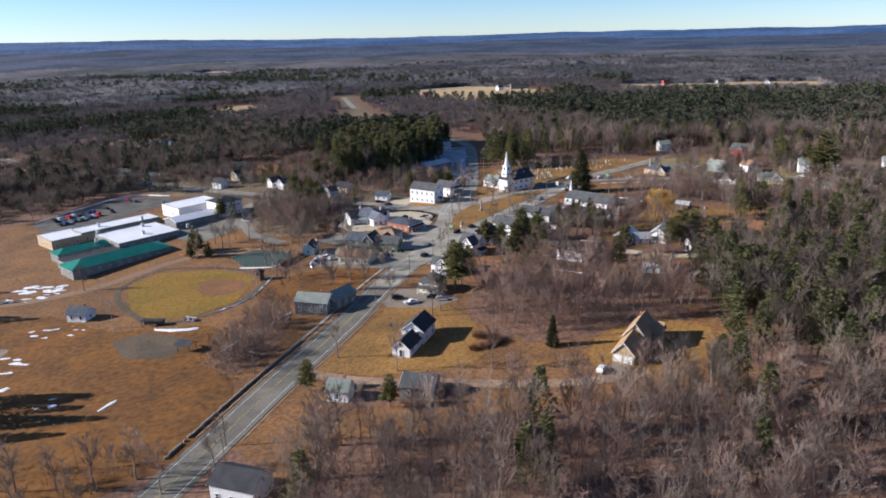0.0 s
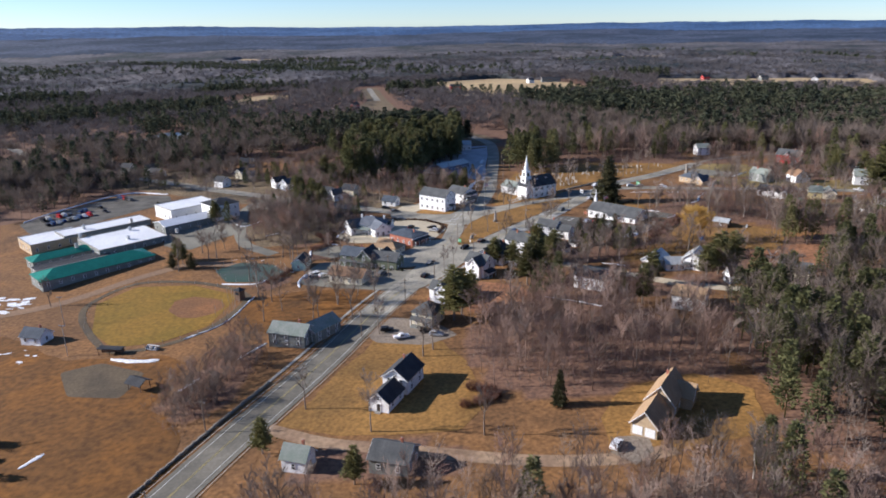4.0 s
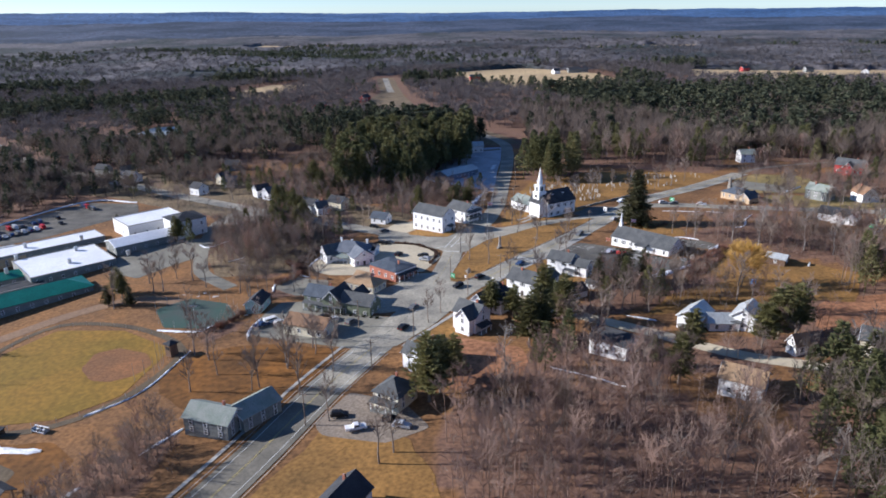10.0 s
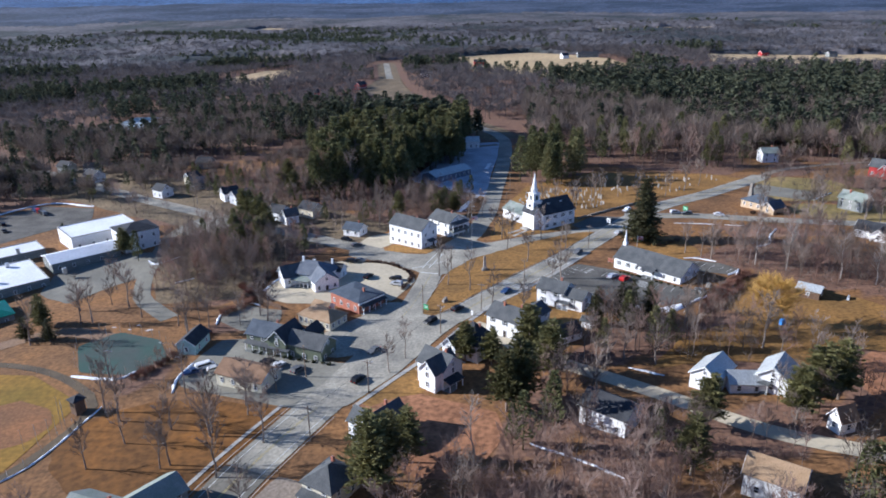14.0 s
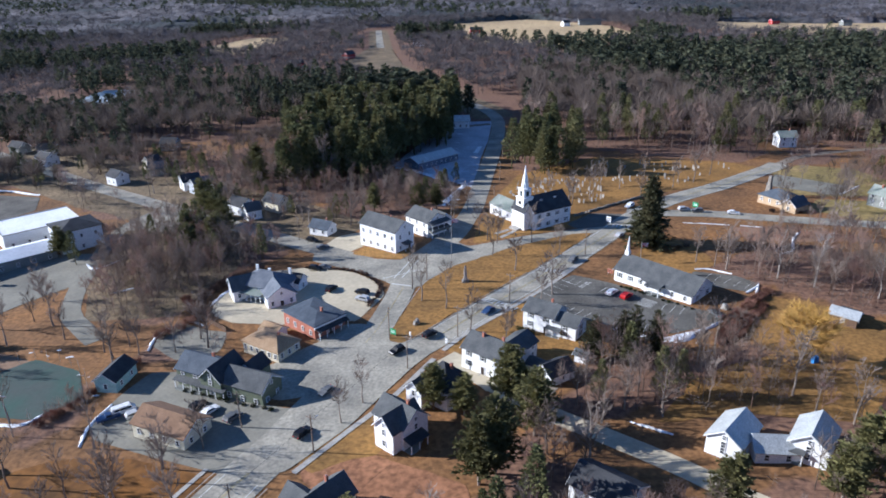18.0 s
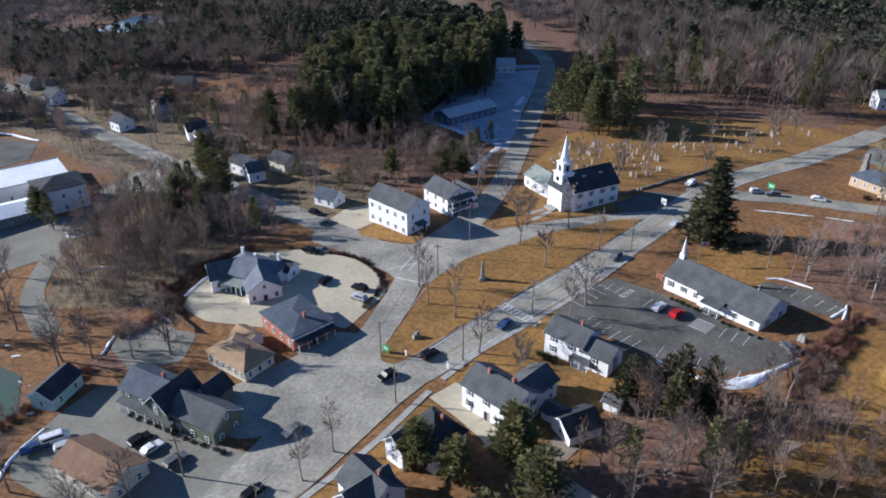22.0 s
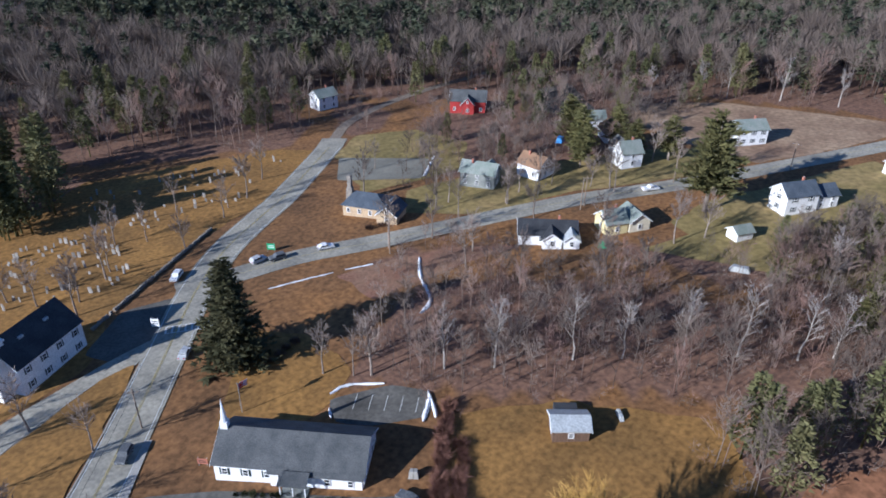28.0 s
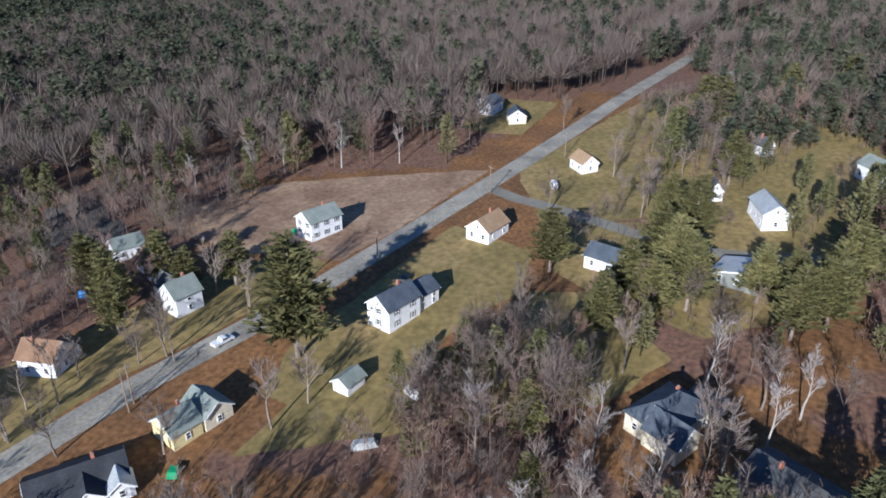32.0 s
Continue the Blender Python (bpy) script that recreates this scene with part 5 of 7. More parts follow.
for a, b in ((-2.5, -1.7), (2.5, -1.7), (2.5, 1.7), (-2.5, 1.7)):
    part("post", Geo().box(a, b, -0.3, 0.2, 0.2, 2.7), BROWNW, t)
part("roof", gable_roof(5.6, 4.2, 2.4, 1.1), R_DARK, t)
t = thing("dugout", -103, 242.5, -5, "long low dark dugout beside the ball field", "dugout")
part("back_wall", Geo().box(0, 1, -0.3, 8, 0.2, 2.4), BROWNW, t)
part("roof", Geo().box(0, 0, 2.1, 8.4, 2.8, 0.18), R_DARK, t)
for a in (-3.8, 0, 3.8):
    part("post", Geo().box(a, -1.1, -0.3, 0.14, 0.14, 2.4), BROWNW, t)
house("ballpark_house", "small house with blue-grey roof and white walls", -136, 256.5, -12, 8, 6, 3, 2.2, WHITE, R_BLUE, rows=1)


def school():
    t = thing("school", -160, 370, 47, "low school with white flat roofs and green metal wings", "school")
    inv = pose(-160, 370, 0, 0, 0, 47).inverted()

    def at(x, y):
        return (inv @ Vector((x, y, 0))).xy
    for x, y, w, d, h, rise, roof, kind, wall in (
        (-151.5, 328.5, 48, 14.5, 3.4, 2.8, R_GREEN, "hip", GREYW),
        (-177, 348.5, 29, 10, 3.4, 2.0, R_GREEN, "hip", GREYW),
        (-166.5, 337.5, 33, 8, 2.9, 0.4, R_DARK, "flat", GREYW),
        (-197, 375, 26, 20, 4.6, 0.4, R_WHITE, "flat", TAN),
        (-178, 391, 44, 14, 4.2, 0.4, R_WHITE, "flat", GREYW),
        (-157, 367.5, 33, 28, 3.9, 0.4, R_WHITE, "flat", GREYW),
        (-136.5, 394, 26, 13, 4.0, 1.8, R_WHITE, "gable", GREYW),
        (-145, 422, 28, 20, 6, 0.4, R_WHITE, "flat", WHITE),
        (-122, 411, 15, 14, 8.2, 2.6, R_DARK, "hip", WHITE),
    ):
        a = at(x, y)
        block(t, a.x, a.y, 0, w, d, h, rise, wall, roof, kind, rows=2 if h > 7 else 1, gap=4.5, sides="sw", z=float(height(x, y) - height(-160, 370)))
        CLEAR.append((x, y, max(w, d) * 0.62))
    for i in range(9):
        a = at(-185 + i * 6.5, 384 + i * 4 - (i % 3) * 20)
        part("roof_vent", Geo().box(a.x, a.y, 3.6, 1.3, 1.3, 2.2), STEEL, t)


school()

# houses east of the church
t = house("low_office", "low brown building with a grey pyramid roof", 145.5, 443.5, -53, 13.5, 9.5, 3.0, 2.8, TAN, R_BLUE, "hip", rows=1, category="office", chim=0)
block(t, 7.5, -3, 90, 8, 6, 3, 2.4, TAN, R_BLUE, rows=1, sides="w")
part("stone_chimney", Geo().box(-8, 3.5, -1, 2.4, 2.0, 6, taper=0.7).box(-8, 3.5, 5, 1.2, 1.2, 3.6), STONEW, t)
t = house("grey_gabled_house", "tall pale grey house with a mossy roof", 181.5, 438, 124, 11, 6.5, 4.8, 2.6, GREYW, R_MOSS, rows=2)
block(t, -2, -3, 90, 5, 5, 4.2, 2.2, GREYW, R_MOSS, rows=1, sides="w")
t = house("white_cape", "white cape house with a brown-grey roof", 199, 432.3, 100, 8.5, 7, 4.2, 2.9, WHITE, R_BROWN, rows=1)
block(t, -1.5, -3, 90, 4.5, 5, 3.6, 2.2, WHITE, R_BROWN, rows=1, sides="w")
t = house("white_ranch", "white ranch house with a dark roof and dormers", 173.3, 399.2, -40, 15, 8.6, 2.9, 2.4, WHITE, R_DARK, rows=1, chim=1, gap=3)
block(t, 1, -4, 90, 5, 5, 2.8, 1.8, WHITE, R_DARK, rows=1, sides="w")
block(t, 6, -4.5, 90, 4, 4, 2.8, 1.6, WHITE, R_METAL, rows=1, sides="w")
t = house("yellow_house", "pale yellow house with a mossy grey roof", 189.6, 391.6, -20, 6, 7, 3.4, 2.6, YELLOW, R_MOSS, rows=1)
block(t, 6.5, 0, 90, 7.5, 6, 3.4, 2.2, CREAM, R_MOSS, rows=1, sides="we")
t = house("big_white_house", "large white colonial with dark roof and attached wing", 236, 367.7, -22, 10, 7, 5.6, 2.7, WHITE, R_BLUE, rows=2, shutters=True)
block(t, 8.6, 0.4, 0, 7.2, 6.4, 4.4, 2.2, WHITE, R_BLUE, rows=2, sides="sne")
t = house("white_colonial", "white colonial house on the cleared slope", 272.5, 406.3, -27, 10.5, 7.6, 5.6, 2.4, WHITE, R_MOSS, rows=2, shutters=True)
house("white_cottage", "white cottage with a pale brown roof", 282, 358.8, -18, 10, 7.4, 3.6, 2.8, WHITE, R_TAN, rows=1)
t = house("hip_roof_house", "large house with a sprawling blue-grey roof", 217, 306.5, -33, 13, 9, 3.6, 3.4, CREAM, R_BLUE, "hip", rows=1)
block(t, -4, -3.5, 90, 7, 6.5, 3.4, 2.8, CREAM, R_BLUE, rows=1, sides="w")
block(t, 8, -2, 0, 6, 6, 3.2, 2.6, CREAM, R_BLUE, "hip", rows=1, sides="se")
t = house("garden_shed", "brown shed with a pale metal roof", 127, 344, -36, 6.4, 5, 2.7, 1.2, BROWNW, R_METAL, rows=1, category="shed", chim=0)
part("lean_to", Geo().box(0, 4, 0, 4.2, 3, 2.0), R_DARK, t)
house("far_white_house", "white house at the wood's edge", 181, 541, 5, 9, 7.5, 5.4, 2.4, WHITE, R_MOSS, rows=2)
t = house("red_house", "red house with a grey roof and bare garden", 224, 499, -41, 14, 8.5, 5.0, 3.2, REDW, R_GREY, rows=1)
block(t, 0, -3, 90, 6, 5, 4.4, 2.6, REDW, R_GREY, rows=1, sides="w")
house("backyard_shed", "pale shed with a mossy roof", 211, 367, -16, 5, 4, 2.4, 1.3, WHITE, R_MOSS, rows=0, category="shed", chim=0)
t = house("bay_house", "pale blue-white gabled house behind bare trees", 227, 419, -20, 7, 6.5, 5.2, 3.0, WHITE, R_MOSS, rows=2)
block(t, 1, 6, 90, 7, 5.5, 4.4, 2.4, WHITE, R_GREY, rows=1, sides="we")
for q in ((247, 453, 8, 6, WHITE, R_MOSS, -30), (241, 439, 9, 6, WHITE, R_BROWN, 60), (396, 391, 10, 8, WHITE, R_BLUE, -15), (384, 376, 8, 7, CREAM, R_BLUE, 20), (470, 366, 10, 8, WHITE, R_BLUE, -20), (272, 325, 8.5, 7, WHITE, R_BLUE, 70), (307, 286, 12, 7, WHITE, R_METAL, 15), (450, 294, 9, 8, WHITE, R_MOSS, 80), (341, 254, 11, 7, WHITE, R_MOSS, 30), (336, 341, 8, 6, WHITE, R_TAN, 40), (203, 287, 14, 10, CREAM, R_GREY, 55), (320, 300, 5, 4, WHITE, R_GREY, 10), (360, 285, 5, 4, WHITE, R_GREY, 40), (126, 270, 10, 8, CREAM, R_GREY, -30), (85, 252, 10, 7.5, WHITE, R_TAN, -30), (105.5, 272, 4, 3.5, WHITE, R_BROWN, 20), (58, 276, 11, 8, WHITE, R_DARK, -35), (-26, 174, 6, 5, WHITE, R_MOSS, -15), (-43, 134, 11, 8, WHITE, R_DARK, -20), (-4, 172.5, 9, 8, GREYW, R_GREY, -15)):
    house("house", "small house among trees and yards", q[0], q[1], q[6], q[2], q[3], 3.4 + (q[2] > 9) * 1.2, 2.4, q[4], q[5], rows=1, chim=random.choice((0, 0, 1)))
house("greenhouse", "long grey glazed shed in the pines", 272, 293, -20, 9, 12, 3, 1.4, GREYW, R_METAL, rows=1, category="greenhouse", chim=0)
for q in ((-132, 500, 8, 6, 20), (-69, 443, 9, 7, -30), (-55, 446, 9, 7, -30), (-98, 472, 9, 7, 50), (-147, 547, 9, 7, 0), (-140, 511, 7, 6, 60), (-204, 522, 10, 8, -30), (-146, 487, 8, 7, -30), (-106, 478, 8, 7, 40), (-62, 436, 6, 5, 40), (-215, 540, 9, 7, 20), (-235, 545, 9, 7, -20)):
    house("village_house", "white or grey house along the side road", q[0], q[1], q[4], q[2], q[3], 4.2, 2.6, random.choice([WHITE, GREYW, WHITE, CREAM]), random.choice([R_GREY, R_BLUE, R_DARK]), rows=1, chim=random.choice((0, 0, 1)))
t = house("low_store", "long low blue-grey store in deep shade", 3, 512, 48, 26, 11, 3.6, 2.0, BLUEW, R_METAL, rows=1, category="store", chim=0)
house("shade_house", "pale house in the shade of pines", 12, 592, 10, 11, 8, 4.5, 2.6, WHITE, R_METAL, rows=1)
for q in ((0, 1135, 16, 9, 10), (97, 1020, 14, 9, -20), (154, 1215, 30, 10, 5), (120, 1205, 10, 8, 30), (-157, 841, 12, 8, 40), (-120, 900, 12, 8, 60), (-60, 1000, 12, 8, 0), (480, 1180, 12, 9, 10), (540, 1140, 12, 9, 60), (400, 1210, 12, 8, 20)):
    house("distant_house", "distant farmhouse beside open fields", q[0], q[1], q[4], q[2], q[3], 5, 3, random.choice([REDW, WHITE, GREYW]), R_DARK, rows=1)
CLEAR += [(218, 490, 9), (212, 481, 8), (206, 472, 7)]

# ---- trees ----
def bare_tree(rng, h, limbs=11, twigs=5, fine=4, spread=0.36, thick=0.018):
    """A leafless tree: tapered trunk, limbs, branches and twigs. Returns trunk and crown."""
    trunk, crown = Geo(), Geo()
    lean = Vector((rng.uniform(-0.05, 0.05), rng.uniform(-0.05, 0.05), 1))
    pts = [Vector((0, 0, -0.3))]
    for i in range(1, 6):
        pts.append(Vector((lean.x * h * i / 5 + rng.uniform(-0.02, 0.02) * h, lean.y * h * i / 5 + rng.uniform(-0.02, 0.02) * h, h * i / 5.4)))
    for i in range(5):
        trunk.rod(pts[i], pts[i + 1], h * thick * (1 - i / 5.3), h * thick * (1 - (i + 1) / 5.3), 6)

    def sliver(p, q, w, g):
        a = (q - p).orthogonal().normalized() * w
        b = (q - p).cross(a).normalized() * w
        g.add([p + a, p - a * 0.5 + b * 0.87, p - a * 0.5 - b * 0.87, q], [(0, 1, 3), (1, 2, 3), (2, 0, 3)])

    for i in range(limbs):
        s = rng.uniform(0.28, 0.97)
        j = min(4, int(s * 5))
        p = pts[j].lerp(pts[j + 1], s * 5 - j)
        az = i * 2.4 + rng.uniform(-0.5, 0.5)
        reach = h * spread * (1.15 - 0.65 * s) * rng.uniform(0.7, 1.2)
        up = rng.uniform(0.6, 1.2)
        d = Vector((math.cos(az), math.sin(az), up + 0.35)).normalized()
        q = p + d * reach
        trunk.rod(p, q, h * thick * 0.42 * (1.2 - s), h * thick * 0.1, 4)
        for _ in range(twigs):
            e = rng.uniform(0.3, 1.0)
            p2 = p.lerp(q, e)
            d2 = (d + Vector((rng.uniform(-1, 1), rng.uniform(-1, 1), rng.uniform(-0.2, 0.9))) * 0.75).normalized()
            q2 = p2 + d2 * reach * rng.uniform(0.35, 0.6)
            sliver(p2, q2, h * thick * 0.16, crown)
            for _ in range(fine):
                p3 = p2.lerp(q2, rng.uniform(0.3, 1))
                d3 = (d2 + Vector((rng.uniform(-1, 1), rng.uniform(-1, 1), rng.uniform(-0.4, 0.8))) * 0.8).normalized()
                q3 = p3 + d3 * reach * rng.uniform(0.18, 0.36)
                a = (q3 - p3).orthogonal().normalized() * h * thick * 0.16
                crown.add([p3 + a, p3 - a, q3], [(0, 1, 2)])
    return trunk, crown


def pine(rng, h, whorls=13, arms=7, droop=-0.05, narrow=0.3, tufts=5, bare=0.2, power=0.75):
    """A pine or spruce: straight trunk and whorls of boughs, each set with tufts of needles."""
    trunk, crown = Geo(), Geo()
    trunk.rod((0, 0, -0.3), (0, 0, h * 0.6), h * 0.016, h * 0.009, 7).rod((0, 0, h * 0.6), (0, 0, h * 0.97), h * 0.009, h * 0.002, 5)
    for i in range(whorls):
        s = bare + (0.97 - bare) * i / (whorls - 1)
        for j in range(arms if s < 0.85 else max(3, arms - 3)):
            az = j * 6.283 / arms + i * 0.9 + rng.uniform(-0.25, 0.25)
            reach = h * narrow * (1.02 - s) ** power * rng.uniform(0.65, 1.15) + 0.25
            z = h * s + rng.uniform(-0.02, 0.02) * h
            d = Vector((math.cos(az), math.sin(az), droop + rng.uniform(-0.1, 0.25)))
            side = Vector((-d.y, d.x, 0))
            p = Vector((0, 0, z))
            for k in range(tufts):
                e = (k + 0.8) / tufts
                c = p + d * reach * e + side * rng.uniform(-0.22, 0.22) * reach * e
                w = (reach * 0.2 + h * 0.012) * (1.2 - 0.6 * e) * rng.uniform(0.6, 1.4)
                for _ in range(5):
                    o = (d * rng.uniform(0.1, 1.1) + side * rng.uniform(-1, 1) + Vector((0, 0, rng.uniform(-0.25, 0.75)))).normalized()
                    a = o.orthogonal().normalized()
                    a = (a * math.cos(az * 3 + k) + o.cross(a) * math.sin(az * 5 + k)) * w * 0.3
                    crown.add([c - o * w * 0.2 + a, c - o * w * 0.2 - a, c + o * w * 1.35], [(0, 1, 2)])
    return trunk, crown


def shrub(rng, r, h, blades):
    """A leafless bush: many fine twigs fanning out from the foot, forking once."""
    g = Geo()
    for _ in range(blades):
        az, e = rng.uniform(0, 6.283), rng.random() ** 0.6
        p = Vector((math.cos(az) * r * e * 0.6, math.sin(az) * r * e * 0.6, rng.uniform(0, h * 0.55)))
        q = p + Vector((math.cos(az) * r * rng.uniform(0.05, 0.45) + rng.uniform(-0.25, 0.25) * r, math.sin(az) * r * rng.uniform(0.05, 0.45) + rng.uniform(-0.25, 0.25) * r, rng.uniform(0.15, 0.5) * h))
        a = (q - p).orthogonal().normalized() * r * rng.uniform(0.012, 0.028)
        b = (q - p).cross(a).normalized() * r * 0.02
        g.add([p + a, p - a, q, p + b], [(0, 1, 2), (1, 3, 2)])
    return g


rng = random.Random(5)
TREES = {}
for i in range(6):
    tr, cr = bare_tree(rng, 10, 17, 7, 6, 0.3)
    TREES["bare", i] = (tr.mesh("trunk", BARK), cr.mesh("crown", TWIG))
tr, cr = bare_tree(rng, 10, 30, 16, 14, 0.44, 0.013)
TREES["willow", 0] = (tr.mesh("trunk", BARK), cr.mesh("crown", GOLD))
for i in range(4):
    tr, cr = pine(rng, 10, 12, 9, 0.16, 0.23, 9, 0.25, 0.5)
    TREES["pine", i] = (tr.mesh("trunk", BARK), cr.mesh("crown", NEEDLE))
    tr, cr = pine(rng, 10, 27, 11, -0.2, 0.2, 6, 0.05)
    TREES["spruce", i] = (tr.mesh("trunk", BARK), cr.mesh("crown", SPRUCE))
    tr, cr = pine(rng, 10, 18, 8, 0.9, 0.16, 5, 0.05)
    TREES["cedar", i] = (tr.mesh("trunk", BARK), cr.mesh("crown", SPRUCE))
for i in range(3):
    tr, cr = bare_tree(rng, 10, 15, 7, 6, 0.26)
    TREES["birch", i] = (tr.mesh("trunk", PALEBARK), cr.mesh("crown", PALETWIG))
SAY = {"birch": ("birch_tree", "leafless pale-barked birch at the wood's edge", "pale birches"), "bare": ("bare_tree", "leafless grey-brown deciduous tree", "bare trees of the village"), "willow": ("golden_willow", "leafless spreading golden-twigged willow", ""), "pine": ("pine_tree", "ragged green white pine", "pines of the village"), "spruce": ("spruce_tree", "tall dark pointed spruce", ""), "cedar": ("cedar_tree", "narrow dark upright cedar", "")}


def tree(kind, x, y, h, wide=1.0):
    name, label, group = SAY[kind]
    ob = thing(name, x, y, rng.uniform(0, 360), label, "tree", group)
    ob.scale = (h / 10 * wide, h / 10 * wide, h / 10)
    tr, cr = TREES[kind, rng.randrange(6 if kind == "bare" else 3 if kind == "birch" else 1 if kind == "willow" else 4)]
    part("trunk", tr, None, ob), part("crown", cr, None, ob)


for x, y, h in ((75.8, 326, 9), (68, 326, 9), (71.5, 331, 8), (61, 326, 8)):
    tree("cedar", x, y, h + 4, 1.75)
tree("spruce", 87.5, 400.8, 25, 1.4)
for x, y, h in ((35.4, 193.6, 10), (-161, 421, 8)):
    tree("spruce", x, y, h)
for x, y, h in ((41, 306, 12), (46, 296, 12), (38, 284, 13), (35, 281, 12), (24, 305.5, 9), (31, 303, 8), (8.5, 252, 14), (11, 256, 12), (14, 262, 10), (-117, 336, 8), (-113, 331, 8), (-69, 423, 10), (-74, 428, 11), (-80, 496, 12), (-88, 449, 10), (-66, 418, 9), (217, 382, 21), (266, 338, 13), (259, 284, 12), (263, 290, 11), (252, 312, 11), (256, 318, 12), (240, 322, 12), (234, 430, 12), (262, 309, 15), (268, 312, 15), (256, 305, 14), (250, 284, 13), (255, 277, 14), (262, 276, 13), (270, 271, 14), (290, 305, 14), (296, 312, 12), (375, 300, 16), (384, 305, 15), (110, 284, 11), (104, 281, 12), (98, 276, 10), (-12, 166, 7), (-36, 180, 7), (5, 440, 9), (12, 442, 8), (192, 326, 8), (220, 433, 13), (223, 441, 14), (330, 296, 13), (406, 275, 14), (423, 252, 14), (-66, 404, 9), (-71, 397, 9), (-77, 408, 10), (-82, 437, 9), (240, 413, 11), (213, 347, 9), (214, 427, 10), (232, 421, 10), (207, 330, 9), (-71, 475, 11), (-13, 440, 9), (-73, 398, 9), (-65, 406, 10), (-121, 399, 9), (78, 273, 10), (71, 257, 10)):
    tree("pine", x, y, h * 1.35, 1.4)
for x, y in ((-62.9, 326), (-57.7, 330.6), (-64, 329), (-62, 335), (14.7, 360.3), (23.3, 354.6), (35, 393), (43.2, 381), (31, 341.3), (50.3, 356), (-57.7, 261), (-53.6, 270), (-40.3, 260.6), (-34.1, 274.5), (-29.2, 285), (-48.9, 291.5), (4.6, 300), (8, 308), (-28, 281.5), (-34.2, 273), (0.2, 227), (2.6, 230.6), (16.9, 182.6), (-11, 187.2), (-29.6, 200), (-68, 332), (138, 421), (153, 406), (213.7, 414), (170, 446), (172, 450), (11, 368), (99.9, 386), (104, 382), (107, 379), (87.8, 465.6), (94.4, 455), (113, 472.6), (120, 475.8), (80, 470), (100, 480), (75, 455), (66, 446), (58, 450), (130, 486), (-31, 153.5), (-23, 133.7), (-51.9, 145.3), (-70.8, 144), (-89, 143), (-79, 141), (-99, 144.7), (-108, 140), (-95, 136), (-62, 137), (60, 300), (65, 305), (55, 306), (86, 325), (88, 333), (90, 328), (57, 392), (37, 405), (49, 405), (30, 414), (33, 408), (186, 425), (205, 414), (232, 404), (240, 412), (235, 415), (300, 345), (330, 330), (355, 320), (318, 318), (25, 440), (18, 432), (20, 428), (-20, 426), (-40, 430), (-45, 438), (-75, 446), (-120, 470), (-90, 452), (163, 470), (150, 455), (-26, 258), (-15, 244), (40, 330), (64, 318), (70, 312), (56, 286), (48, 290), (196, 376), (204, 372), (150, 418), (-48, 332), (-44, 338), (-40, 334), (190, 447), (110, 300), (118, 296), (104, 302), (-150, 290), (-112, 322), (-100, 336), (214, 300), (226, 290), (205, 300), (196, 296), (230, 316), (176, 458), (166, 433), (179, 422), (185, 391), (178, 410), (246, 340), (236, 339), (208, 349), (265, 306), (375, 355), (384, 318), (344, 302), (310, 318), (320, 298), (-96, 386), (-103, 335), (-106, 364), (-65, 372), (54, 363), (54, 284), (73, 302), (85, 323), (102, 310), (109, 383), (121, 389), (190, 420), (208, 407), (246, 396), (160, 432), (-60, 280), (-24, 292), (166, 441), (162, 424), (178, 421), (204, 456), (209, 410), (198, 423), (226, 340), (303, 319), (337, 310), (147, 401), (152, 386), (170, 365), (169, 374), (199, 337), (187, 318), (194, 308), (208, 297), (-74, 300), (-66, 284), (-44, 276), (-38, 262), (-20, 270), (-84, 340), (-92, 348), (-100, 350), (-110, 346), (-36, 424), (-28, 430), (-86, 426), (-94, 430), (-16, 432), (64, 440), (74, 452), (110, 466), (52, 456)):
    tree("bare", x + rng.uniform(-0.6, 0.6), y + rng.uniform(-0.6, 0.6), rng.uniform(11, 16.5), rng.uniform(0.8, 1.1))
for x, y in ((-115.6, 325.6), (-106.6, 324.3)):
    tree("cedar", x, y, 7.5, 2.3)
for x, y in ((-27, 137), (-25, 150), (9, 128)):
    tree("bare", x, y, 17, 1.2)
for x, y in ((187, 318), (194, 308), (208, 297), (199, 337), (215, 290), (225, 284), (182, 326), (176, 330), (204, 318), (230, 300), (160, 345), (150, 352), (168, 338), (120, 372), (128, 366), (142, 358), (302, 447), (312, 441), (322, 424), (330, 405), (290, 462), (90, 215), (70, 160), (100, 158), (28, 262), (110, 255)):
    tree("birch", x, y, rng.uniform(13, 18), 0.9)
tree("willow", 107, 321.5, 14, 1.5)


def shrubs(name, label, pts, r, h, gap, material, group=""):
    """Bushes set along a line."""
    line = soft_line(pts, gap)
    for p in line:
        k = rng.uniform(0.75, 1.25)
        ob = part(name, SHARED[name, rng.randrange(3)], None)
        x, y = p.x + rng.uniform(-0.3, 0.3), p.y + rng.uniform(-0.3, 0.3)
        ob.matrix_world = pose(x, y, float(height(x, y)) - 0.05, 0, 0, rng.uniform(0, 360)) @ Matrix.Diagonal((r * k, r * k, h * k, 1))
        tagged(ob, label, "shrub", group)


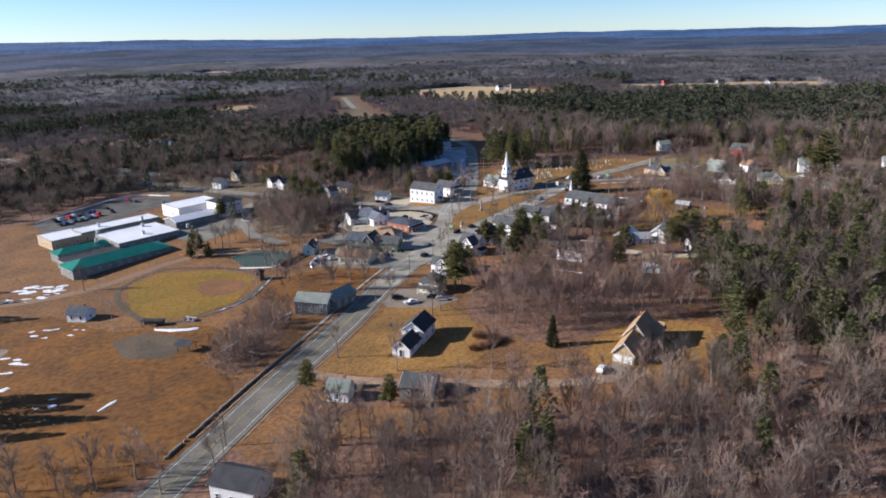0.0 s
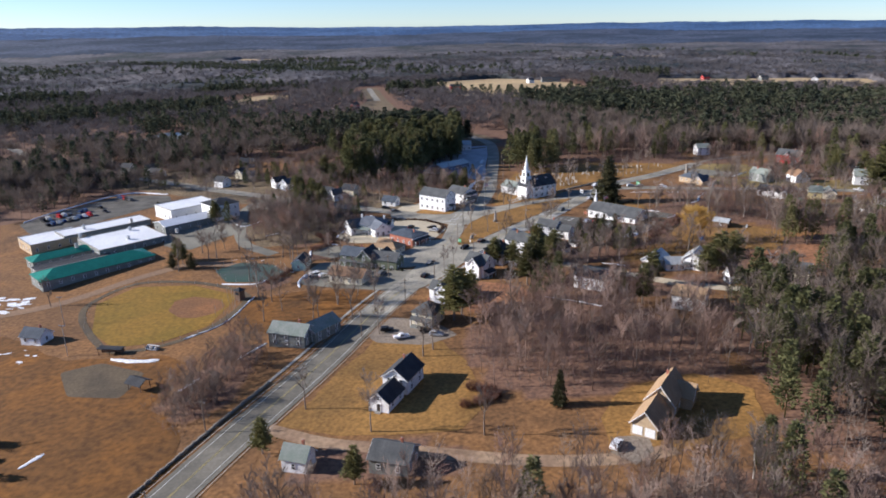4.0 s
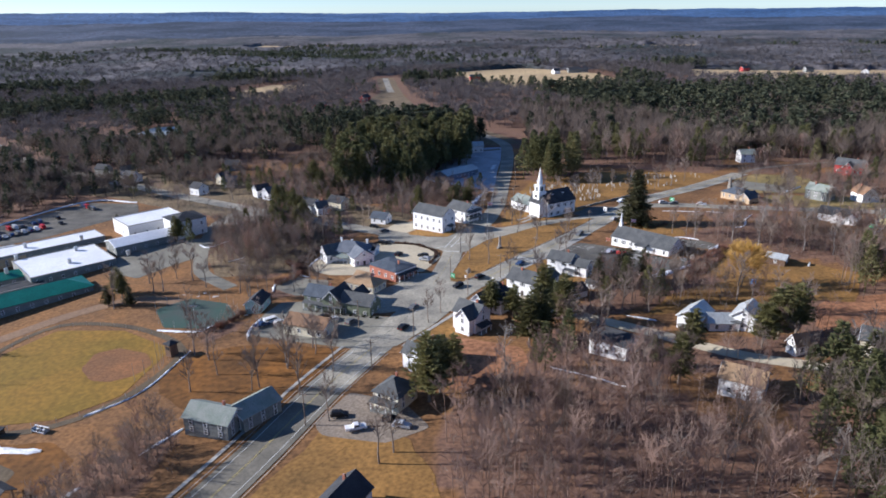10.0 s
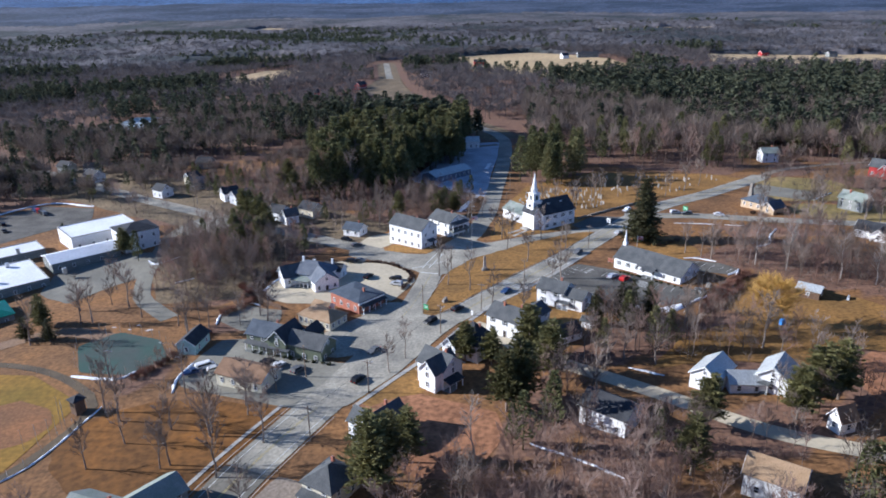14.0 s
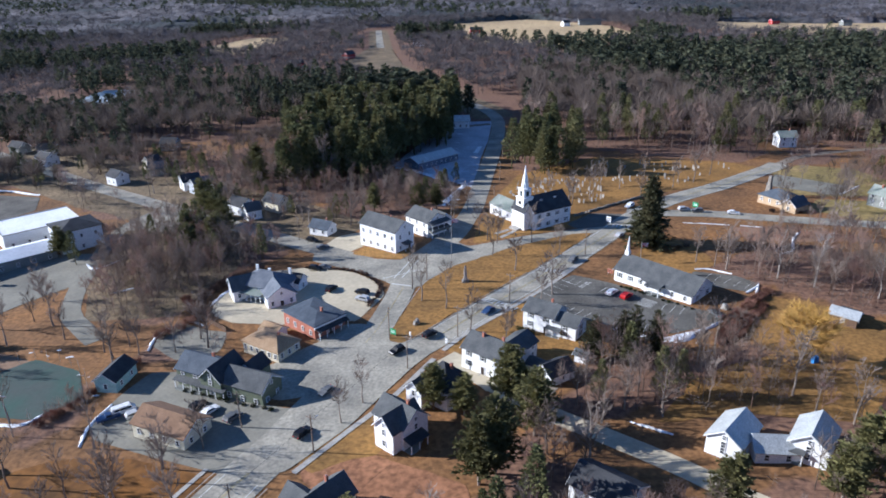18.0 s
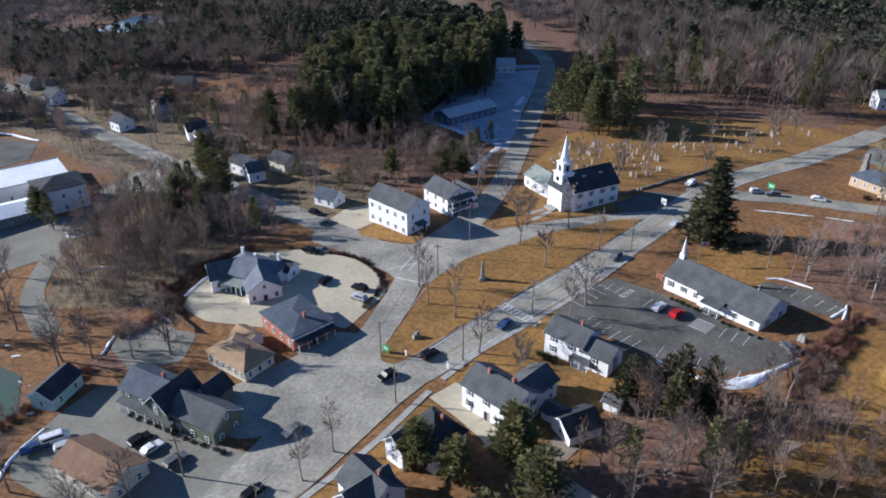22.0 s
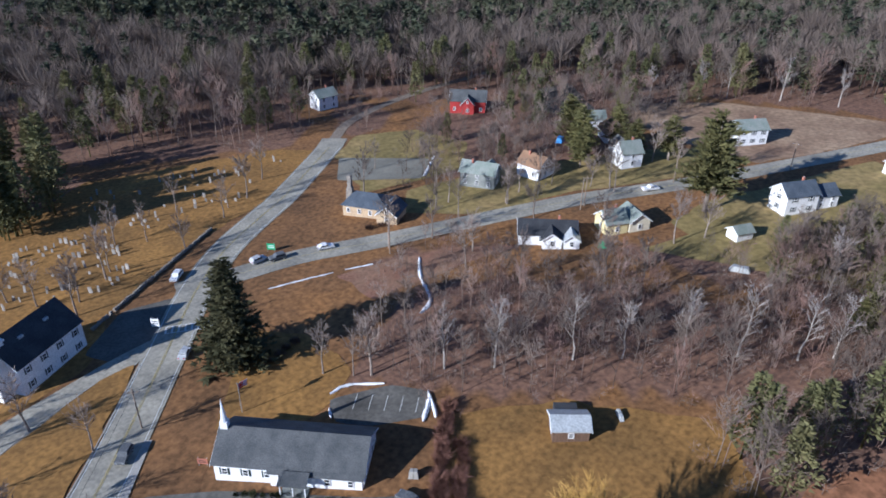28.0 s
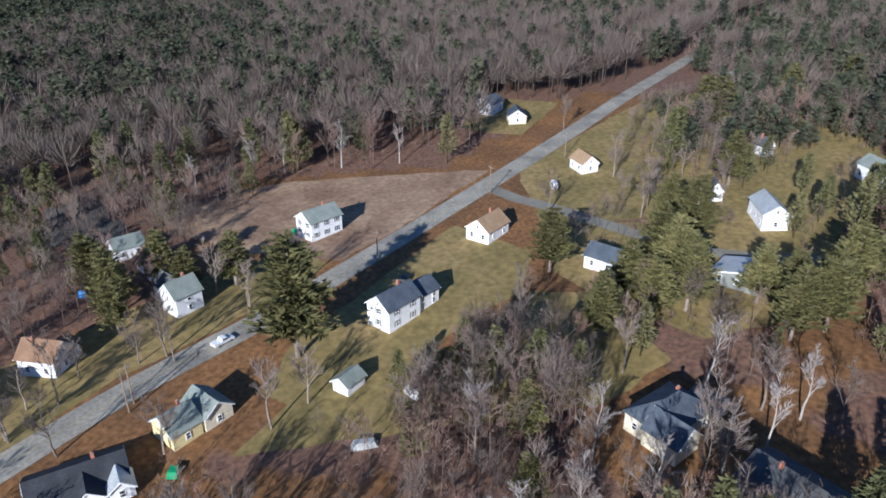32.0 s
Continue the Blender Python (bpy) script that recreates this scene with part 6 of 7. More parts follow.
for nm, mt in (("hedge_shrub", SHRUB), ("evergreen_shrub", YEW), ("brush_shrub", REDBRUSH)):
    for i in range(3):
        SHARED[nm, i] = shrub(rng, 1, 1, 420).mesh(nm, mt)
shrubs("hedge_shrub", "brown clipped hedge bush round the bank lot", [(-42, 384), (-50, 374), (-53, 360), (-46, 350)], 2.0, 2.0, 1.5, SHRUB, "bank hedge")
shrubs("hedge_shrub", "brown clipped hedge bush round the bank lot", [(-26, 385.5), (-11, 382.5), (-1, 374), (1.6, 366), (0, 357)], 1.1, 1.1, 1.3, SHRUB, "bank hedge")
shrubs("brush_shrub", "low red-brown leafless hedge bush beside the parish lot", [(93, 333), (98, 343), (107, 355), (114, 362)], 2.0, 2.0, 1.5, REDBRUSH, "parish hedge")
shrubs("brush_shrub", "low red-brown leafless hedge bush beside the parish lot", [(97, 335), (102, 343), (110, 353)], 1.8, 1.7, 1.8, REDBRUSH, "parish hedge")
shrubs("evergreen_shrub", "dark rounded shrub against a wall", [(74, 367.5), (82, 360.5)], 0.8, 1.0, 1.5, YEW)
shrubs("evergreen_shrub", "dark rounded shrub against a wall", [(84, 358), (91, 352.5)], 0.7, 0.9, 2.0, YEW)
shrubs("evergreen_shrub", "dark rounded shrub against a wall", [(43.5, 341.5), (46.5, 339)], 1.3, 1.6, 1.6, YEW)
shrubs("evergreen_shrub", "dark rounded shrub against a wall", [(-37, 313), (-13, 305)], 0.9, 1.1, 2.4, YEW)
shrubs("brush_shrub", "tangle of bare reddish brush", [(-66, 300), (-58, 318), (-56, 326)], 1.8, 2.2, 2.2, TWIG)
shrubs("brush_shrub", "tangle of bare reddish brush", [(-56, 340), (-50, 350), (-58, 362)], 2.0, 2.4, 2.4, TWIG)
shrubs("hedge_shrub", "low rounded brown leafless bush", [(139, 434), (149, 432)], 1.4, 1.4, 2.6, SHRUB)
shrubs("hedge_shrub", "low rounded brown leafless bush", [(91, 395), (100, 399)], 1.3, 1.2, 2.2, SHRUB)
shrubs("brush_shrub", "tangle of bare reddish brush", [(12, 196), (20, 200), (14, 205)], 2.4, 2.4, 2.6, TWIG)
shrubs("evergreen_shrub", "dark evergreen bush near an old house", [(14, 300.5), (15.5, 301.5)], 1.6, 3.0, 1.6, YEW)


# ---- woods ----
def template(pairs):
    """Vertex and triangle arrays of a tree, 1 high."""
    v, f, k = [], [], 0
    for g in pairs:
        v += [tuple(p) for p in g.v]
        for q in g.f:
            f += [(q[0] + k, q[i] + k, q[i + 1] + k) for i in range(1, len(q) - 1)]
        k += len(g.v)
    return np.array(v, np.float32), np.array(f, np.int32)


def thin_tree(rng):
    """A light leafless tree for the woods: a leaning stem, forking limbs and a rounded haze of twigs."""
    g = Geo()
    top = Vector((rng.uniform(-0.08, 0.08), rng.uniform(-0.08, 0.08), 0.86))
    g.rod((0, 0, -0.03), top * 0.5, 0.0095, 0.007, 3).rod(top * 0.5, top, 0.007, 0.002, 3)
    for i in range(11):
        s = rng.uniform(0.3, 0.95)
        az, p = i * 2.4 + rng.uniform(-0.5, 0.5), top * s
        d = Vector((math.cos(az), math.sin(az), rng.uniform(0.7, 1.9))).normalized()
        reach = 0.33 * (1.2 - 0.75 * s) * rng.uniform(0.75, 1.25)
        q = p + d * reach
        a = d.orthogonal().normalized() * 0.005
        g.add([p + a, p - a, q], [(0, 1, 2)])
        for _ in range(6):
            p2 = p.lerp(q, rng.uniform(0.3, 1))
            d2 = (d + Vector((rng.uniform(-1, 1), rng.uniform(-1, 1), rng.uniform(-0.4, 0.9))) * 0.95).normalized()
            q2 = p2 + d2 * reach * rng.uniform(0.35, 0.7)
            a = d2.orthogonal().normalized() * 0.003
            g.add([p2 + a, p2 - a, q2], [(0, 1, 2)])
            for _ in range(5):
                p3 = p2.lerp(q2, rng.uniform(0.3, 1))
                d3 = (d2 + Vector((rng.uniform(-1, 1), rng.uniform(-1, 1), rng.uniform(-0.5, 0.8)))).normalized()
                a = d3.orthogonal().normalized() * 0.0026
                g.add([p3 + a, p3 - a, p3 + d3 * reach * rng.uniform(0.22, 0.42)], [(0, 1, 2)])
    return template([g])


def small_pine(rng, n, narrow=0.22, size=1.0):
    """A pine of the woods: a ragged crown of many small sprays of needles round a stem."""
    g = Geo()
    g.rod((0, 0, -0.03), (0, 0, 0.9), 0.014, 0.003, 3)
    lobes = [(rng.uniform(0, 6.283), rng.uniform(0.3, 0.8)) for _ in range(4)]
    for i in range(n):
        s = 0.2 + 0.78 * (i + rng.random()) / n
        az = rng.uniform(0, 6.283)
        full = 1.12 * (1.03 - s) ** 0.82 * (1 if s > 0.38 else 0.55 + (s - 0.2) * 2.5)
        for la, ls in lobes:
            full *= 1 + 0.35 * math.cos(az - la) * math.exp(-((s - ls) / 0.14) ** 2)
        r = narrow * full * rng.uniform(0.55, 1.1) + 0.012
        d = Vector((math.cos(az), math.sin(az), 0))
        c = d * r + Vector((0, 0, s))
        o = (d + Vector((rng.uniform(-0.8, 0.8), rng.uniform(-0.8, 0.8), rng.uniform(-0.15, 0.75)))).normalized()
        q = o.orthogonal().normalized()
        t = rng.uniform(0, 3.14)
        q = (q * math.cos(t) + o.cross(q) * math.sin(t)) * rng.uniform(0.022, 0.036) * size
        w = rng.uniform(0.06, 0.095) * size
        g.add([c - o * w * 0.35 + q, c - o * w * 0.35 - q, c + o * w], [(0, 1, 2)])
    return template([g])


def fuzzy(rng, n=100, thick=0.6):
    """A far leafless crown: slivers that fan out from the stem to a rounded, uneven outline."""
    g = Geo()
    for i in range(n):
        az, lift = rng.uniform(0, 6.283), rng.uniform(-0.35, 1.0)
        d = Vector((math.cos(az) * math.cos(lift), math.sin(az) * math.cos(lift), math.sin(lift) * 1.15))
        c = Vector((0, 0, 0.62))
        q = c + d * 0.36 * rng.uniform(0.7, 1.1)
        p = c + (q - c) * rng.uniform(0.15, 0.6) + Vector((0, 0, -0.12))
        q += Vector((rng.uniform(-0.07, 0.07), rng.uniform(-0.07, 0.07), rng.uniform(-0.03, 0.06)))
        t = rng.uniform(0, 3.14)
        a = (q - p).orthogonal().normalized()
        a = (a * math.cos(t) + (q - p).normalized().cross(a) * math.sin(t)) * rng.uniform(0.008, 0.016) * thick
        g.add([p + a, p - a, q], [(0, 1, 2)])
    g.rod((0, 0, -0.03), (0, 0, 0.62), 0.012, 0.006, 3)
    return template([g])


def forest(name, label, templates, xs, ys, hs, material, shade, wide=1.0, soft=False):
    """Joins many trees into one mesh."""
    vs, fs, ss, k = [], [], [], 0
    r = np.random.RandomState(len(xs))
    zs = height(xs, ys)
    which, turn = r.randint(len(templates), size=len(xs)), r.uniform(0, 6.283, len(xs))
    for i in range(len(xs)):
        v, f = templates[which[i]]
        c, s, h = math.cos(turn[i]), math.sin(turn[i]), hs[i]
        w = h * wide
        p = np.empty_like(v)
        p[:, 0], p[:, 1], p[:, 2] = (v[:, 0] * c - v[:, 1] * s) * w + xs[i], (v[:, 0] * s + v[:, 1] * c) * w + ys[i], v[:, 2] * h + zs[i]
        vs.append(p), fs.append(f + k), ss.append(np.full(len(v), shade[i], np.float32))
        k += len(v)
    v, f = np.concatenate(vs), np.concatenate(fs)
    me = bpy.data.meshes.new(name)
    me.vertices.add(len(v)), me.loops.add(len(f) * 3), me.polygons.add(len(f))
    me.vertices.foreach_set("co", v.ravel())
    me.loops.foreach_set("vertex_index", f.ravel())
    me.polygons.foreach_set("loop_start", np.arange(0, len(f) * 3, 3, dtype=np.int32))
    me.attributes.new("shade", "FLOAT", "POINT").data.foreach_set("value", np.concatenate(ss))
    if soft:
        me.polygons.foreach_set("use_smooth", np.ones(len(f), bool))
    me.update(calc_edges=True)
    me.materials.append(material)
    tagged(new(name, me), label, "trees", "", "stuff")


def far_from_lines(x, y, gap_scale=1.0):
    """Which points keep clear of roads, houses and open ground."""
    ok = np.ones(x.shape, bool)
    for pts, gap in ((MAIN, 9), (ROAD_A, 7.5), (ROAD_B, 8), (WEST, 8), (NE, 7.5), (SIDE, 5), (SOUTHX, 5), (LANE, 5), (DRIVE, 5)):
        for p in soft_line(pts, 5):
            g2 = (20 if p.y > 660 else 9) if pts is ROAD_A and p.y > 605 else 4 if pts is ROAD_B and p.y > 505 else gap
            ok &= (x - p.x) ** 2 + (y - p.y) ** 2 > g2 * g2
    for cx, cy, r in CLEAR:
        ok &= (x - cx) ** 2 + (y - cy) ** 2 > r * r
    return ok


nr = np.random.RandomState(3)
PINE_BANDS = [[(105, 800), (207, 870), (321, 886), (520, 885), (520, 740), (325, 714), (205, 679), (127, 707)], [(-120, 690), (-90, 735), (-40, 745), (0, 640), (-72, 581), (-120, 600)]]
pts = []
for idx, (outline, dens, share, lo, hi) in enumerate(WOODS):
    ox, oy = np.array(outline).T
    area = (ox.max() - ox.min()) * (oy.max() - oy.min())
    n = int(area * dens * (1.0 if share > 0.41 else 1.3))
    x, y = nr.uniform(ox.min(), ox.max(), n), nr.uniform(oy.min(), oy.max(), n)
    keep = inside(outline, x, y)
    x, y = x[keep], y[keep]
    red = 0.75 if idx == 1 else 0.0
    dim = 0.4 if idx == 3 else 1.0
    pts.append(np.stack([x, y, nr.uniform(lo, hi, len(x)), nr.uniform(0, 1, len(x)) < share, np.where(nr.uniform(0, 1, len(x)) < red, 0.75 + nr.uniform(-0.05, 0.05, len(x)), nr.uniform(0, dim, len(x)))], 1))
pts = np.concatenate(pts)
pts = pts[far_from_lines(pts[:, 0], pts[:, 1])]
for outline in OPEN_FAR + CLEARINGS + [[(366, 370), (412, 364), (416, 390), (392, 402), (370, 392)], [(335, 285), (378, 264), (360, 244), (328, 262)]]:
    pts = pts[~inside(outline, pts[:, 0], pts[:, 1])]
con, dec = pts[pts[:, 3] > 0.5], pts[pts[:, 3] < 0.5]
near = np.hypot(dec[:, 0] - 60, dec[:, 1] - 250) < 330
thin = [thin_tree(rng) for _ in range(8)]
fuz = [fuzzy(rng) for _ in range(8)]
forest("bare_woods", "leafless grey-brown woods", thin, dec[near, 0], dec[near, 1], dec[near, 2], BARE_WOODS, dec[near, 4] * 0.85, 0.78)
forest("bare_woods_beyond", "leafless brown woods beyond the village", fuz, dec[~near, 0], dec[~near, 1], dec[~near, 2], BARE_WOODS, dec[~near, 4] * 0.3)
closer = np.hypot(con[:, 0] - 60, con[:, 1] - 330) < 290
forest("pine_woods", "dense green pine woods", [small_pine(rng, 640, 0.2, 0.55) for _ in range(6)], con[closer, 0], con[closer, 1], con[closer, 2], PINE_WOODS, con[closer, 4], 1.05)
forest("pine_woods_beyond", "green pine woods beyond the village", [small_pine(rng, 130, 0.2, 1.15) for _ in range(6)], con[~closer, 0], con[~closer, 1], con[~closer, 2], MID_PINE, con[~closer, 4], 1.05)

# brush under the trees near the village
ux = np.concatenate([dec[near, 0] + nr.normal(0, 3.2, near.sum()) for _ in range(3)])
uy = np.concatenate([dec[near, 1] + nr.normal(0, 3.2, near.sum()) for _ in range(3)])
clear = far_from_lines(ux, uy)
ux, uy = ux[clear], uy[clear]
forest("underbrush", "low tangle of bare brush under the trees", [fuzzy(rng, 18, 1.0) for _ in range(6)], ux, uy, nr.uniform(1.2, 3.6, len(ux)), BARE_WOODS, nr.uniform(0, 0.75, len(ux)), 1.7)

# the land beyond: separate crowns in the middle distance, then an unbroken canopy
def canopy(name, label, r0, r1, material, kind, uneven):
    """The roof of the far woods: an uneven sheet over the rolling land, open over the fields."""
    ang = np.linspace(radians(-62), radians(66), 520)
    rad = [r0]
    while rad[-1] < r1:
        rad.append(rad[-1] * 1.0095)
    A, R = np.meshgrid(ang, np.array(rad))
    x, y = 45 + np.sin(A) * R, 130 + np.cos(A) * R
    h = 9 + nr.uniform(-uneven, uneven, x.shape) + 1.6 * lattice(x, y, 45, 5) + 2.2 * lattice(x, y, 170, 6)
    h = h * smooth(r0, r0 + 60, R) - 1.5
    for outline in OPEN_FAR:
        h[inside(outline, x, y)] = -4
    na, nrad = len(ang), len(rad)
    z = height(x, y) + h
    me = bpy.data.meshes.new(name)
    me.from_pydata(np.stack([x.ravel(), y.ravel(), z.ravel()], 1).tolist(), [], [(j * na + i, (j + 1) * na + i, (j + 1) * na + i + 1, j * na + i + 1) for j in range(nrad - 1) for i in range(na - 1)])
    me.polygons.foreach_set("use_smooth", np.ones(len(me.polygons), bool))
    me.materials.append(material)
    me.flip_normals()
    tagged(new(name, me), label, "trees" if kind == "stuff" else "backdrop", "", kind)


canopy("far_canopy", "unbroken haze-greyed brown and dark green woods beyond the village", 1120, 2700, CANOPY, "stuff", 1.6)
canopy("backdrop_woodland", "wooded plain far beyond the village, tinted blue-grey by painted haze", 2640, 3900, HAZE_WOODLAND, "structure", 1.2)
canopy("backdrop_hills", "low wooded hills along the horizon, painted haze-blue", 3840, 4840, HAZE_HILLS, "structure", 0.8)
coarse = [fuzzy(rng, 46, 1.0) for _ in range(6)]
spray = [fuzzy(rng, 24, 1.2) for _ in range(6)]
for lo, hi, n, tall, name in ((560, 1200, 15500, (10, 16), "middle"), (1120, 2100, 14000, (11, 17), "distant")):
    ang = nr.uniform(radians(-58), radians(62), n)
    r = np.sqrt(nr.uniform(lo ** 2, hi ** 2, n))
    x, y = 45 + np.sin(ang) * r, 130 + np.cos(ang) * r
    keep = (y > 600) | (x < -330) | (x > 430)
    for outline, *_ in WOODS:
        keep &= ~inside(outline, x, y)
    for outline in OPEN_FAR:
        keep &= ~inside(outline, x, y)
    keep &= far_from_lines(x, y)
    x, y = x[keep], y[keep]
    pw = lattice(x, y, 190, 7) + 0.7 * lattice(x, y, 70, 8) + nr.normal(0, 0.22, len(x)) > 0.5
    for outline in PINE_BANDS:
        pw |= inside(outline, x, y) & (nr.uniform(0, 1, len(x)) < 0.85)
    hs, sh = nr.uniform(*tall, len(x)), nr.uniform(0, 1, len(x))
    if name == "middle":
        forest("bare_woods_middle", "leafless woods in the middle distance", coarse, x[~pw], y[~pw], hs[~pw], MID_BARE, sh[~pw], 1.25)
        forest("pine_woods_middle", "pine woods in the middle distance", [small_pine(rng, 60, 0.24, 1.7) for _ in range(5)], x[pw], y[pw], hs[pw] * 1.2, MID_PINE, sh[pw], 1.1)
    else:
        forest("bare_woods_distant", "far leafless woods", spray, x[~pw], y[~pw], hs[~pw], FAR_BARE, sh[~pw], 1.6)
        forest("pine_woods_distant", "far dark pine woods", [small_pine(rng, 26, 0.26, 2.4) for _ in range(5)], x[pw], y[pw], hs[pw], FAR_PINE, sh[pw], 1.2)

# ---- vehicles ----
def car_parts(kind):
    """Meshes of a car 4.5 long standing on z = 0, nose towards +x."""
    if kind == "suv":
        side = [(-2.2, 0.45), (-2.25, 1.0), (-2.05, 1.15), (-1.8, 1.68), (0.3, 1.7), (0.95, 1.12), (2.05, 0.98), (2.25, 0.75), (2.2, 0.4)]
        cab = [(-1.78, 1.18), (-1.62, 1.6), (0.2, 1.62), (0.78, 1.14)]
    elif kind == "pickup":
        side = [(-2.6, 0.5), (-2.6, 1.1), (-0.7, 1.1), (-0.55, 1.72), (0.6, 1.72), (1.15, 1.15), (2.4, 1.05), (2.6, 0.8), (2.55, 0.45)]
        cab = [(-0.5, 1.18), (-0.42, 1.62), (0.5, 1.64), (1.0, 1.17)]
    elif kind == "van":
        side = [(-2.6, 0.4), (-2.65, 1.0), (-2.55, 2.05), (1.4, 2.1), (2.1, 1.25), (2.6, 1.0), (2.6, 0.4)]
        cab = [(-2.3, 1.3), (-2.2, 1.85), (1.2, 1.88), (1.75, 1.28)]
    else:
        side = [(-2.2, 0.4), (-2.25, 0.85), (-1.7, 0.98), (-1.1, 1.42), (0.15, 1.44), (0.95, 0.98), (2.05, 0.85), (2.25, 0.65), (2.2, 0.35)]
        cab = [(-1.55, 0.98), (-1.05, 1.36), (0.1, 1.38), (0.8, 0.98)]

    def extrude(profile, w, top):
        n, g = len(profile), Geo()
        zmax = max(z for _, z in profile)
        pts = []
        for s in (-1, 1):
            for x, z in profile:
                inset = 0.86 if top and z > 1.2 * 0.9 and z > zmax * 0.8 else 1.0
                pts.append((x, s * w / 2 * inset, z))
        return g.add(pts, [tuple(range(n)), tuple(range(2 * n - 1, n - 1, -1))] + [((i + 1) % n, i, n + i, n + (i + 1) % n) for i in range(n)])

    return extrude(side, 1.8, True), extrude(cab, 1.72, True), extrude([(x * 0.99 + 0.03, z) for x, z in cab[:1] + cab[-1:]] + [(cab[-1][0] - 0.35, cab[2][1] - 0.1), (cab[0][0] + 0.2, cab[1][1] - 0.1)], 1.83, False)


CARS = {k: car_parts(k) for k in ("suv", "pickup", "van", "sedan")}
TYRE = Geo().rod((0, -0.11, 0), (0, 0.11, 0), 0.33, 0.33, 12).mesh("tyre", RUBBER)
RIM = Geo().rod((0, -0.12, 0), (0, 0.12, 0), 0.2, 0.2, 10).mesh("rim", STEEL)
LAMP = Geo().box(0, 0, 0, 0.12, 0.36, 0.16).mesh("headlight", STEEL)
TAIL = Geo().box(0, 0, 0, 0.1, 0.3, 0.18).mesh("tail_light", CAR_PAINT["red"])
CAR_MESH = {}


def car(x, y, turn, kind="suv", colour="black", where="on the grey road"):
    if (kind, colour) not in CAR_MESH:
        b, g, s = CARS[kind]
        CAR_MESH[kind, colour] = (b.mesh("body", CAR_PAINT[colour]), s.mesh("glazing", GLASS))
    body, glass = CAR_MESH[kind, colour]
    t = thing({"suv": "car", "sedan": "car", "van": "van", "pickup": "pickup_truck"}[kind], x, y, turn, f"{colour} {'car' if kind in ('suv', 'sedan') else kind} standing {where}", "car")
    t.location.z += 0.12
    part("body", body, None, t), part("glazing", glass, None, t)
    for px in (-1.4, 1.4):
        for py in (-0.82, 0.82):
            part("rim", RIM, None, part("tyre", TYRE, None, t, m=pose(px, py, 0.33)))
    for py in (-0.6, 0.6):
        part("headlight", LAMP, None, t, m=pose(2.2 if kind in ("suv", "sedan") else 2.55, py, 0.62))
        part("tail_light", TAIL, None, t, m=pose(-2.22 if kind in ("suv", "sedan") else -2.6, py, 0.75))


for q in ((19.8, 338.6, 52, "suv", "black"), (12.2, 330.2, 230, "suv", "black"), (79.5, 409.5, 55, "sedan", "silver"), (61.5, 387.4, 235, "suv", "grey"), (111.9, 434.3, 175, "suv", "grey"), (107.5, 436.2, 10, "suv", "silver"), (88, 441.5, 230, "suv", "white"), (-3.3, 296.2, 62, "suv", "black"), (216.8, 400.8, -20, "pickup", "white"), (124.4, 431.5, -15, "sedan", "white"), (-2, 312, 240, "sedan", "grey"), (35, 352, 235, "sedan", "blue")):
    car(*q)
for q in ((70.6, 362.8, 50, "sedan", "white"), (74.3, 360, 50, "suv", "red"), (96, 348.6, 110, "sedan", "grey"), (-3.6, 365.2, 160, "suv", "black"), (-2.6, 360.6, 160, "suv", "silver"), (-22.9, 383.7, -10, "suv", "black"), (-13.8, 368, 70, "suv", "black"), (-20, 384.5, -10, "sedan", "grey"), (-48.2, 304.8, 40, "van", "white"), (-44.6, 303.2, 40, "suv", "silver"), (-50.5, 302, 40, "pickup", "blue"), (-31, 306.4, 60, "suv", "black"), (-27.4, 304.6, 60, "sedan", "white"), (-21, 302, 60, "suv", "grey"), (-13.2, 246.1, 10, "suv", "black"), (3, 240.4, -10, "suv", "silver"), (0, 243.5, -10, "sedan", "black"), (-8, 240, 20, "pickup", "white"), (-30.5, 409, -20, "suv", "black"), (-25, 402.5, 30, "sedan", "grey"), (318.5, 347.5, 20, "van", "white"), (45.5, 174, 60, "suv", "white"), (252, 371.5, 0, "suv", "black")):
    car(*q, "in a parking lot")
for i in range(13):
    for j, (ox, oy) in enumerate(((-222, 408), (-228, 420), (-205, 466))):
        if rng.random() < 0.72 and i < (13 if j < 2 else 6):
            car(ox + i * 2.9 * 0.66, oy + i * 2.9 * 0.75 if j < 2 else oy - i * 1.4, 140 + rng.choice((0, 180)), rng.choice(("suv", "sedan", "suv", "van")), rng.choice(("black", "white", "silver", "red", "blue", "grey")), "in the school lot")


# ---- poles, signs, monument ----
def utility_pole(x, y, turn, h=9.5, lamp=False):
    t = thing("utility_pole", x, y, turn, "weathered wooden utility pole with crossarm", "utility pole", "roadside utility poles")
    part("pole", Geo().rod((0, 0, -0.5), (0, 0, h), 0.17, 0.12, 8), WOODP, t)
    arm = part("crossarm", Geo().box(0, 0, h - 0.9, 0.12, 2.4, 0.14), WOODP, t)
    for s in (-1.05, -0.4, 0.4, 1.05):
        part("insulator", Geo().rod((0, s, h - 0.76), (0, s, h - 0.56), 0.06, 0.05, 6), STEEL, arm)
    if lamp:
        part("lamp_arm", Geo().rod((0, 0, h - 2), (1.6, 0, h - 1.6), 0.05, 0.04, 6), STEEL, t)
        part("lamp_head", Geo().box(1.9, 0, h - 1.72, 0.7, 0.25, 0.14), STEEL, t)


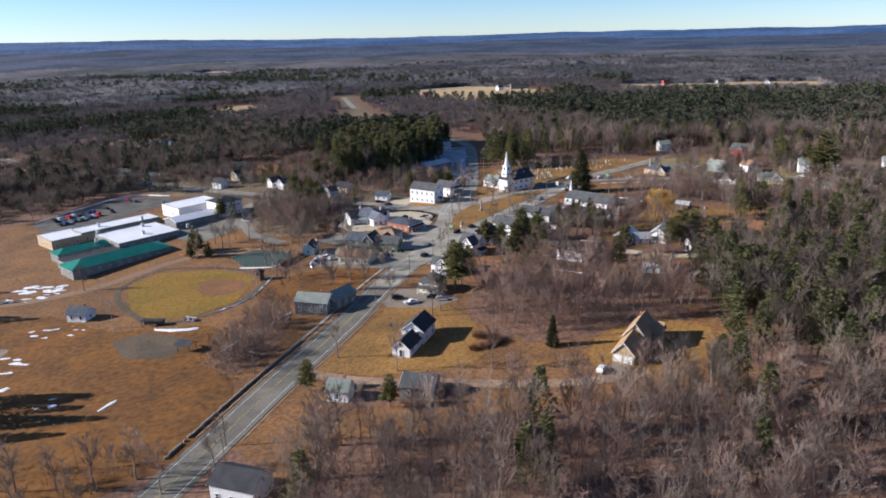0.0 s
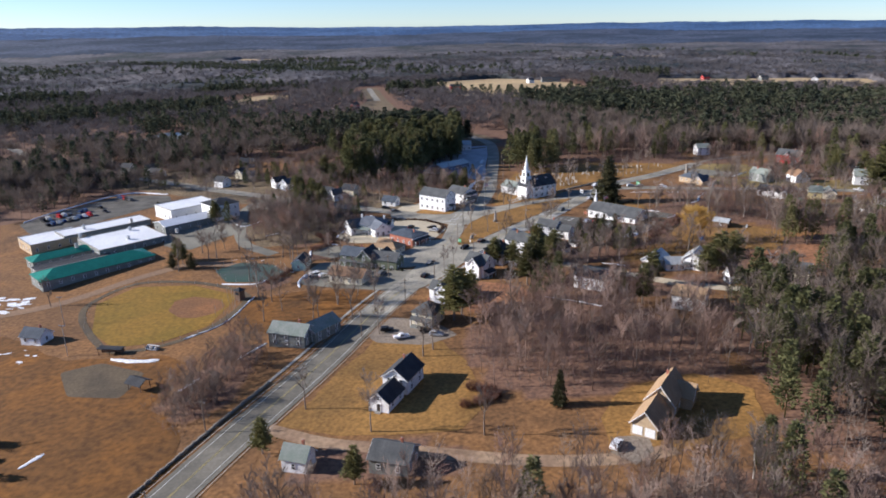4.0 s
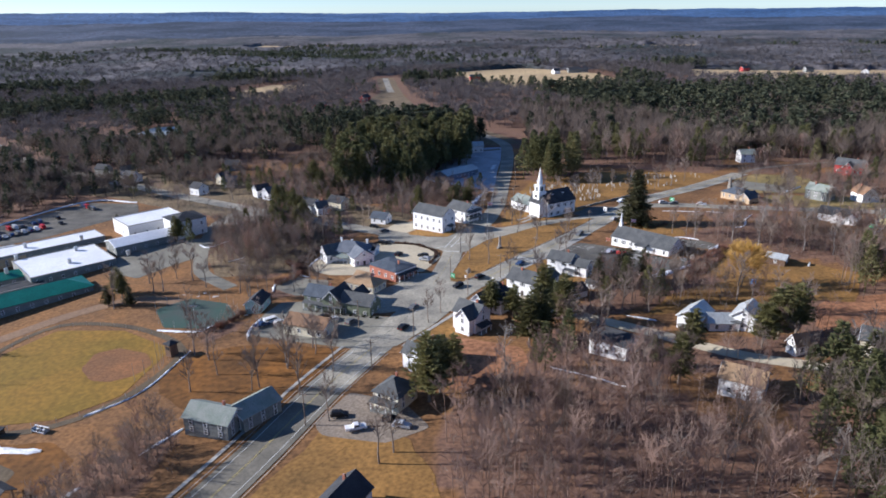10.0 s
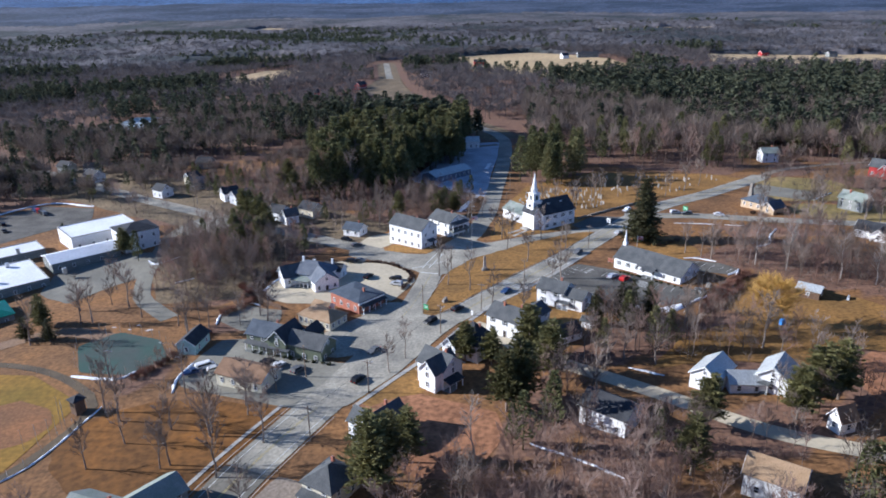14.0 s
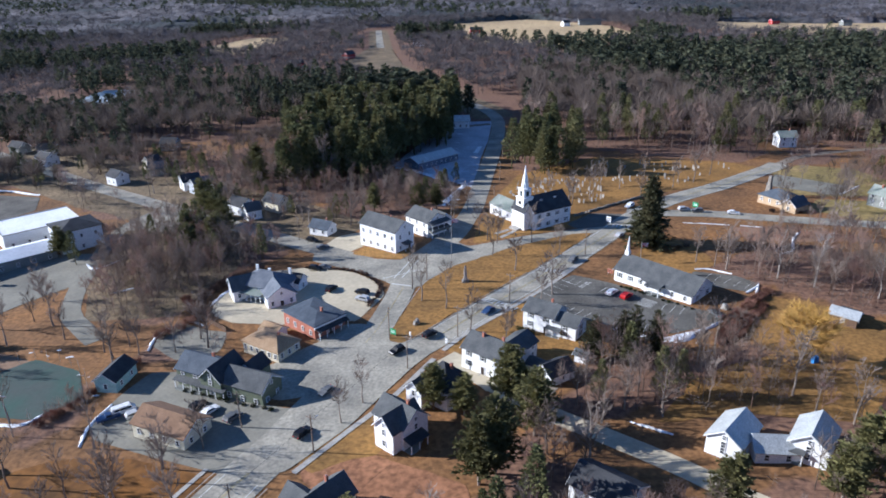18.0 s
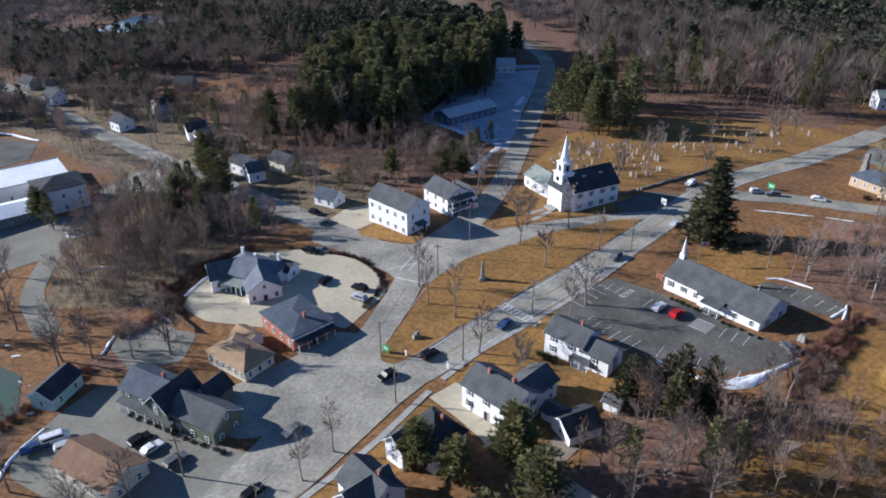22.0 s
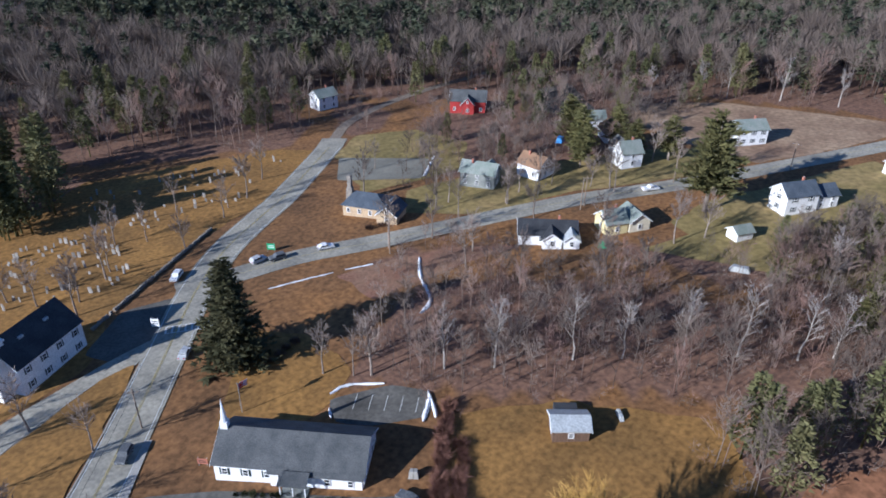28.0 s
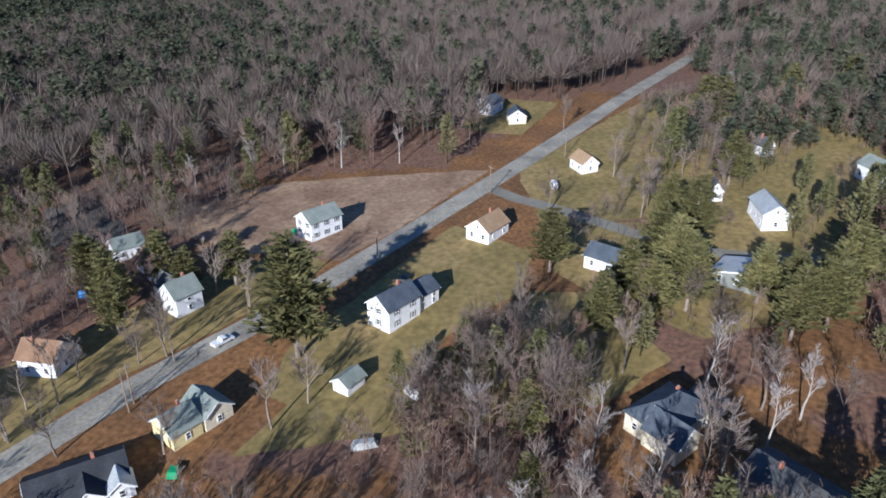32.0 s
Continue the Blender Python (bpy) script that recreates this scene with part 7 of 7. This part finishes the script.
POLES = [(-62, 125), (-52.5, 155), (-53.7, 191), (-21, 242.7), (-9.1, 270), (0.5, 290.5), (15.9, 322.7), (27.3, 337.9), (41, 358), (66, 393)]
for i, (x, y) in enumerate(POLES):
    utility_pole(x, y, 65, lamp=i in (5, 6))
for x, y in ((9.1, 337.5), (15.3, 374.2), (-49.5, 387), (136.2, 418.4), (194.4, 406), (226.5, 400), (191.9, 405), (260, 382.5), (310, 366), (345, 349), (-18, 299), (35, 444), (37, 480), (38, 520), (-36, 411), (-70, 434), (-120, 466)):
    utility_pole(x, y, rng.uniform(0, 180))


def wire(a, b, sag=0.9):
    pts = []
    for i in range(9):
        t = i / 8
        x, y = a[0] + (b[0] - a[0]) * t, a[1] + (b[1] - a[1]) * t
        za, zb = float(height(*a)) + 8.6, float(height(*b)) + 8.6
        pts.append((x, y, za + (zb - za) * t - sag * 4 * t * (1 - t)))
    return pts


wires = thing("overhead_wire", 0, 0, label="dark overhead wires strung between poles", category="wire", z=0)
for a, b in zip(POLES, POLES[1:]):
    p = wire(a, b)
    part("span", Geo().tube(p, 0.025), BLACKM, wires)


def flagpole(x, y, h, label):
    t = thing("flagpole", x, y, 20, label, "flagpole")
    part("pole", Geo().rod((0, 0, -0.3), (0, 0, h), 0.1, 0.05, 8), STEEL, t)
    part("finial", Geo().rod((0, 0, h), (0, 0, h + 0.25), 0.12, 0.06, 8), STEEL, t)
    f = Geo()
    for i in range(6):
        x0, x1 = 0.1 + i * 0.35, 0.1 + (i + 1) * 0.35
        y0, y1 = 0.12 * math.sin(i), 0.12 * math.sin(i + 1)
        f.add([(x0, y0, h - 1.5), (x1, y1, h - 1.55), (x1, y1, h - 0.25), (x0, y0, h - 0.2), (x0, y0 + 0.03, h - 1.5), (x1, y1 + 0.03, h - 1.55), (x1, y1 + 0.03, h - 0.25), (x0, y0 + 0.03, h - 0.2)], [(0, 1, 2, 3), (7, 6, 5, 4), (3, 2, 6, 7), (0, 4, 5, 1)])
    fl = part("flag", f, WHITE, t)
    for i in range(3):
        part("stripe", Geo().box(1.15, 0.02, h - 1.4 + i * 0.42, 2.0, 0.3, 0.16), CAR_PAINT["red"], fl)


flagpole(22.3, 384, 17, "tall white flagpole on the green")
flagpole(82.5, 385.5, 7, "small flagpole on the lawn behind the hall")
t = thing("monument", 27.4, 372.8, 10, "pale granite obelisk on a stepped base", "monument")
part("base", Geo().box(0, 0, -0.2, 2.2, 2.2, 0.6).box(0, 0, 0.4, 1.6, 1.6, 0.5), STONE, t)
part("shaft", Geo().box(0, 0, 0.9, 1.0, 1.0, 4.2, taper=0.6), STONE, t)
part("cap", Geo().box(0, 0, 5.1, 0.6, 0.6, 0.6, taper=0.05), STONE, t)
t = thing("boulder", 15.4, 345.3, 40, "large rough boulder with a plaque on the green", "boulder")
part("stone", Geo().box(0, 0, -0.2, 1.8, 1.1, 1.4, taper=0.75).box(0.3, 0.1, 0.4, 1.3, 0.9, 1.3, 0.3, 0.6), STONE, t)
part("plaque", Geo().box(-0.1, -0.56, 0.4, 0.6, 0.08, 0.5), WOODP, t)


def board_sign(x, y, turn, w, h, face, label):
    t = thing("sign_board", x, y, turn, label, "sign")
    for s in (-1, 1):
        part("post", Geo().box(s * w * 0.42, 0, -0.3, 0.1, 0.1, h + 1.0), WHITE if face is WHITE else STEEL, t)
    b = part("panel", Geo().box(0, -0.06, 0.5, w, 0.1, h), face, t)
    for i in range(2):
        part("lettering_bar", Geo().box(0, -0.125, 0.5 + h * (0.3 + 0.3 * i), w * 0.7, 0.03, h * 0.12), WHITE if face is GSIGN else BLACKM, b)


board_sign(9.9, 339.2, -30, 1.8, 1.6, GSIGN, "green road sign at the tip of the green")
board_sign(112.5, 439.5, -40, 2.2, 1.8, GSIGN, "green road sign at the road fork")
board_sign(77.6, 423.5, -40, 1.8, 2.0, WHITE, "white church notice board by the road")
board_sign(14.6, 338.3, -50, 0.6, 1.0, WHITE, "small white sign on the green")
board_sign(24.6, 334.5, -50, 0.7, 1.1, WHITE, "small white sign beside the pavement")
board_sign(72, 377, -40, 1.8, 1.2, BRICK, "low brick sign before the parish hall")


def headstone(name, w, h, top):
    g = Geo().box(0, 0, -0.1, w, 0.16, h)
    if top:
        g.prism([(-w / 2, -0.08), (w / 2, -0.08), (w / 2, 0.08), (-w / 2, 0.08)], h, h + w * 0.18)
    return g.mesh(name, STONE)


STONES = [headstone("gravestone", 0.6, 1.0, False), headstone("gravestone", 0.75, 1.3, True), headstone("gravestone", 0.5, 1.7, True)]
for i in range(170):
    x, y = rng.uniform(38, 84), rng.uniform(446, 482)
    if i > 110:
        x, y = rng.uniform(80, 146), rng.uniform(472, 508)
    if not inside([(38, 447), (47, 486), (84, 515), (148, 503), (120, 474), (98, 464), (72, 447)], np.array([x]), np.array([y]))[0]:
        continue
    ob = part("gravestone", STONES[rng.randrange(3)], None)
    ob.matrix_world = pose(x, y, float(height(x, y)), rng.uniform(-5, 5), rng.uniform(-4, 4), -36 + rng.uniform(-6, 6)) @ Matrix.Scale(rng.uniform(0.75, 1.25), 4)
    tagged(ob, "weathered grey gravestone in dry grass", "gravestone", "burial ground stones")


def stone_wall(pts, label, h=0.9):
    t = thing("stone_wall", *pts[0], label=label, category="wall", kind="structure", z=0)
    meshes = [Geo().box(0, 0, 0, 1.1, 0.6, 0.5, taper=0.85).mesh("stone", STONEW), Geo().box(0, 0, 0, 0.8, 0.55, 0.42, 0.2, 0.8).mesh("stone", STONEW)]
    for p in soft_line(pts, 0.95):
        for lvl in (0, 1):
            x, y = p.x + rng.uniform(-0.1, 0.1), p.y + rng.uniform(-0.1, 0.1)
            ob = part("stone", meshes[rng.randrange(2)], None, t)
            ob.matrix_world = pose(x, y, float(height(x, y)) - 0.05 + lvl * h * 0.45, 0, 0, 38 + rng.uniform(-12, 12))


stone_wall([(-66.5, 152), (-63.5, 161), (-53.5, 190), (-44, 215)], "low tumbled roadside wall of grey stones", 0.6)
stone_wall([(66, 431.5), (72, 436.5), (88, 449), (104, 461.5)], "low dark fieldstone wall along the burial ground")


def board_fence(pts, label):
    t = thing("board_fence", *pts[0], label=label, category="fence", z=0)
    line = soft_line(pts, 2.2)
    for a, b in zip(line, line[1:]):
        mid, d = (a + b) / 2, b - a
        z, ang = float(height(mid.x, mid.y)), math.degrees(math.atan2(d.y, d.x))
        part("post", shared(("fence_post",), lambda: Geo().box(0, 0, -0.2, 0.14, 0.14, 1.9), BROWNW), None, t).matrix_world = pose(a.x, a.y, float(height(a.x, a.y)))
        for k in range(6):
            q = a + d * ((k + 0.5) / 6)
            part("board", shared(("fence_board",), lambda: Geo().box(0, 0, 0, 0.33, 0.04, 1.6), BROWNW), None, t).matrix_world = pose(q.x, q.y, float(height(q.x, q.y)), 0, 0, ang)


board_fence([(-55, 355), (-46, 348.5), (-38, 342.5)], "brown wooden board fence behind the bank lot")


def wire_fence(name, pts, h, label, gap=4.0):
    t = thing(name, *pts[0], label=label, category="fence", z=0)
    line = soft_line(pts, gap)
    for a in line:
        part("post", shared((name + "_post", h), lambda: Geo().rod((0, 0, -0.2), (0, 0, h), 0.05, 0.05, 6), STEEL), None, t).matrix_world = pose(a.x, a.y, float(height(a.x, a.y)))
    for a, b in zip(line, line[1:]):
        za, zb = float(height(a.x, a.y)), float(height(b.x, b.y))
        part("rail", Geo().rod((a.x, a.y, za + h - 0.05), (b.x, b.y, zb + h - 0.05), 0.04, 0.04, 4), STEEL, t)


wire_fence("court_fence", [(-95, 320), (-86, 329), (-70, 323), (-62, 311), (-70, 302), (-85, 304), (-95, 320)], 3.2, "tall chain link fence round a court")
wire_fence("field_fence", [(-133, 288), (-123, 307), (-98, 304.5), (-74, 289), (-75, 259), (-88, 247.5), (-105, 245.5), (-121, 260), (-133, 288)], 1.5, "low chain link fence round the ball field", 5)
wire_fence("backstop", [(-77, 282), (-73, 278), (-73, 272), (-77, 268)], 6, "tall wire backstop behind home plate", 2)
t = thing("bleachers", -90, 243, -15, "small white stepped bleachers by the field", "bleachers")
for i in range(3):
    part("plank", Geo().box(0, i * 0.7, 0.4 + i * 0.4, 4.5, 0.35, 0.08), WHITE, t)
    part("frame", Geo().box(-2 + i * 2, 0.7, -0.2, 0.1, 1.8, 1.4), STEEL, t)
for x, y in ((-70, 296), (-118, 243), (-134, 270)):
    t = thing("light_mast", x, y, 0, "thin steel floodlight mast beside the field", "light mast")
    part("mast", Geo().rod((0, 0, -0.3), (0, 0, 11), 0.14, 0.08, 8), STEEL, t)
    part("lamp_bar", Geo().box(0, 0, 10.6, 2.2, 0.2, 0.3), STEEL, t)
t = thing("equipment_shed", -73, 284, -30, "narrow dark tower-like announcer's hut", "shed")
part("wall", Geo().box(0, 0, -0.3, 2.6, 2.6, 4.2), BROWNW, t)
part("roof", hip_roof(2.6, 2.6, 3.9, 1.0), R_DARK, t)
part("hatch", Geo().box(0, -1.33, 2.2, 1.8, 0.08, 1.0), GLASS, t)


# ---- snow, odds and ends ----
def snowbank(pts, width, h):
    """An uneven ridge of old ploughed snow."""
    line = soft_line(pts, 1.3)
    g, rows = Geo(), []
    for i, p in enumerate(line):
        d = (line[min(i + 1, len(line) - 1)] - line[max(i - 1, 0)]).normalized()
        n = Vector((-d.y, d.x))
        w = width * rng.uniform(0.55, 1.2) * (0.35 if i in (0, len(line) - 1) else 1)
        row = []
        for s, e in ((-1, -0.06), (-0.55, 0.6), (0.05, 1.0), (0.5, 0.65), (1, -0.06)):
            q = p + n * (s * w / 2 + rng.uniform(-0.12, 0.12))
            row.append((q.x, q.y, float(height(q.x, q.y)) + 0.1 + e * h * rng.uniform(0.6, 1.2)))
        rows.append(row)
    g.v = [v for r in rows for v in r]
    g.f = [(a * 5 + b, a * 5 + b + 1, a * 5 + b + 6, a * 5 + b + 5) for a in range(len(rows) - 1) for b in range(4)]
    ob = part("snow_bank", g, SNOW)
    for q in ob.data.polygons:
        q.use_smooth = True
    tagged(ob, "dirty white ridge of old ploughed snow", "snow", "old snow banks")


for pts, w, h in (
    ([(68, 341.5), (74, 338), (79, 335.5), (85, 337.5), (91, 340.5), (97, 345)], 1.6, 0.6),
    ([(78, 335), (84, 335.5), (90, 339.5)], 2.6, 0.8),
    ([(98, 379.5), (102, 379.8), (108, 375.6)], 0.8, 0.3), ([(113.5, 368.5), (112, 364.5), (110.5, 361.5)], 1.0, 0.4),
    ([(95, 373.5), (96, 376)], 0.5, 0.25), ([(-101, 238), (-93, 235.7), (-84, 235)], 2.4, 0.5),
    ([(14, 447), (17, 460), (22, 477)], 2.6, 0.25), ([(-56, 332), (-57, 341), (-51, 348), (-46, 346)], 1.0, 0.4),
    ([(104, 422.5), (112, 421), (120, 419.2)], 0.5, 0.2), ([(123, 418.5), (130, 416.6)], 0.6, 0.2), ([(141, 412), (136, 404), (132, 394), (127, 391)], 1.0, 0.3),
    ([(-49, 358), (-48, 366), (-44.5, 374)], 1.0, 0.4),
    ([(-96, 180), (-93, 186)], 1.5, 0.15), ([(-70, 213), (-66, 221)], 1.2, 0.2), ([(-58, 232), (-52, 243)], 1.2, 0.25),
    ([(-52, 292), (-54, 300), (-53, 308)], 1.0, 0.3), ([(-86, 302), (-72, 300), (-68, 304)], 1.4, 0.3),
    ([(-68, 286), (-72, 262), (-82, 250)], 0.8, 0.25), ([(184, 466), (171, 453.5)], 1.0, 0.4), ([(113, 367), (108, 362)], 1.0, 0.4),
    ([(-240, 420), (-232, 440), (-208, 477), (-176, 471)], 1.4, 0.5), ([(40, 268), (50, 262), (58, 256)], 0.8, 0.2), ([(66, 300.5), (74, 296)], 0.7, 0.3),
    ([(-14, 505), (0, 495), (12, 482)], 3, 0.25), ([(24, 530), (26, 545)], 3, 0.2), ([(8, 600), (18, 604)], 4, 0.2), ([(-96, 396), (-102, 388), (-108, 392)], 1.2, 0.3), ([(-86, 368), (-80, 372)], 1.0, 0.25),
):
    snowbank(pts, w, h)
for x, y, turn, w, d, h, m, label in ((112, 324, 20, 1.6, 1.2, 1.8, BLUETARP, "bright blue tarp bundle on a lawn"), (226, 448.5, 30, 4, 2.6, 1.8, BLUETARP, "bright blue tarp over a stack"), (196.7, 357, -60, 5, 1.8, 1.4, R_METAL, "pale covered boat in a back yard"), (212, 354, 60, 4, 1.2, 1.6, WHITE, "white covered stack by the trees"), (181, 386, 20, 2.4, 2.2, 1.3, GSIGN, "small green tent in a yard"), (99.5, 352.5, -40, 1.8, 1.2, 1.6, CONC, "pale utility box beside the hedge"), (270, 413, -25, 1.8, 1.4, 1.6, GSIGN, "green bin beside a white house"), (137, 341, 60, 3, 0.8, 1.0, R_METAL, "pale upturned boat near a shed")):
    t = thing("covered_load", x, y, turn, label, "covered load")
    part("cover", Geo().box(0, 0, -0.1, w, d, h, taper=0.7), m, t)
    part("tie", Geo().box(0, 0, -0.1, 0.06, d + 0.05, h + 0.04, taper=0.71), BLACKM, t)


def snow_scraps(outline, count, big):
    """Thin scraps of melting snow scattered on the grass, as one loose stretch."""
    ox, oy = zip(*outline)
    g, made = Geo(), 0
    while made < count:
        x, y = rng.uniform(min(ox), max(ox)), rng.uniform(min(oy), max(oy))
        if not inside(outline, np.array([x]), np.array([y]))[0]:
            continue
        made += 1
        r, ang, thin = big * rng.uniform(0.25, 1.0) ** 1.6, rng.uniform(-0.5, 0.5), rng.uniform(0.25, 0.6)
        rim = []
        for i in range(11):
            a, k = 6.2832 * i / 11, r * rng.uniform(0.55, 1.15)
            u, v = math.cos(a) * k, math.sin(a) * k * thin
            px, py = x + u * math.cos(ang) - v * math.sin(ang), y + u * math.sin(ang) + v * math.cos(ang)
            rim.append((px, py, float(height(px, py)) + 0.09))
        g.add(rim + [(x, y, float(height(x, y)) + 0.17)], [(i, (i + 1) % 11, 11) for i in range(11)])
    tagged(part("snow_scraps", g, SNOW), "scattered scraps of melting snow on the grass", "snow", "", "stuff")


snow_scraps([(-185, 305), (-160, 298), (-160, 282), (-182, 280)], 26, 5)
snow_scraps([(-150, 250), (-140, 222), (-130, 196), (-160, 190), (-190, 225), (-175, 255)], 44, 4)
snow_scraps([(-122, 190), (-108, 192), (-100, 176), (-118, 172)], 10, 2)
snow_scraps([(-150, 245), (-135, 262), (-128, 240), (-140, 228)], 10, 2.2)
snow_scraps([(8, 480), (22, 476), (26, 560), (16, 600), (-10, 520)], 14, 3.5)
snow_scraps([(12, 446), (24, 446), (28, 480), (16, 480)], 16, 1.8)
snow_scraps([(-98, 330), (-86, 332), (-66, 318), (-62, 306), (-58, 312), (-80, 336)], 10, 1.6)
